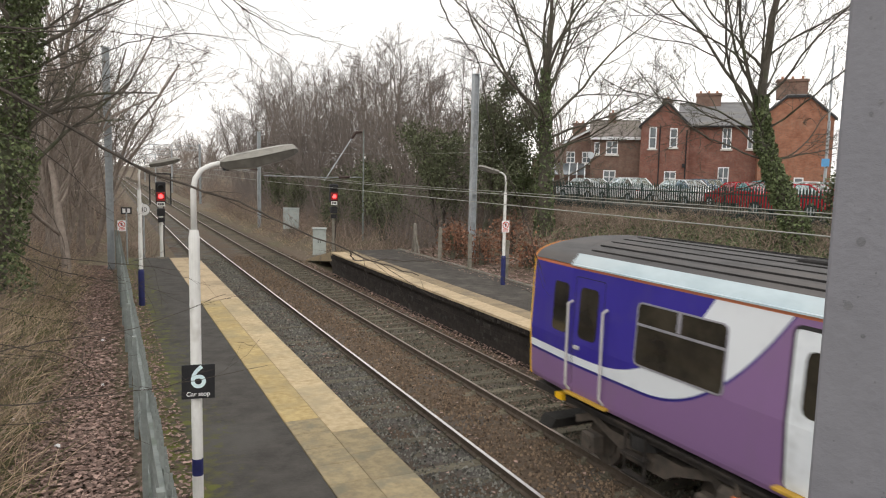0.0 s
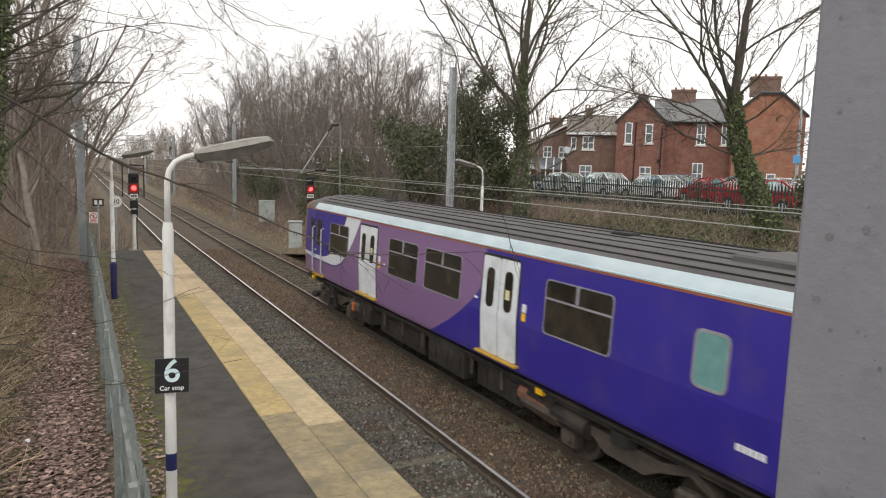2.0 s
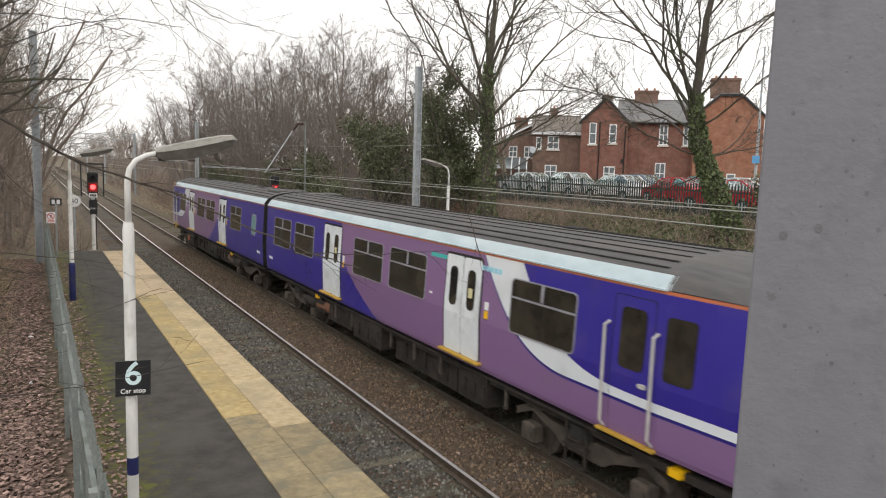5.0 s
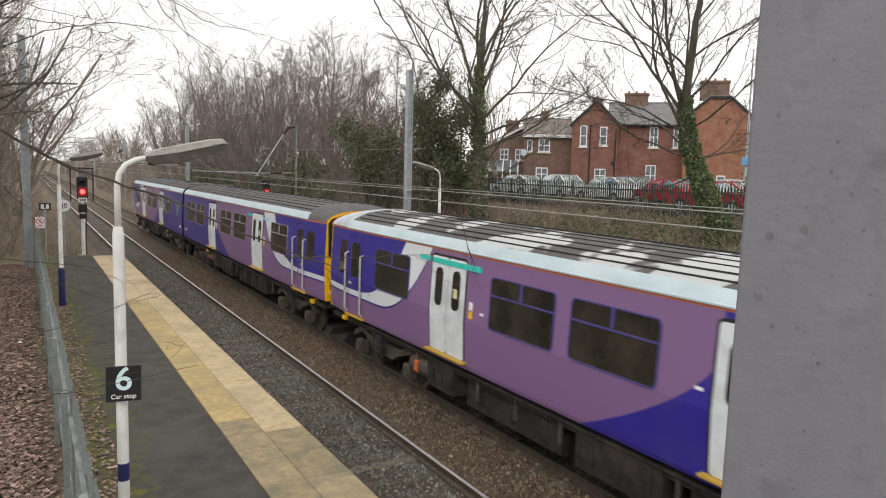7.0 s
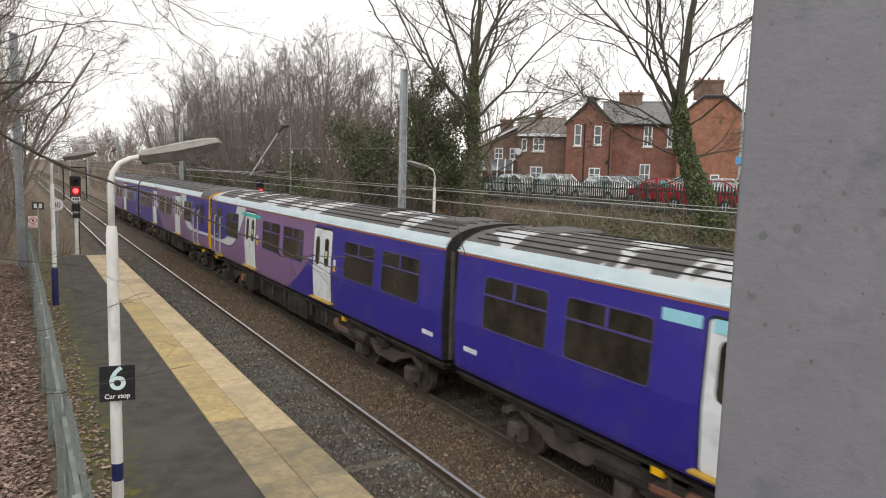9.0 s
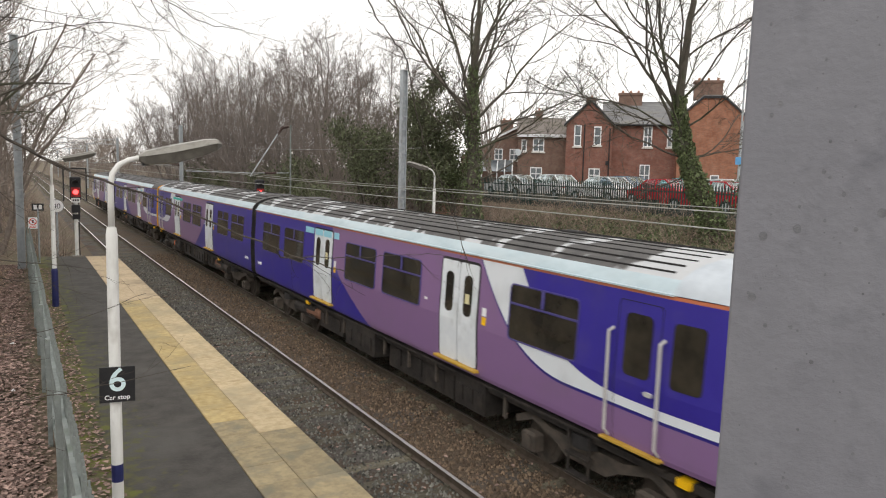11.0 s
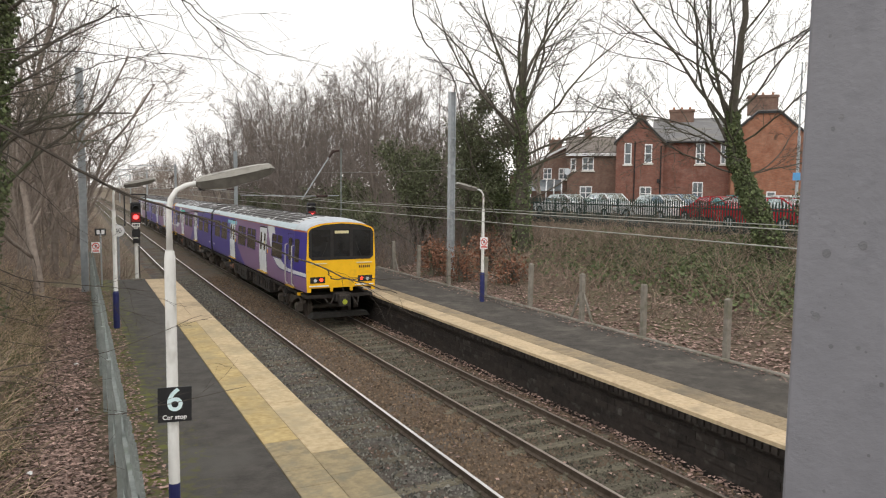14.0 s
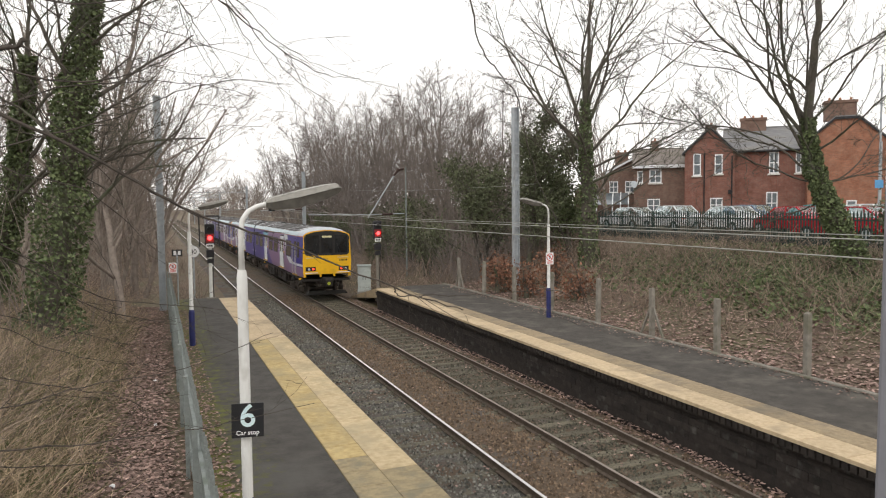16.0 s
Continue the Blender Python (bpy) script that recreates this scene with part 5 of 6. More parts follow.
for k, (seed, h, r, forks, spread, lift, counts) in enumerate((
        (31, 11.5, 0.11, 3, 0.75, 0.11, (10, 7, 4)), (32, 10.5, 0.10, 3, 0.7, 0.12, (10, 7, 4)), (33, 12.0, 0.14, 2, 0.8, 0.10, (10, 7, 5)),
        (34, 9.0, 0.08, 4, 0.75, 0.11, (8, 6, 4)), (35, 11.0, 0.14, 1, 0.9, 0.08, (13, 8, 6)), (36, 11.0, 0.13, 2, 0.8, 0.1, (10, 7, 2)), (37, 10.0, 0.12, 3, 0.8, 0.1, (7, 6, 2)))):
    L = bare_tree(seed, h, r, forks, 3, spread, lift=lift, crown_from=0.16, counts=counts, reach=0.5, fine=0.009 if k < 5 else 0.016, bendy=0.09)
    KINDS.append(tree(0, 0, -40 - k, L, "leafless brown woodland tree beside the railway", BARK_B))
for seed, h, r, forks, counts in ((41, 13.0, 0.15, 6, (13, 8, 5)), (42, 14.0, 0.16, 5, (14, 9, 5))):
    L = bare_tree(seed, h, r, forks, 3, 0.85, lift=0.05, crown_from=0.2, counts=counts, reach=0.42, fine=0.0105, bendy=0.05, stout=0.013, top_r=0.02, fan=0.34)
    KINDS.append(tree(0, 0, -50, L, "tall bare round-crowned tree above the railway wood", BARK_W))
used = [False] * 9


def woods(spots):
    for x, y, s, k in spots:
        m = pose(x, y, gz(x, y) - 0.1, rnd.uniform(-3, 3), rnd.uniform(-3, 3), rnd.uniform(0, 360)) @ Matrix.Diagonal((s * rnd.uniform(0.9, 1.1), s * rnd.uniform(0.9, 1.1), s, 1))
        if not used[k]:
            used[k] = True
            KINDS[k].matrix_basis = m
        else:
            c = copy_thing(KINDS[k], m)
            c.matrix_basis = m


wr = random.Random(77)
spots = []
for i in range(26):
    y = 38 + i * 3.4 + wr.uniform(-1, 1)
    spots.append((wr.uniform(16.0, 23.0) + max(0, y - 60) * 0.01, y, wr.uniform(0.55, 0.8), i % 5))
for i in range(28):
    y = 124 + i * 7.4 + wr.uniform(-3, 3)
    spots.append((wr.uniform(14.5, 26), y, wr.uniform(0.8, 1.1), 5 + i % 2))
for i in range(9):
    spots.append((wr.uniform(26, 36), 46 + i * 7, wr.uniform(0.7, 0.95), i % 5))
for i in range(17):
    y = 14 + i * 3.9 + wr.uniform(-1, 1)
    spots.append((-wr.uniform(3.4, 9.5) if y < 30 else -wr.uniform(1.6, 8.5), y, wr.uniform(0.7, 1.1), (i + 1) % 5))
for i in range(24):
    y = 84 + i * 8.8 + wr.uniform(-3, 3)
    spots.append((-wr.uniform(1.5, 8), y, wr.uniform(0.75, 1.05), 5 + i % 2))
for i in range(30):
    spots.append((-40 + i * 3.4, 300 + wr.uniform(0, 60), wr.uniform(0.7, 1.0), 5 + i % 2))
spots += [(-1.3, 27.0, 1.2, 4), (-1.7, 33.0, 1.3, 2), (-1.0, 38.0, 1.1, 0), (-1.9, 43.0, 1.3, 4), (-0.7, 49.0, 1.15, 1), (-1.2, 56.0, 1.2, 2), (-0.4, 64.0, 1.1, 0), (-0.8, 74.0, 1.1, 4)]
# tall round-crowned trees that stand over the rest
spots += [(17.2, 68, 1.04, 7), (19.5, 74, 1.06, 8), (16.4, 60, 0.86, 8), (21.0, 64, 1.0, 7), (18.4, 82, 1.05, 7), (17.0, 90, 1.0, 8), (18.6, 45.5, 0.84, 8), (20.4, 48.5, 0.90, 7), (18.0, 53, 0.78, 7), (22.0, 58, 0.95, 8), (20.0, 41.5, 0.62, 7), (23.0, 70, 1.05, 7), (15.9, 76, 0.85, 8), (21.5, 86, 1.05, 8), (17.5, 99, 1.0, 7), (23, 47, 0.8, 8)]
woods(spots)


# dark evergreen beside the mast
def evergreen(x, y, w, h, n, seed, label, size=0.095, leaf=HOLLY, long=1.3):
    rg = np.random.default_rng(seed)
    t = thing("evergreen_tree", label, "tree", pose(x, y, gz(x, y)), "evergreens")
    L_ = bare_tree(seed, h * 0.95, 0.16, 2, 2, 0.8, lift=0.05, crown_from=0.1, counts=(12, 7))
    part("trunk", tubes("trunk", L_[0]), BARK, t)
    tips = [l[0][-1] for l in L_[0]] + [l[0][len(l[0]) // 2] for l in L_[0]]
    pts = []
    for i in range(n):
        c = tips[rg.integers(len(tips))]
        pts.append((c.x + rg.normal() * 0.28, c.y + rg.normal() * 0.28, max(c.z + rg.normal() * 0.26, 0.1)))
    part("leaves", leaf_mesh("leaves", pts, size, rg, 0.0, long), leaf, t)


evergreen(18.1, 33.4, 3, 7.6, 16000, 51, "dark evergreen tree beside the steel mast", 0.07, HOLLY, 2.6)
evergreen(16.7, 36.0, 3, 6.6, 9000, 52, "dark feathery evergreen behind the mast", 0.07, HOLLY, 2.6)
evergreen(20.3, 33.0, 3, 4.6, 6000, 56, "bright green laurel beside the large tree", 0.085, IVY, 1.5)
evergreen(15.9, 45.0, 3, 4.2, 5000, 53, "low dark evergreen bush on the bank")
evergreen(22.9, 16.0, 1.5, 2.6, 3500, 54, "small green bush beside the railings")
RUST = mat("rust_brown_dead_leaf", (0.16, 0.075, 0.045), (0.27, 0.14, 0.09), 3, 0.9, 0.0, vary=0.5, island=True)
for i, (x, y, h) in enumerate(((14.7, 27.2, 1.5), (15.6, 25.0, 1.4), (14.5, 29.6, 1.7), (16.4, 28.2, 2.0), (15.4, 31.6, 1.6))):
    evergreen(x, y, 1, h, 700, 70 + i, "low shrub holding rust-brown dead leaves", 0.085, RUST)
for i, (x, y, h) in enumerate(((15.2, 41.0, 3.2), (16.8, 46.5, 4.2), (15.0, 51.0, 2.8), (17.2, 57.0, 4.0), (15.6, 70.0, 3.6), (16.5, 80.0, 4.2))):
    evergreen(x, y, 2, h, 3200, 80 + i, "dull olive evergreen bush under the bare trees", 0.09, HOLLY, 2.0)
evergreen(14.8, 62.0, 3, 3.4, 4000, 55, "low green bush on the bank near the cabinets")


# thickets, brambles, grass and fallen leaves
def arcs(name, n, area, hmin, hmax, material, label, seed, stems=9, radius=0.006, up=1.0):
    rg = random.Random(seed)
    lines = []
    for i in range(n):
        x, y = area(rg)
        z = gz(x, y)
        for s in range(stems):
            a, ln = rg.uniform(0, 6.28), rg.uniform(hmin, hmax)
            p = Vector((x + rg.gauss(0, 0.25), y + rg.gauss(0, 0.25), z - 0.05))
            way = Vector((math.cos(a) * 0.6, math.sin(a) * 0.6, up))
            pts = [p]
            for q in range(3):
                way = (way + Vector((rg.gauss(0, 0.25), rg.gauss(0, 0.25), -0.28 * (1.3 - up * 0.6)))).normalized()
                p = p + way * ln / 3
                pts.append(p)
            lines.append((pts, [radius, radius * 0.9, radius * 0.7, radius * 0.4]))
    me = tubes(name, lines)
    me.materials.append(material)
    return tagged(new(name, me), label, "undergrowth", kind="stuff")


arcs("bramble_thicket", 620, lambda r: (r.triangular(14.8, 25, 21), r.uniform(8, 44)), 0.6, 1.7, BRAMBLE, "tangle of brown bramble stems on the bank", 1, 12, 0.0065)
arcs("bramble_thicket", 560, lambda r: (r.uniform(11.6, 19), 36 + 110 * r.random() ** 1.3), 0.8, 2.6, BRAMBLE, "tangle of brown stems along the railway", 2, 9, 0.012)
arcs("bramble_thicket", 620, lambda r: (r.triangular(-9, -1.2, -2.4), 9 + 33 * r.random() ** 1.3), 0.5, 1.5, BRAMBLE, "tangle of brown bramble stems on the near bank", 3, 13, 0.006, 0.9)
arcs("sapling_thicket", 150, lambda r: (r.triangular(-9, -1.2, -3.0), r.uniform(19, 80)), 2.0, 5.0, BARK_B, "thin bare saplings on the near bank", 4, 5, 0.013, 2.4)
arcs("sapling_thicket", 700, lambda r: (r.uniform(14.5, 23), 34 + 66 * r.random() ** 1.2), 1.2, 5.0, BARK_W, "thin bare saplings on the far bank", 5, 8, 0.011, 1.7)
arcs("dry_grass", 900, lambda r: (r.triangular(-5.0, -0.9, -2.1), 9 + 22 * r.random() ** 1.2), 0.4, 1.1, STRAW, "tufts of dry straw-coloured grass", 6, 14, 0.0048, 0.95)
arcs("green_grass", 2600, lambda r: (r.triangular(-5.5, -1.0, -2.6), r.uniform(8, 28)), 0.3, 0.75, GRASS, "tufts of dull green grass", 7, 12, 0.004, 0.8)
arcs("bramble_thicket", 330, lambda r: (r.uniform(-7, 2.2), 35 + 120 * r.random() ** 1.3), 0.8, 2.4, BRAMBLE, "tangle of brown stems beyond the platform end", 9, 8, 0.012)
arcs("bramble_thicket", 420, lambda r: (r.uniform(-16, -0.8) if r.random() < 0.5 else r.uniform(11.5, 32), 90 + 250 * r.random()), 1.5, 5.0, BARK_W, "distant bare scrub along both sides of the railway", 13, 8, 0.03, 1.6)
arcs("dry_grass", 260, lambda r: (r.uniform(10.6, 13.5), r.uniform(36, 90)), 0.3, 0.8, STRAW, "dry grass beside the far track", 8, 7, 0.007)


def litter(name, n, spot, size, label, material=LITTER, flat=0.75, seed=3, raise_by=0.02, level=0.92):
    rg = np.random.default_rng(seed)
    pr = random.Random(seed)
    pts = []
    for i in range(n):
        x, y = spot(pr)
        pts.append((x, y, (gz(x, y) if x < 0.42 or x > 13.5 else level) + raise_by + pr.random() * 0.03))
    me = leaf_mesh(name, pts, size, rg, flat)
    me.materials.append(material)
    tagged(new(name, me), label, "fallen leaves", kind="stuff")


litter("fallen_leaves", 26000, lambda r: (r.triangular(-2.6, 0.36, -0.2), 6 + 26 * r.random() ** 1.6), 0.062, "pinkish brown fallen leaves along the fence", seed=4)
litter("fallen_leaves", 5200, lambda r: (0.45 + 0.55 * r.random() ** 2.2, 6 + 24 * r.random() ** 1.2), 0.05, "brown leaves blown against the fence", seed=5, raise_by=0.0)
litter("fallen_leaves", 22000, lambda r: (13.6 + 7.5 * r.random() ** 1.4, 5 + 31 * r.random() ** 1.2), 0.085, "brown fallen leaves on the far bank", seed=6)
litter("ivy_ground_cover", 16000, lambda r: (r.triangular(16.5, 24.8, 21.0), r.triangular(6, 30, 14)), 0.12, "green ivy spreading over the top of the bank", IVY, 0.35, 7, 0.15)
litter("fallen_leaves", 5200, lambda r: (10.0 - 1.1 * r.random() ** 1.5, 5 + 33 * r.random() ** 1.3), 0.06, "brown leaves lying along the foot of the wall", seed=9, raise_by=0.0, level=-0.175)
litter("fallen_leaves", 900, lambda r: (13.4 - 0.6 * r.random() ** 2, 5 + 28 * r.random()), 0.06, "leaves blown along the back of the platform", seed=12, raise_by=0.0)
litter("fallen_leaves", 700, lambda r: (r.uniform(4.6, 9.2), 5 + 24 * r.random() ** 1.3), 0.06, "scattered leaves on the ballast", seed=10, raise_by=0.0, level=-0.16)
litter("ivy_ground_cover", 5000, lambda r: (r.uniform(-6, -2.0), 8 + 26 * r.random()), 0.10, "ivy and green leaves on the near bank", IVY, 0.4, 8, 0.08)


def scrap(x, y, size, seed):
    """A crumpled scrap of white plastic caught in the undergrowth."""
    rg = random.Random(seed)
    m = Mesh()
    v = [(size * (0.5 + 0.5 * rg.random()) * math.cos(k * 0.9) * (1 if k % 2 else 0.6), size * (0.5 + 0.5 * rg.random()) * math.sin(k * 0.9), size * 0.5 * rg.random()) for k in range(7)]
    m.add(v + [(0, 0, size * 0.6), (0, 0, -size * 0.1)], [(k, (k + 1) % 7, 7) for k in range(7)] + [((k + 1) % 7, k, 8) for k in range(7)])
    solid("plastic_scrap", m, WHITE, "crumpled white plastic scrap among dead leaves", "litter", "plastic scraps", m=pose(x, y, gz(x, y) + 0.02))


for i, (x, y, q) in enumerate(((-0.15, 18.2, 0.10), (-0.72, 11.3, 0.10), (-0.15, 14.4, 0.07), (-2.9, 15.6, 0.09), (-1.4, 12.6, 0.07))):
    scrap(x, y, q, i)


# ---------------- branches that hang near the camera ----------------
def overhang(pts, r0, r1, seed, side=6, label="thin bare branch hanging over the platform"):
    rg = random.Random(seed)
    P = [Vector(p) for p in pts]
    fine = []
    for i in range(len(P) - 1):
        a, b, c, d = P[max(i - 1, 0)], P[i], P[i + 1], P[min(i + 2, len(P) - 1)]
        for q in range(6):
            t = q / 6
            fine.append(0.5 * ((2 * b) + (c - a) * t + (2 * a - 5 * b + 4 * c - d) * t * t + (3 * b - a - 3 * c + d) * t ** 3) + Vector([rg.gauss(0, 0.006) for _ in range(3)]))
    fine.append(P[-1])
    n = len(fine)
    main = (fine, [r0 + (r1 - r0) * i / (n - 1) for i in range(n)])
    b = thing("hanging_branch", label, "branch", group="hanging branches")
    part("stem", tubes("stem", [main]), TWIG, b)
    for k in range(side):
        i = rg.randrange(2, n - 1)
        d = (fine[i] - fine[i - 1]).normalized()
        way = d + Vector((rg.gauss(0, 0.5), rg.gauss(0, 0.3), rg.gauss(-0.1, 0.5)))
        s = limb(rg, fine[i], way, rg.uniform(0.15, 0.6), main[1][i] * 0.55, 0.0012, 5, 0.18, 0.0)
        part("twig", tubes("twig", [s]), TWIG, b)
        for _ in range(2):
            j = rg.randrange(1, 5)
            part("twig", tubes("twig", [limb(rg, s[0][j], (s[0][j] - s[0][j - 1]) + Vector([rg.gauss(0, 0.06) for _ in range(3)]), rg.uniform(0.08, 0.25), 0.0018, 0.001, 3, 0.2, 0.0)]), TWIG, b)
    return b


L = bare_tree(91, 9.0, 0.15, 1, 2, 0.8, lean=(-0.02, 0.0), crown_from=0.85, counts=(5, 4))
tree(-2.2, 5.4, gz(-2.2, 5.4), L, "slim bare tree on the bank whose branches hang over the platform")
overhang([(-2.2, 5.0, 5.9), (-0.84, 4.93, 5.42), (-0.25, 4.99, 5.12), (0.22, 5.0, 4.84), (0.79, 4.94, 4.63), (1.52, 4.76, 4.3), (1.96, 4.6, 4.14)], 0.016, 0.004, 1, 7)
overhang([(-2.2, 5.4, 7.3), (-0.6, 4.9, 7.4), (0.9, 4.4, 7.0), (1.7, 4.2, 6.4), (1.87, 4.09, 5.86), (1.98, 4.04, 5.67), (2.08, 3.99, 5.5), (2.16, 3.95, 5.1), (2.31, 3.86, 4.69), (2.44, 3.78, 4.27)], 0.008, 0.0025, 2, 3)
overhang([(-2.0, 5.8, 3.2), (-1.1, 5.9, 3.15), (-0.24, 6.0, 3.1), (0.5, 5.98, 3.14), (1.17, 5.88, 3.25)], 0.009, 0.002, 3, 4)
overhang([(-2.0, 5.8, 3.4), (-1.08, 5.9, 3.46), (-0.45, 5.98, 3.55), (0.16, 6.0, 3.61), (0.85, 5.94, 3.85)], 0.007, 0.002, 4, 6)
overhang([(-2.2, 6.7, 5.1), (-1.21, 6.89, 4.59), (-0.5, 6.98, 4.11), (0.2, 7.0, 3.98), (0.6, 7.0, 3.9)], 0.009, 0.002, 5, 8)
overhang([(-2.0, 5.9, 3.2), (-1.1, 5.9, 3.03), (-0.4, 5.99, 2.93), (0.1, 6.0, 2.95)], 0.006, 0.002, 6, 4)
overhang([(0.1, 6.1, 6.8), (0.21, 6.0, 6.47), (0.37, 5.99, 6.21), (0.62, 5.97, 5.8)], 0.008, 0.002, 7, 5)
overhang([(-2.2, 5.45, 4.9), (-2.0, 7.1, 5.1), (-1.6, 8.0, 5.4), (-0.34, 7.99, 5.79), (0.15, 8.0, 6.03), (0.74, 7.97, 6.2), (1.41, 7.87, 6.18)], 0.013, 0.003, 8, 14)
overhang([(0.2, 5.0, 6.5), (0.43, 4.98, 6.22), (0.71, 4.95, 5.98), (1.03, 4.89, 5.78), (1.32, 4.82, 5.73)], 0.008, 0.002, 9, 9)
overhang([(0.3, 5.0, 6.4), (0.48, 4.98, 6.22), (0.81, 4.93, 5.8), (1.1, 4.88, 5.58)], 0.007, 0.002, 10, 8)
overhang([(1.515, 4.76, 4.302), (1.71, 5.23, 4.18), (2.01, 5.4, 4.15), (2.4, 5.4, 4.13), (2.94, 5.2, 4.16), (3.14, 5.11, 4.11)], 0.006, 0.002, 11, 4)
overhang([(-1.9, 7.4, 6.3), (-0.9, 7.5, 6.05), (-0.2, 7.6, 6.15), (0.35, 7.6, 6.45), (0.9, 7.5, 6.5)], 0.013, 0.003, 12, 14)
overhang([(-2.0, 6.4, 5.7), (-1.1, 6.5, 5.2), (-0.5, 6.5, 5.0), (0.0, 6.5, 4.5)], 0.009, 0.002, 13, 9)
overhang([(-2.0, 5.2, 4.9), (-1.0, 5.3, 4.6), (-0.4, 5.4, 4.2), (0.1, 5.4, 4.05)], 0.007, 0.002, 14, 9)
overhang([(-1.4, 4.9, 5.72), (-0.82, 4.93, 5.80), (-0.69, 4.95, 5.87)], 0.02, 0.016, 15, 2)
overhang([(-1.8, 6.9, 6.9), (-0.8, 6.9, 6.6), (0.1, 7.0, 6.75), (0.9, 7.0, 6.9)], 0.011, 0.003, 16, 14)
overhang([(-2.0, 5.4, 3.9), (-1.0, 5.5, 3.75), (-0.3, 5.5, 3.55), (0.1, 5.5, 3.3)], 0.006, 0.0015, 17, 8)
overhang([(-2.2, 6.2, 4.4), (-1.3, 6.3, 4.05), (-0.7, 6.3, 3.75), (-0.2, 6.3, 3.6)], 0.006, 0.0015, 18, 9)
overhang([(-2.0, 5.6, 5.4), (-1.2, 5.7, 5.5), (-0.5, 5.8, 5.75), (0.3, 5.8, 5.8), (0.8, 5.8, 5.7)], 0.008, 0.002, 19, 12)
overhang([(-1.6, 4.4, 2.4), (-0.9, 4.5, 2.65), (-0.4, 4.6, 2.6), (0.0, 4.6, 2.65)], 0.005, 0.0015, 20, 6)
overhang([(0.06, 5.09, 6.46), (0.16, 5.2, 6.25), (0.28, 5.34, 5.99), (0.49, 5.48, 5.71), (0.72, 5.6, 5.37)], 0.004, 0.0012, 31, 7)
overhang([(0.29, 4.88, 6.45), (0.45, 4.98, 6.22), (0.65, 5.11, 5.93), (0.93, 5.22, 5.62), (1.17, 5.32, 5.41)], 0.005, 0.0012, 32, 8)
overhang([(0.27, 4.47, 6.3), (0.49, 4.57, 6.12), (0.77, 4.69, 5.89), (1.15, 4.76, 5.75), (1.63, 4.78, 5.66)], 0.005, 0.0012, 33, 8)
overhang([(-0.77, 5.36, 6.4), (-0.37, 5.49, 6.28), (0.13, 5.65, 6.13), (0.65, 5.76, 6.02), (1.05, 5.86, 5.93)], 0.006, 0.0012, 34, 10)
overhang([(-1.17, 5.8, 6.58), (-0.77, 5.95, 6.36), (-0.27, 6.14, 6.08), (0.26, 6.29, 5.96), (0.95, 6.38, 5.95)], 0.007, 0.0015, 35, 12)
overhang([(-1.09, 4.77, 5.97), (-0.83, 4.93, 5.67), (-0.5, 5.13, 5.3), (-0.26, 5.29, 5.02), (-0.14, 5.45, 4.63)], 0.006, 0.0012, 36, 9)
overhang([(-1.37, 5.33, 4.32), (-0.99, 5.51, 4.17), (-0.51, 5.73, 3.98), (-0.1, 5.9, 3.84), (0.32, 6.04, 4.01)], 0.004, 0.001, 37, 6)
overhang([(-1.05, 4.58, 5.1), (-0.82, 4.73, 5.0), (-0.53, 4.92, 4.87), (-0.3, 5.09, 4.51), (-0.24, 5.24, 4.23)], 0.005, 0.001, 38, 8)

# ---------------- car park, fence and houses ----------------
def brick_mat(name, c1, c2, mortar):
    m = mat(name, c1, c2, 2.0, 0.9, 0.2)
    nt = m.node_tree
    b = nt.nodes.new("ShaderNodeTexBrick")
    tc = nt.nodes.new("ShaderNodeTexCoord")
    mp = nt.nodes.new("ShaderNodeMapping")
    mp.inputs["Rotation"].default_value = (radians(90), 0, 0)
    nt.links.new(tc.outputs["Object"], mp.inputs[0])
    nt.links.new(mp.outputs[0], b.inputs["Vector"])
    b.inputs["Color1"].default_value, b.inputs["Color2"].default_value, b.inputs["Mortar"].default_value = (*c1, 1), (*c2, 1), (*mortar, 1)
    b.inputs["Scale"].default_value, b.inputs["Mortar Size"].default_value = 1.0, 0.008
    b.inputs["Brick Width"].default_value, b.inputs["Row Height"].default_value = 0.225, 0.075
    k = nt.nodes.new("ShaderNodeMix")
    k.data_type = "RGBA"
    n = nt.nodes.new("ShaderNodeTexNoise")
    n.inputs["Scale"].default_value, n.inputs["Detail"].default_value, n.inputs["Roughness"].default_value = 1.6, 9, 0.75
    nt.links.new(tc.outputs["Object"], n.inputs["Vector"])
    r = nt.nodes.new("ShaderNodeMapRange")
    r.inputs["From Min"].default_value, r.inputs["From Max"].default_value = 0.38, 0.68
    nt.links.new(n.outputs[0], r.inputs[0])
    nt.links.new(r.outputs[0], k.inputs[0])
    nt.links.new(b.outputs[0], k.inputs[6])
    k.inputs[7].default_value = (*[q * 0.5 for q in c1], 1)
    nt.links.new(k.outputs[2], nt.nodes["Principled BSDF"].inputs["Base Color"])
    return m


BRICK_R = brick_mat("red_brick", (0.297, 0.124, 0.090), (0.202, 0.090, 0.069), (0.224, 0.180, 0.152))
BRICK_O = brick_mat("orange_brick", (0.414, 0.175, 0.104), (0.297, 0.129, 0.081), (0.288, 0.221, 0.171))
BRICK_B = brick_mat("brown_brick", (0.25, 0.15, 0.115), (0.19, 0.115, 0.09), (0.2, 0.17, 0.14))
SLATE = mat("wet_slate", (0.14, 0.14, 0.145), (0.22, 0.218, 0.22), 3, 0.7, 0.3, c=(0.20, 0.19, 0.17), cscale=0.6, stretch=(0.6, 1, 4))
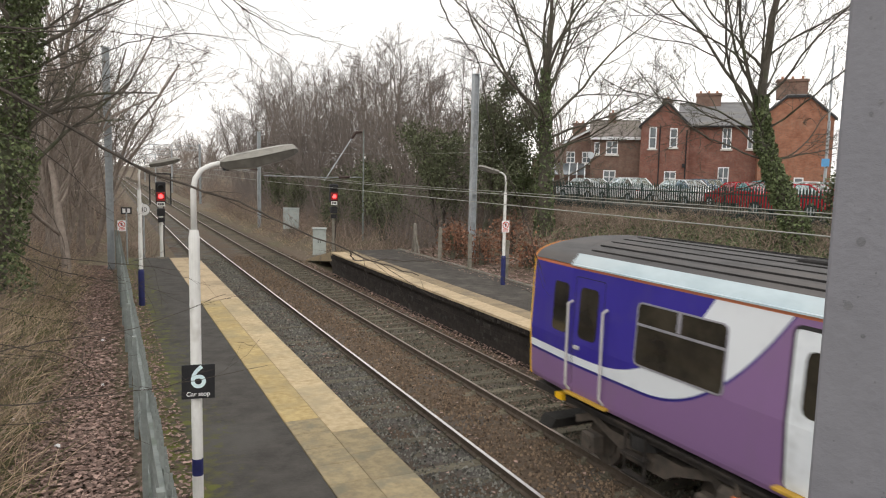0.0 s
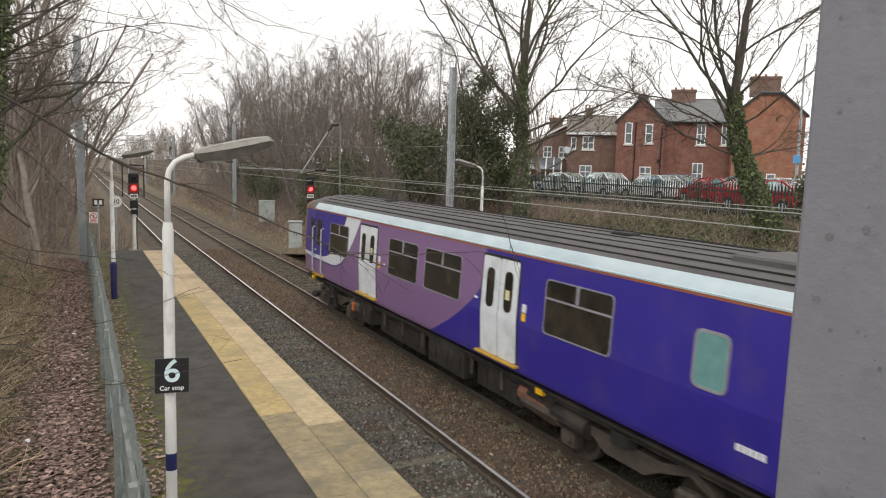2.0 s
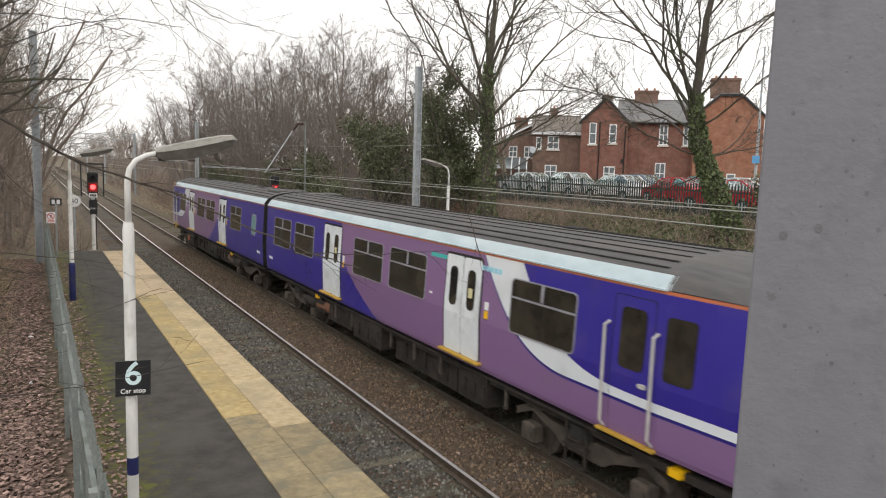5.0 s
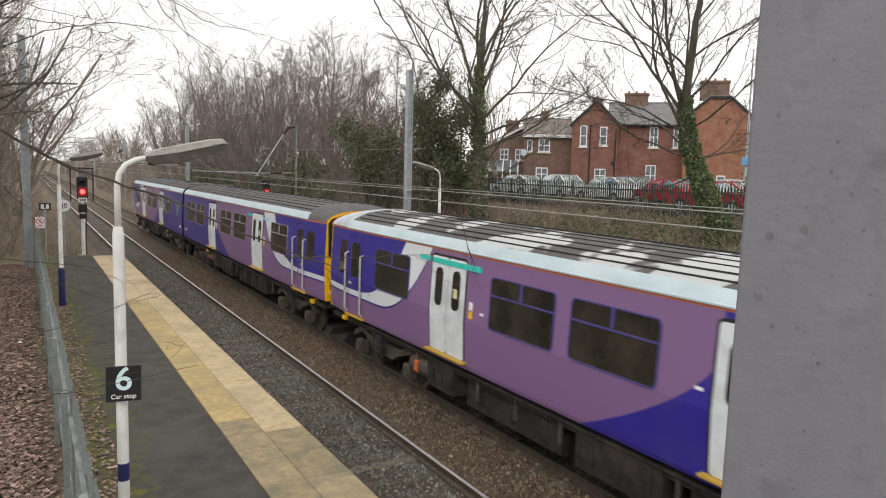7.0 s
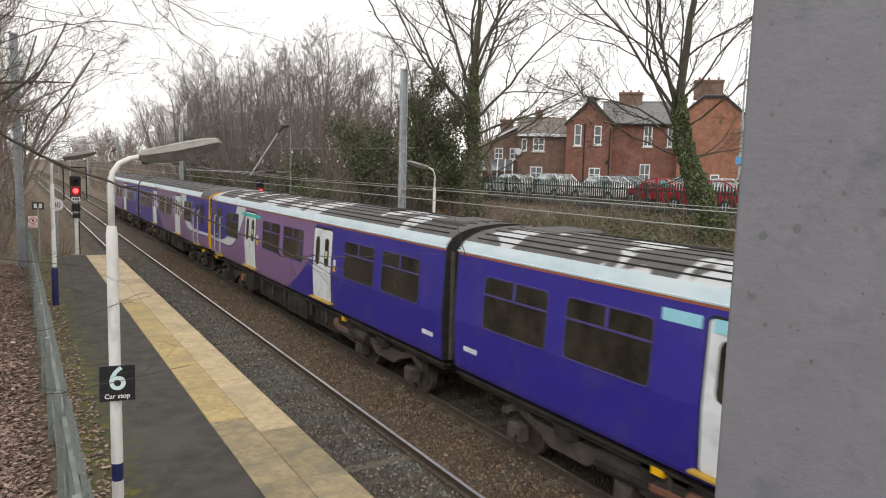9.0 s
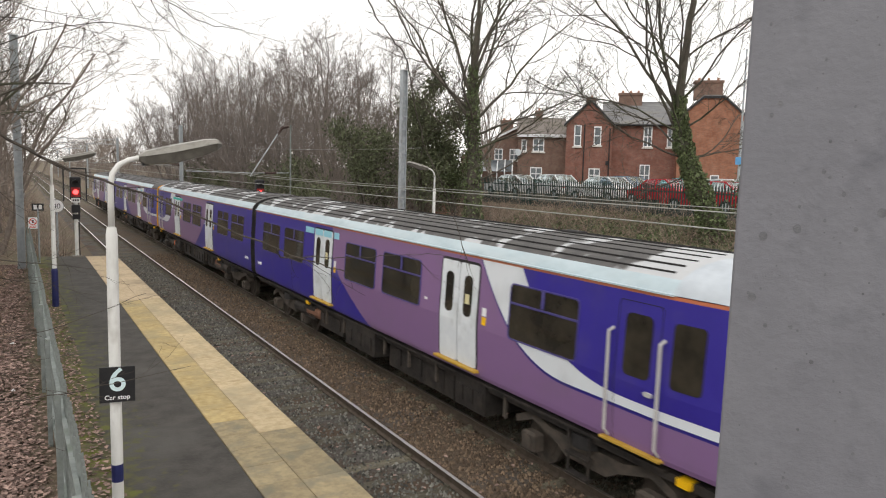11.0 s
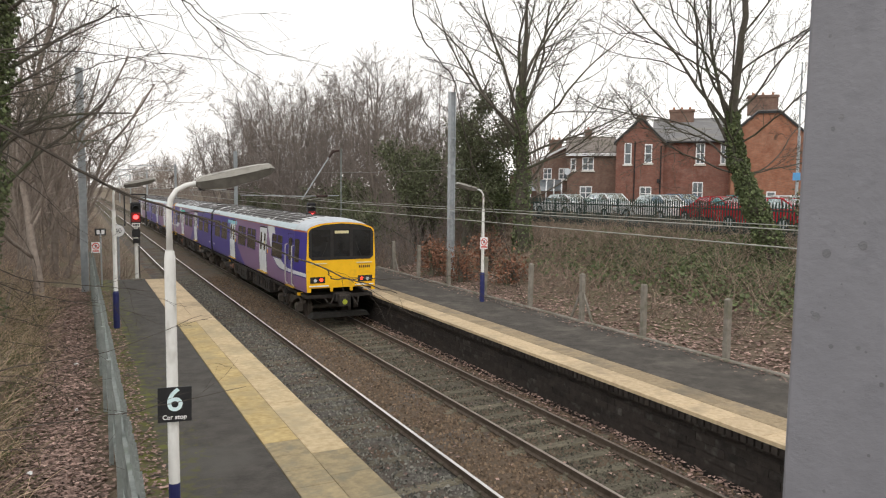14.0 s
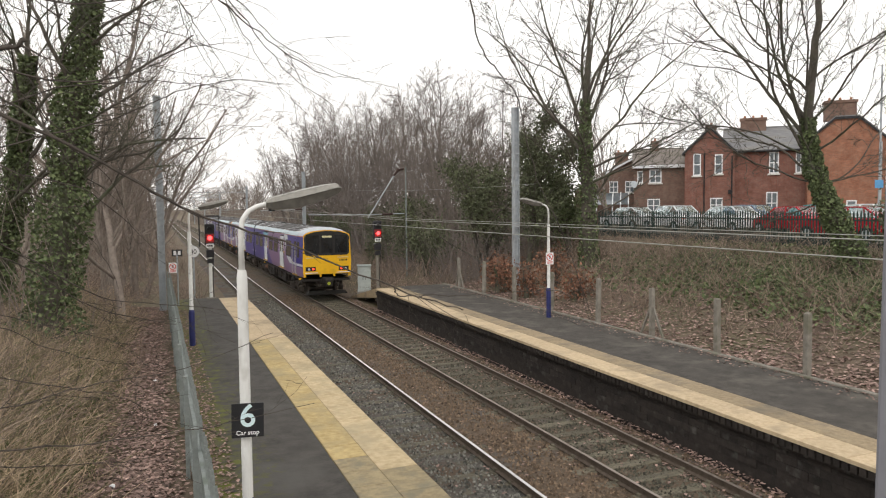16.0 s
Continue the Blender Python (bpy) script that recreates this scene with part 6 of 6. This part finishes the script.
TILE_R = mat("brown_roof_tile", (0.15, 0.13, 0.115), (0.22, 0.19, 0.17), 3, 0.85, 0.3, c=(0.17, 0.15, 0.12), cscale=0.6, stretch=(0.6, 1, 4))
UPVC = mat("white_window_frame", (0.70, 0.71, 0.72), (0.78, 0.79, 0.80), 5, 0.4, 0)
# reflected sky is painted into the panes as a paler base colour
PANE = mat("sky_toned_house_glass", (0.08, 0.10, 0.115), (0.17, 0.19, 0.20), 1.2, 0.1, 0, spec=0.8)
SILL = mat("pale_stone_sill", (0.55, 0.53, 0.48), (0.62, 0.6, 0.56), 5, 0.8, 0.1)
POT = mat("clay_pot", (0.28, 0.13, 0.08), (0.34, 0.17, 0.1), 5, 0.8, 0.1)


def house_window(parent, u0, u1, z0, z1, v, name="window"):
    w = part(name, Mesh().box(u0 + 0.05, u1 - 0.05, v - 0.01, v + 0.03, z0 + 0.05, z1 - 0.05), PANE, parent)
    fr = Mesh()
    for a, b, c, d in ((u0, u1, z0, z0 + 0.09), (u0, u1, z1 - 0.09, z1), (u0, u0 + 0.08, z0 + 0.09, z1 - 0.09), (u1 - 0.08, u1, z0 + 0.09, z1 - 0.09)):
        fr.box(a, b, v - 0.04, v + 0.03, c, d)
    fr.box(u0 + 0.08, u1 - 0.08, v - 0.03, v + 0.02, (z0 + z1) / 2 - 0.035, (z0 + z1) / 2 + 0.035)
    if u1 - u0 > 0.65:
        fr.box((u0 + u1) / 2 - 0.035, (u0 + u1) / 2 + 0.035, v - 0.03, v + 0.02, z0 + 0.09, z1 - 0.09)
    part("window_frame", fr, UPVC, w)
    part("sill", Mesh().box(u0 - 0.1, u1 + 0.1, v - 0.12, v + 0.02, z0 - 0.12, z0 - 0.005, 0.01), SILL, w)


def chimney(parent, u0, u1, v0, v1, z0, z1, brick, pots=2):
    c = part("chimney", Mesh().box(u0, u1, v0, v1, z0, z1 - 0.2), brick, parent)
    part("chimney_cap", Mesh().box(u0 - 0.07, u1 + 0.07, v0 - 0.07, v1 + 0.07, z1 - 0.2, z1, 0.04), brick, c)
    for k in range(pots):
        u = u0 + (u1 - u0) * (k + 0.5) / pots
        part("chimney_pot", Mesh().tube([(u, (v0 + v1) / 2, z1), (u, (v0 + v1) / 2, z1 + 0.22)], [0.10, 0.08], 8), POT, c)


def gable_roof(parent, pts, v0, v1, over, material, name="roof"):
    """A pitched slab over the polyline of eave, ridge, eave, carried in depth."""
    t = 0.14
    for (a, za), (b, zb) in zip(pts, pts[1:]):
        part(name, Mesh().prism([(a, za), (b, zb), (b, zb + t), (a, za + t)], v0 - over, v1 + over), material, parent)
    for (a, za), (b, zb) in zip(pts, pts[1:]):
        part("bargeboard", Mesh().prism([(a, za - 0.12), (b, zb - 0.12), (b, zb + 0.05), (a, za + 0.05)], v0 - over - 0.04, v0 - over - 0.004), BLACK if material is SLATE else UPVC, parent)


def long_roof(parent, u0, u1, v0, v1, z0, z1, material):
    """A roof whose ridge runs along the front."""
    vm = (v0 + v1) / 2
    t = 0.14
    part("roof", Mesh().prism([(v0 - 0.3, z0 - 0.1), (vm, z1), (vm, z1 + t), (v0 - 0.3, z0 + t - 0.1)], u0, u1, "x"), material, parent)
    part("roof", Mesh().prism([(vm, z1), (v1 + 0.3, z0 - 0.1), (v1 + 0.3, z0 + t - 0.1), (vm, z1 + t)], u0, u1, "x"), material, parent)
    part("ridge", Mesh().box(u0, u1, vm - 0.12, vm + 0.12, z1 + 0.06, z1 + 0.2, 0.05), material, parent)
    part("gutter", Mesh().tube([(u0, v0 - 0.32, z0 - 0.08), (u1, v0 - 0.32, z0 - 0.08)], 0.07, 6), BLACK if material is SLATE else UPVC, parent)


HM = Matrix.Translation((0.695 * 60, 0.719 * 60, 3.3)) @ Matrix.Rotation(math.atan2(-0.695, 0.719), 4, "Z")


def at_house(u, v=0.0, turn=0.0):
    return HM @ pose(u, v, 0, 0, 0, turn)


def brick_house():
    h = thing("brick_house", "red brick house with slate roof and gabled wing", "house", at_house(0))
    w = [(-4.2, 0), (-0.55, 0), (-0.55, 5.55), (-2.3, 7.35), (-4.2, 5.55)]
    part("wall", Mesh().prism(w, 0, 7.5), BRICK_R, h)
    gable_roof(h, [(-4.4, 5.42), (-2.33, 7.4), (-0.35, 5.42)], 0, 7.5, 0.12, SLATE)
    part("wall", Mesh().box(-0.55, 5.2, 0.9, 7.4, 0, 5.55), BRICK_R, h)
    long_roof(h, -1.5, 5.3, 0.9, 7.4, 5.6, 7.5, SLATE)
    chimney(h, -0.2, 1.7, 3.6, 4.5, 7.0, 8.4, BRICK_B, 3)
    chimney(h, -2.65, -1.95, 0.05, 0.65, 7.0, 7.6, BRICK_B, 1)
    for u0, u1, z0, z1, v in ((-3.57, -3.0, 3.75, 5.45, 0), (-2.0, -1.42, 3.85, 5.35, 0), (-2.3, -1.4, 0.9, 2.0, 0), (1.87, 2.55, 3.8, 5.45, 0.9), (1.7, 2.5, 0.7, 2.4, 0.9), (3.7, 4.4, 3.8, 5.4, 0.9)):
        house_window(h, u0, u1, z0, z1, v)
    for u, v in ((-2.75, -0.06), (-0.75, -0.06)):
        part("drainpipe", Mesh().tube([(u, v, 0), (u, v, 5.5 if u < -1 else 5.2)], 0.05, 6), BLACK, h)
    part("vent_flue", Mesh().box(-1.0, -0.8, -0.12, 0, 2.3, 2.6), BLACK, h)


def gable_house():
    h = thing("brick_house", "tall orange brick house with a broad chimney", "house", at_house(6.7, -1.0) @ pose(0, 0, -0.6))
    part("wall", Mesh().prism([(-2.3, 0), (2.6, 0), (2.6, 6.6), (0.9, 8.15), (-0.6, 8.15), (-2.3, 6.6)], 0, 8), BRICK_O, h)
    gable_roof(h, [(-2.5, 6.5), (-0.6, 8.2), (0.9, 8.2), (2.8, 6.5)], 0, 8, 0.1, SLATE)
    chimney(h, -1.3, 0.75, 0.1, 0.9, 8.0, 9.45, BRICK_B, 3)
    house_window(h, 0.2, 0.85, 0.7, 2.3, 0)
    part("drainpipe", Mesh().tube([(2.3, -0.07, 0), (2.3, -0.07, 6.4)], 0.06, 6), GALV, h)


def brown_house():
    h = thing("terraced_house", "brown brick house with tiled roof and white fascias", "house", at_house(-6.3, 1.5, 8))
    part("wall", Mesh().box(-1.95, 2.05, 0, 8, 0, 4.75), BRICK_B, h)
    long_roof(h, -2.1, 2.2, 0, 8, 4.75, 6.2, TILE_R)
    part("fascia", Mesh().box(-2.1, 2.2, -0.36, -0.28, 4.5, 4.72), UPVC, h)
    for u0, u1, z0, z1 in ((-0.75, 0.2, 3.3, 4.4), (-1.7, -1.25, 3.3, 4.3), (-0.9, 0.1, 0.9, 2.0)):
        house_window(h, u0, u1, z0, z1, 0)
    chimney(h, -0.5, 0.1, 3.4, 4.0, 5.8, 7.0, BRICK_B, 1)
    part("satellite_dish", Mesh().disc((-1.95, -0.35, 3.2), (0.3, -1, 0.3), 0.3, 0.04, 12), GALV, h)
    g = thing("terraced_house", "brown brick house with a white-edged gable", "house", at_house(-10.4, 4.5, 8))
    part("wall", Mesh().prism([(-3.4, 0), (2.0, 0), (2.0, 3.9), (1.8, 5.6), (-3.4, 2.9)], 0, 8), BRICK_B, g)
    gable_roof(g, [(-3.7, 2.8), (1.9, 5.7), (3.0, 5.0)], 0, 8, 0.2, TILE_R)
    for u0, u1, z0, z1 in ((-0.4, 0.35, 2.6, 3.6), (0.95, 1.75, 2.6, 3.6)):
        house_window(g, u0, u1, z0, z1, 0)
    chimney(g, 0.0, 1.2, 4.0, 4.8, 5.0, 6.4, BRICK_B, 2)
    c = thing("conservatory", "white framed lean-to conservatory beside the house", "conservatory", at_house(-10.2, 0.5, 8))
    part("base_wall", Mesh().box(-1.6, 1.6, 0, 2.5, 0, 0.8), BRICK_B, c)
    for k in range(6):
        u = -1.6 + k * 0.64
        part("glazing_bar", Mesh().tube([(u, 0, 0.8), (u, 0, 1.6), (u, 2.5, 2.6)], 0.06, 4), UPVC, c)
    part("roof_glass", Mesh().prism([(0, 1.55), (2.5, 2.52), (2.5, 2.56), (0, 1.59)], -1.6, 1.6, "x"), PANE, c)


brick_house()
gable_house()
brown_house()

CAR_PARK = mat("car_park_asphalt", (0.07, 0.07, 0.068), (0.11, 0.11, 0.105), 3, 0.9, 0.3)
cpm = Mesh()
cpm.box(26.0, 47, 2, 52, 2.6, 3.2)
solid("car_park", cpm, CAR_PARK, "asphalt car park at the top of the bank", "car park", kind="structure")


CAR_GLASS = mat("car_window_glass", (0.80, 0.90, 0.90), (0.86, 0.94, 0.94), 2, 0.02, 0)
CAR_GLASS.node_tree.nodes["Principled BSDF"].inputs["Transmission Weight"].default_value = 0.9
CAR_GLASS.node_tree.nodes["Principled BSDF"].inputs["IOR"].default_value = 1.12


def parked_car(m, paint, label, tall=0.0):
    c = thing("parked_car", label, "car", m, "parked cars")
    lower = [(-2.05, 0.32), (2.0, 0.30), (2.08, 0.55), (2.0, 0.78), (1.1, 0.93 + tall * 0.1), (-1.75, 0.98), (-2.05, 0.88), (-2.1, 0.55)]
    body = Mesh()
    n = len(lower)
    for_w = [-0.84, -0.80, 0.80, 0.84]
    sc = [0.96, 1.0, 1.0, 0.96]
    v = [(a * s, w, 0.55 + (b - 0.55) * s) for w, s in zip(for_w, sc) for a, b in lower]
    body.add(v, [(j * n + i, j * n + (i + 1) % n, (j + 1) * n + (i + 1) % n, (j + 1) * n + i) for j in range(3) for i in range(n)] + [tuple(range(n)), tuple(range(3 * n, 4 * n))])
    part("body", body, paint, c)
    top = 1.46 + tall
    roof = [(0.95, 0.92), (0.3, top - 0.06), (-0.2, top), (-1.1, top - 0.02), (-1.85, 0.96)]
    cabin = Mesh()
    v = [(a, w * (1 - 0.16 * (b - 0.92) / (top - 0.92)), b) for w in (-0.80, 0.80) for a, b in roof]
    cabin.add(v, [(0, 1, 6, 5), (1, 2, 7, 6), (2, 3, 8, 7), (3, 4, 9, 8), (0, 4, 3, 2, 1), (5, 6, 7, 8, 9)])
    part("cabin_glass", cabin, CAR_GLASS, c)
    rf = Mesh()
    v = [(a, w * 0.845, b + 0.012) for w in (-0.8, 0.8) for a, b in roof[1:4]]
    rf.add(v, [(0, 1, 4, 3), (1, 2, 5, 4)])
    rf.add([(q[0], q[1], q[2] - 0.05) for q in v], [(0, 3, 4, 1), (1, 4, 5, 2)])
    for i, j in ((0, 1), (1, 2), (3, 4), (4, 5)):
        rf.add([v[i], v[j], (v[j][0], v[j][1], v[j][2] - 0.05), (v[i][0], v[i][1], v[i][2] - 0.05)], [(0, 1, 2, 3)])
    part("roof", rf, paint, c)
    for s in (-1, 1):
        for a, b in ((roof[0], roof[1]), ((-0.45, 0.95), (-0.45, top - 0.04)), (roof[4], roof[3])):
            part("pillar", Mesh().tube([(a[0], s * 0.805, a[1]), (b[0], s * 0.68, b[1])], 0.04, 4), paint, c)
        for x in (-1.3, 1.3):
            w = part("wheel", Mesh().disc((x, s * 0.76, 0.31), (0, 1, 0), 0.31, 0.2, 16), RUBBER, c)
            part("wheel_trim", Mesh().disc((x, s * 0.865, 0.31), (0, 1, 0), 0.19, 0.02, 10), GALV, w)
        part("head_light", Mesh().box(1.9, 2.03, *sorted((s * 0.5, s * 0.78)), 0.6, 0.74), LAMP_W, c)
        part("tail_light", Mesh().box(-2.07, -1.95, *sorted((s * 0.6, s * 0.8)), 0.62, 0.85), RED_P, c)
        part("mirror", Mesh().box(0.6, 0.78, *sorted((s * 0.84, s * 1.0)), 0.9, 1.03), paint, c)
    part("bumper", Mesh().box(1.95, 2.14, -0.75, 0.75, 0.32, 0.5, 0.03), paint, c)
    return c


def paint(name, c):
    return mat(name, c, tuple(q * 0.93 for q in c), 2, 0.25, 0)


SILVER, RED_C, WHITE_C, BLUE_C, TEAL_C = (paint("silver_car_paint", (0.55, 0.57, 0.60)), paint("red_car_paint", (0.42, 0.02, 0.03)),
    paint("white_car_paint", (0.78, 0.79, 0.80)), paint("blue_grey_car_paint", (0.16, 0.22, 0.30)), paint("teal_car_paint", (0.10, 0.28, 0.30)))
for x, y, turn, col, lab, tall in ((28.0, 22.9, 100, RED_C, "red hatchback parked behind the railings", 0.0), (30.6, 19.9, 95, WHITE_C, "white saloon parked behind the railings", 0.0),
        (31.4, 24.9, 92, WHITE_C, "white car parked in the car park", 0.1), (31.5, 29.2, 88, RED_C, "red car parked among silver cars", 0.0),
        (30.6, 33.0, 95, WHITE_C, "white estate car parked behind the railings", 0.05), (30.5, 37.6, 90, WHITE_C, "white car parked behind bare shrubs", 0.1),
        (30.6, 42.2, 97, WHITE_C, "white hatchback parked behind the railings", 0.0), (34.5, 35.3, 90, BLUE_C, "blue-grey car parked in the second row", 0.1),
        (35.0, 30.5, 92, TEAL_C, "teal car parked in the second row", 0.1), (35.5, 25.5, 90, SILVER, "silver car parked in the second row", 0.05)):
    parked_car(pose(x, y, 3.2, 0, 0, turn), col, lab, tall)

RAILING = mat("dark_green_railing", (0.018, 0.04, 0.034), (0.03, 0.06, 0.05), 5, 0.6, 0.1)


def railing():
    f = thing("palisade_fence", "dark green steel palisade fence above the bank", "fence", pose(25.2, 0, 2.9))
    me = Mesh().prism([(-0.035, 0.0), (0.035, 0.0), (0.035, 1.5), (0.0, 1.62), (-0.035, 1.5)], -0.012, 0.012).data("pale")
    me.materials.append(RAILING)
    for i in range(190):
        part("pale", me, None, f, m=pose(0, 13.0 + i * 0.155, rnd.uniform(-0.01, 0.01), 0, 0, 90))
    for z in (0.35, 1.25):
        part("rail", Mesh().box(0.015, 0.055, 12.9, 42.5, z - 0.03, z + 0.03), RAILING, f)
    for i in range(11):
        part("post", Mesh().box(0.05, 0.12, 13 + i * 2.8, 13.08 + i * 2.8, -0.4, 1.6), RAILING, f)


railing()


def street_lamp():
    s = thing("street_lamp", "tall grey steel column beside the houses", "street lamp", pose(0.795 * 52, 0.607 * 52, 3.2))
    part("column", Mesh().tube([(0, 0, 0), (0, 0, 1.5), (0, 0, 10)], [0.11, 0.08, 0.05], 8), GALV, s)
    part("sign_plate", Mesh().box(-0.25, 0.2, -0.1, -0.06, 2.5, 3.0), mat_once("blue_notice", (0.10, 0.30, 0.55)), s, m=pose(0, 0, 0, 0, 0, -50))


street_lamp()

# ---------------- pieces: slabs, bricks, sleepers ----------------
slab_rows(near_plat, [(EDGE_N - 0.60, EDGE_N, 0.92, 0.0, SLAB_P, "coping_slab"), (EDGE_N - 1.155, EDGE_N - 0.6005, 0.62, 0.3, SLAB_Y, "paving_slab")], 2.0, PLAT_END_N, 0.918, lambda y, m: SLAB_N if y < 9.9 else (SLAB_C if y > 21 else m))
slab_rows(far_plat, [(EDGE_F, EDGE_F + 0.64, 0.92, 0.4, SLAB_C, "coping_slab"), (EDGE_F + 0.645, EDGE_F + 1.235, 0.62, 0.1, SLAB_G, "paving_slab")], 2.0, PLAT_END_F, 0.918, lambda y, m: m)
me = Mesh().box(EDGE_F + 0.03, EDGE_F + 0.3, 0.012, 0.125, 0.70, 0.845).data("corbel_brick")
me.materials.append(BRICK_D)
for i in range(200):
    part("corbel_brick", me, None, far_plat, m=pose(0, 3.0 + i * 0.153, 0))
for z, out in ((0.05, 0.215), (0.205, 0.2), (0.36, 0.2), (0.515, 0.2)):
    me = Mesh().box(EDGE_F + out - 0.01, EDGE_F + 0.3, 0.004, 0.446, z, z + 0.149).data("wall_block")
    me.materials.append(BRICK_D)
    for i in range(68):
        part("wall_block", me, None, far_plat, m=pose(rnd.uniform(-0.008, 0.008), 3.6 + i * 0.45 + (0.22 if int(z * 7) % 2 else 0), 0))

for c, n_near, lift in ((TRACKS[0], 100, -0.02), (TRACKS[1], 100, -0.004)):
    track = thing("track_sleepers", "row of weathered timber sleepers in the ballast", "sleepers", pose(c, 0, 0), "sleeper rows", "structure")
    sm = Mesh().box(-1.28, 1.28, -0.125, 0.125, -0.30, -0.158, 0.012)
    for s in (-0.7525, 0.7525):
        sm.box(s - 0.17, s + 0.17, -0.085, 0.085, -0.165, -0.135, 0.012)
        sm.box(s + 0.05, s + 0.10, -0.05, 0.05, -0.14, -0.085, 0.01)
        sm.box(s - 0.10, s - 0.05, -0.05, 0.05, -0.14, -0.085, 0.01)
    me = sm.data("sleeper")
    me.materials.append(SLEEPER)
    for i in range(150):
        y = 1.0 + i * 0.70
        part("sleeper", me, None, track, m=pose(rnd.uniform(-0.03, 0.03), y + rnd.uniform(-0.03, 0.03), lift + rnd.uniform(-0.018, 0.006), 0, 0, rnd.uniform(-1.2, 1.2)))
    far_s = Mesh()
    for i in range(350):
        y = 106 + i * 0.70
        far_s.box(-1.28, 1.28, y - 0.125, y + 0.125, -0.3, -0.17)
    tagged(part("far_sleepers", far_s, SLEEPER, track), kind="stuff")


def stones(name, n, x0, x1, y0, y1, material, label, skip=None):
    """Loose ballast stones, four-sided chips of many sizes and turns."""
    rg = np.random.default_rng(5 + n)
    # denser toward the viewer
    y = y0 + (y1 - y0) * rg.random(n) ** 1.7
    x = x0 + (x1 - x0) * rg.random(n)
    r = rg.uniform(0.022, 0.052, n)
    base = np.array([[1, 0.2, -0.4], [-0.3, 1, -0.5], [-0.9, -0.4, -0.4], [0.3, -0.9, -0.5], [0.1, 0.1, 0.75], [-0.25, 0.3, 0.6]])
    faces = np.array([[0, 1, 4, 4], [1, 2, 5, 5], [1, 5, 4, 4], [2, 3, 4, 5], [3, 0, 4, 4]])
    a = rg.uniform(0, 6.28, n)
    sq = rg.uniform(0.6, 1.1, (n, 3))
    b = base[None] * r[:, None, None] * sq[:, None, :]
    ca, sa = np.cos(a)[:, None], np.sin(a)[:, None]
    px, py = b[..., 0] * ca - b[..., 1] * sa, b[..., 0] * sa + b[..., 1] * ca
    z = -0.185 + 0.05 * np.exp(-((x - 6.75) / 0.5) ** 2) + rg.uniform(-0.01, 0.02, n)
    v = np.stack([px + x[:, None], py + y[:, None], b[..., 2] + z[:, None]], -1).reshape(-1, 3)
    fs = []
    for i in range(n):
        k = i * 6
        fs += [(k, k + 1, k + 4), (k + 1, k + 2, k + 5), (k + 1, k + 5, k + 4), (k + 2, k + 3, k + 4, k + 5), (k + 3, k, k + 4)]
    me = bpy.data.meshes.new(name)
    me.from_pydata(v.tolist(), [], fs)
    me.materials.append(material)
    tagged(new(name, me), label, "ballast", kind="stuff")


stones("ballast_stones", 19000, 3.65, 5.95, 2.5, 42, STONE_G, "loose grey ballast stones of the near track")
stones("ballast_stones", 15000, 5.95, 7.7, 2.5, 42, STONE_R, "loose rust-brown ballast stones between the tracks")
stones("ballast_stones", 13000, 7.7, 9.05, 2.5, 42, STONE_D, "dull grey-olive ballast stones of the far track")
stones("ballast_stones", 6000, 9.05, 9.8, 2.5, 42, STONE_R, "rust-brown ballast stones along the wall")


# ---------------- what moves ----------------
def train_front(t):
    """How far the train has come; it slows a little on the way."""
    u = (min(t, 10.5) - 8) / 8
    ahead = 0.294 - 0.486 * u - 0.869 * u * u
    if t < 2.2:
        ahead = 0.13 + 0.027 * t
    if t > 10.5:
        ahead -= 0.12 * (1 - math.exp(10.5 - t))
    return START + SPEED * t + ahead


def motions():
    times = [0.0, 0.1, 0.2] + [0.5 * i for i in range(1, 32)] + [15.8, 15.9, 16.0]
    for i, car in enumerate(CARS):
        rows = [(t, pose(TRACKS[1], train_front(t) - LEN / 2 - PITCH * i, 0, 0, 0, FLIP[i])) for t in times]
        walk(car, rows)
    step = 2 / 30
    for w in WHEELS:
        car = w.parent
        way = -1 if FLIP[CARS.index(car)] == 0 else 1
        y, z = w.location.y, w.location.z
        walk(w, [(k * step, pose(0, y, z, way * math.degrees((train_front(k * step) - START) / 0.42), 0, 0)) for k in range(241)])


motions()
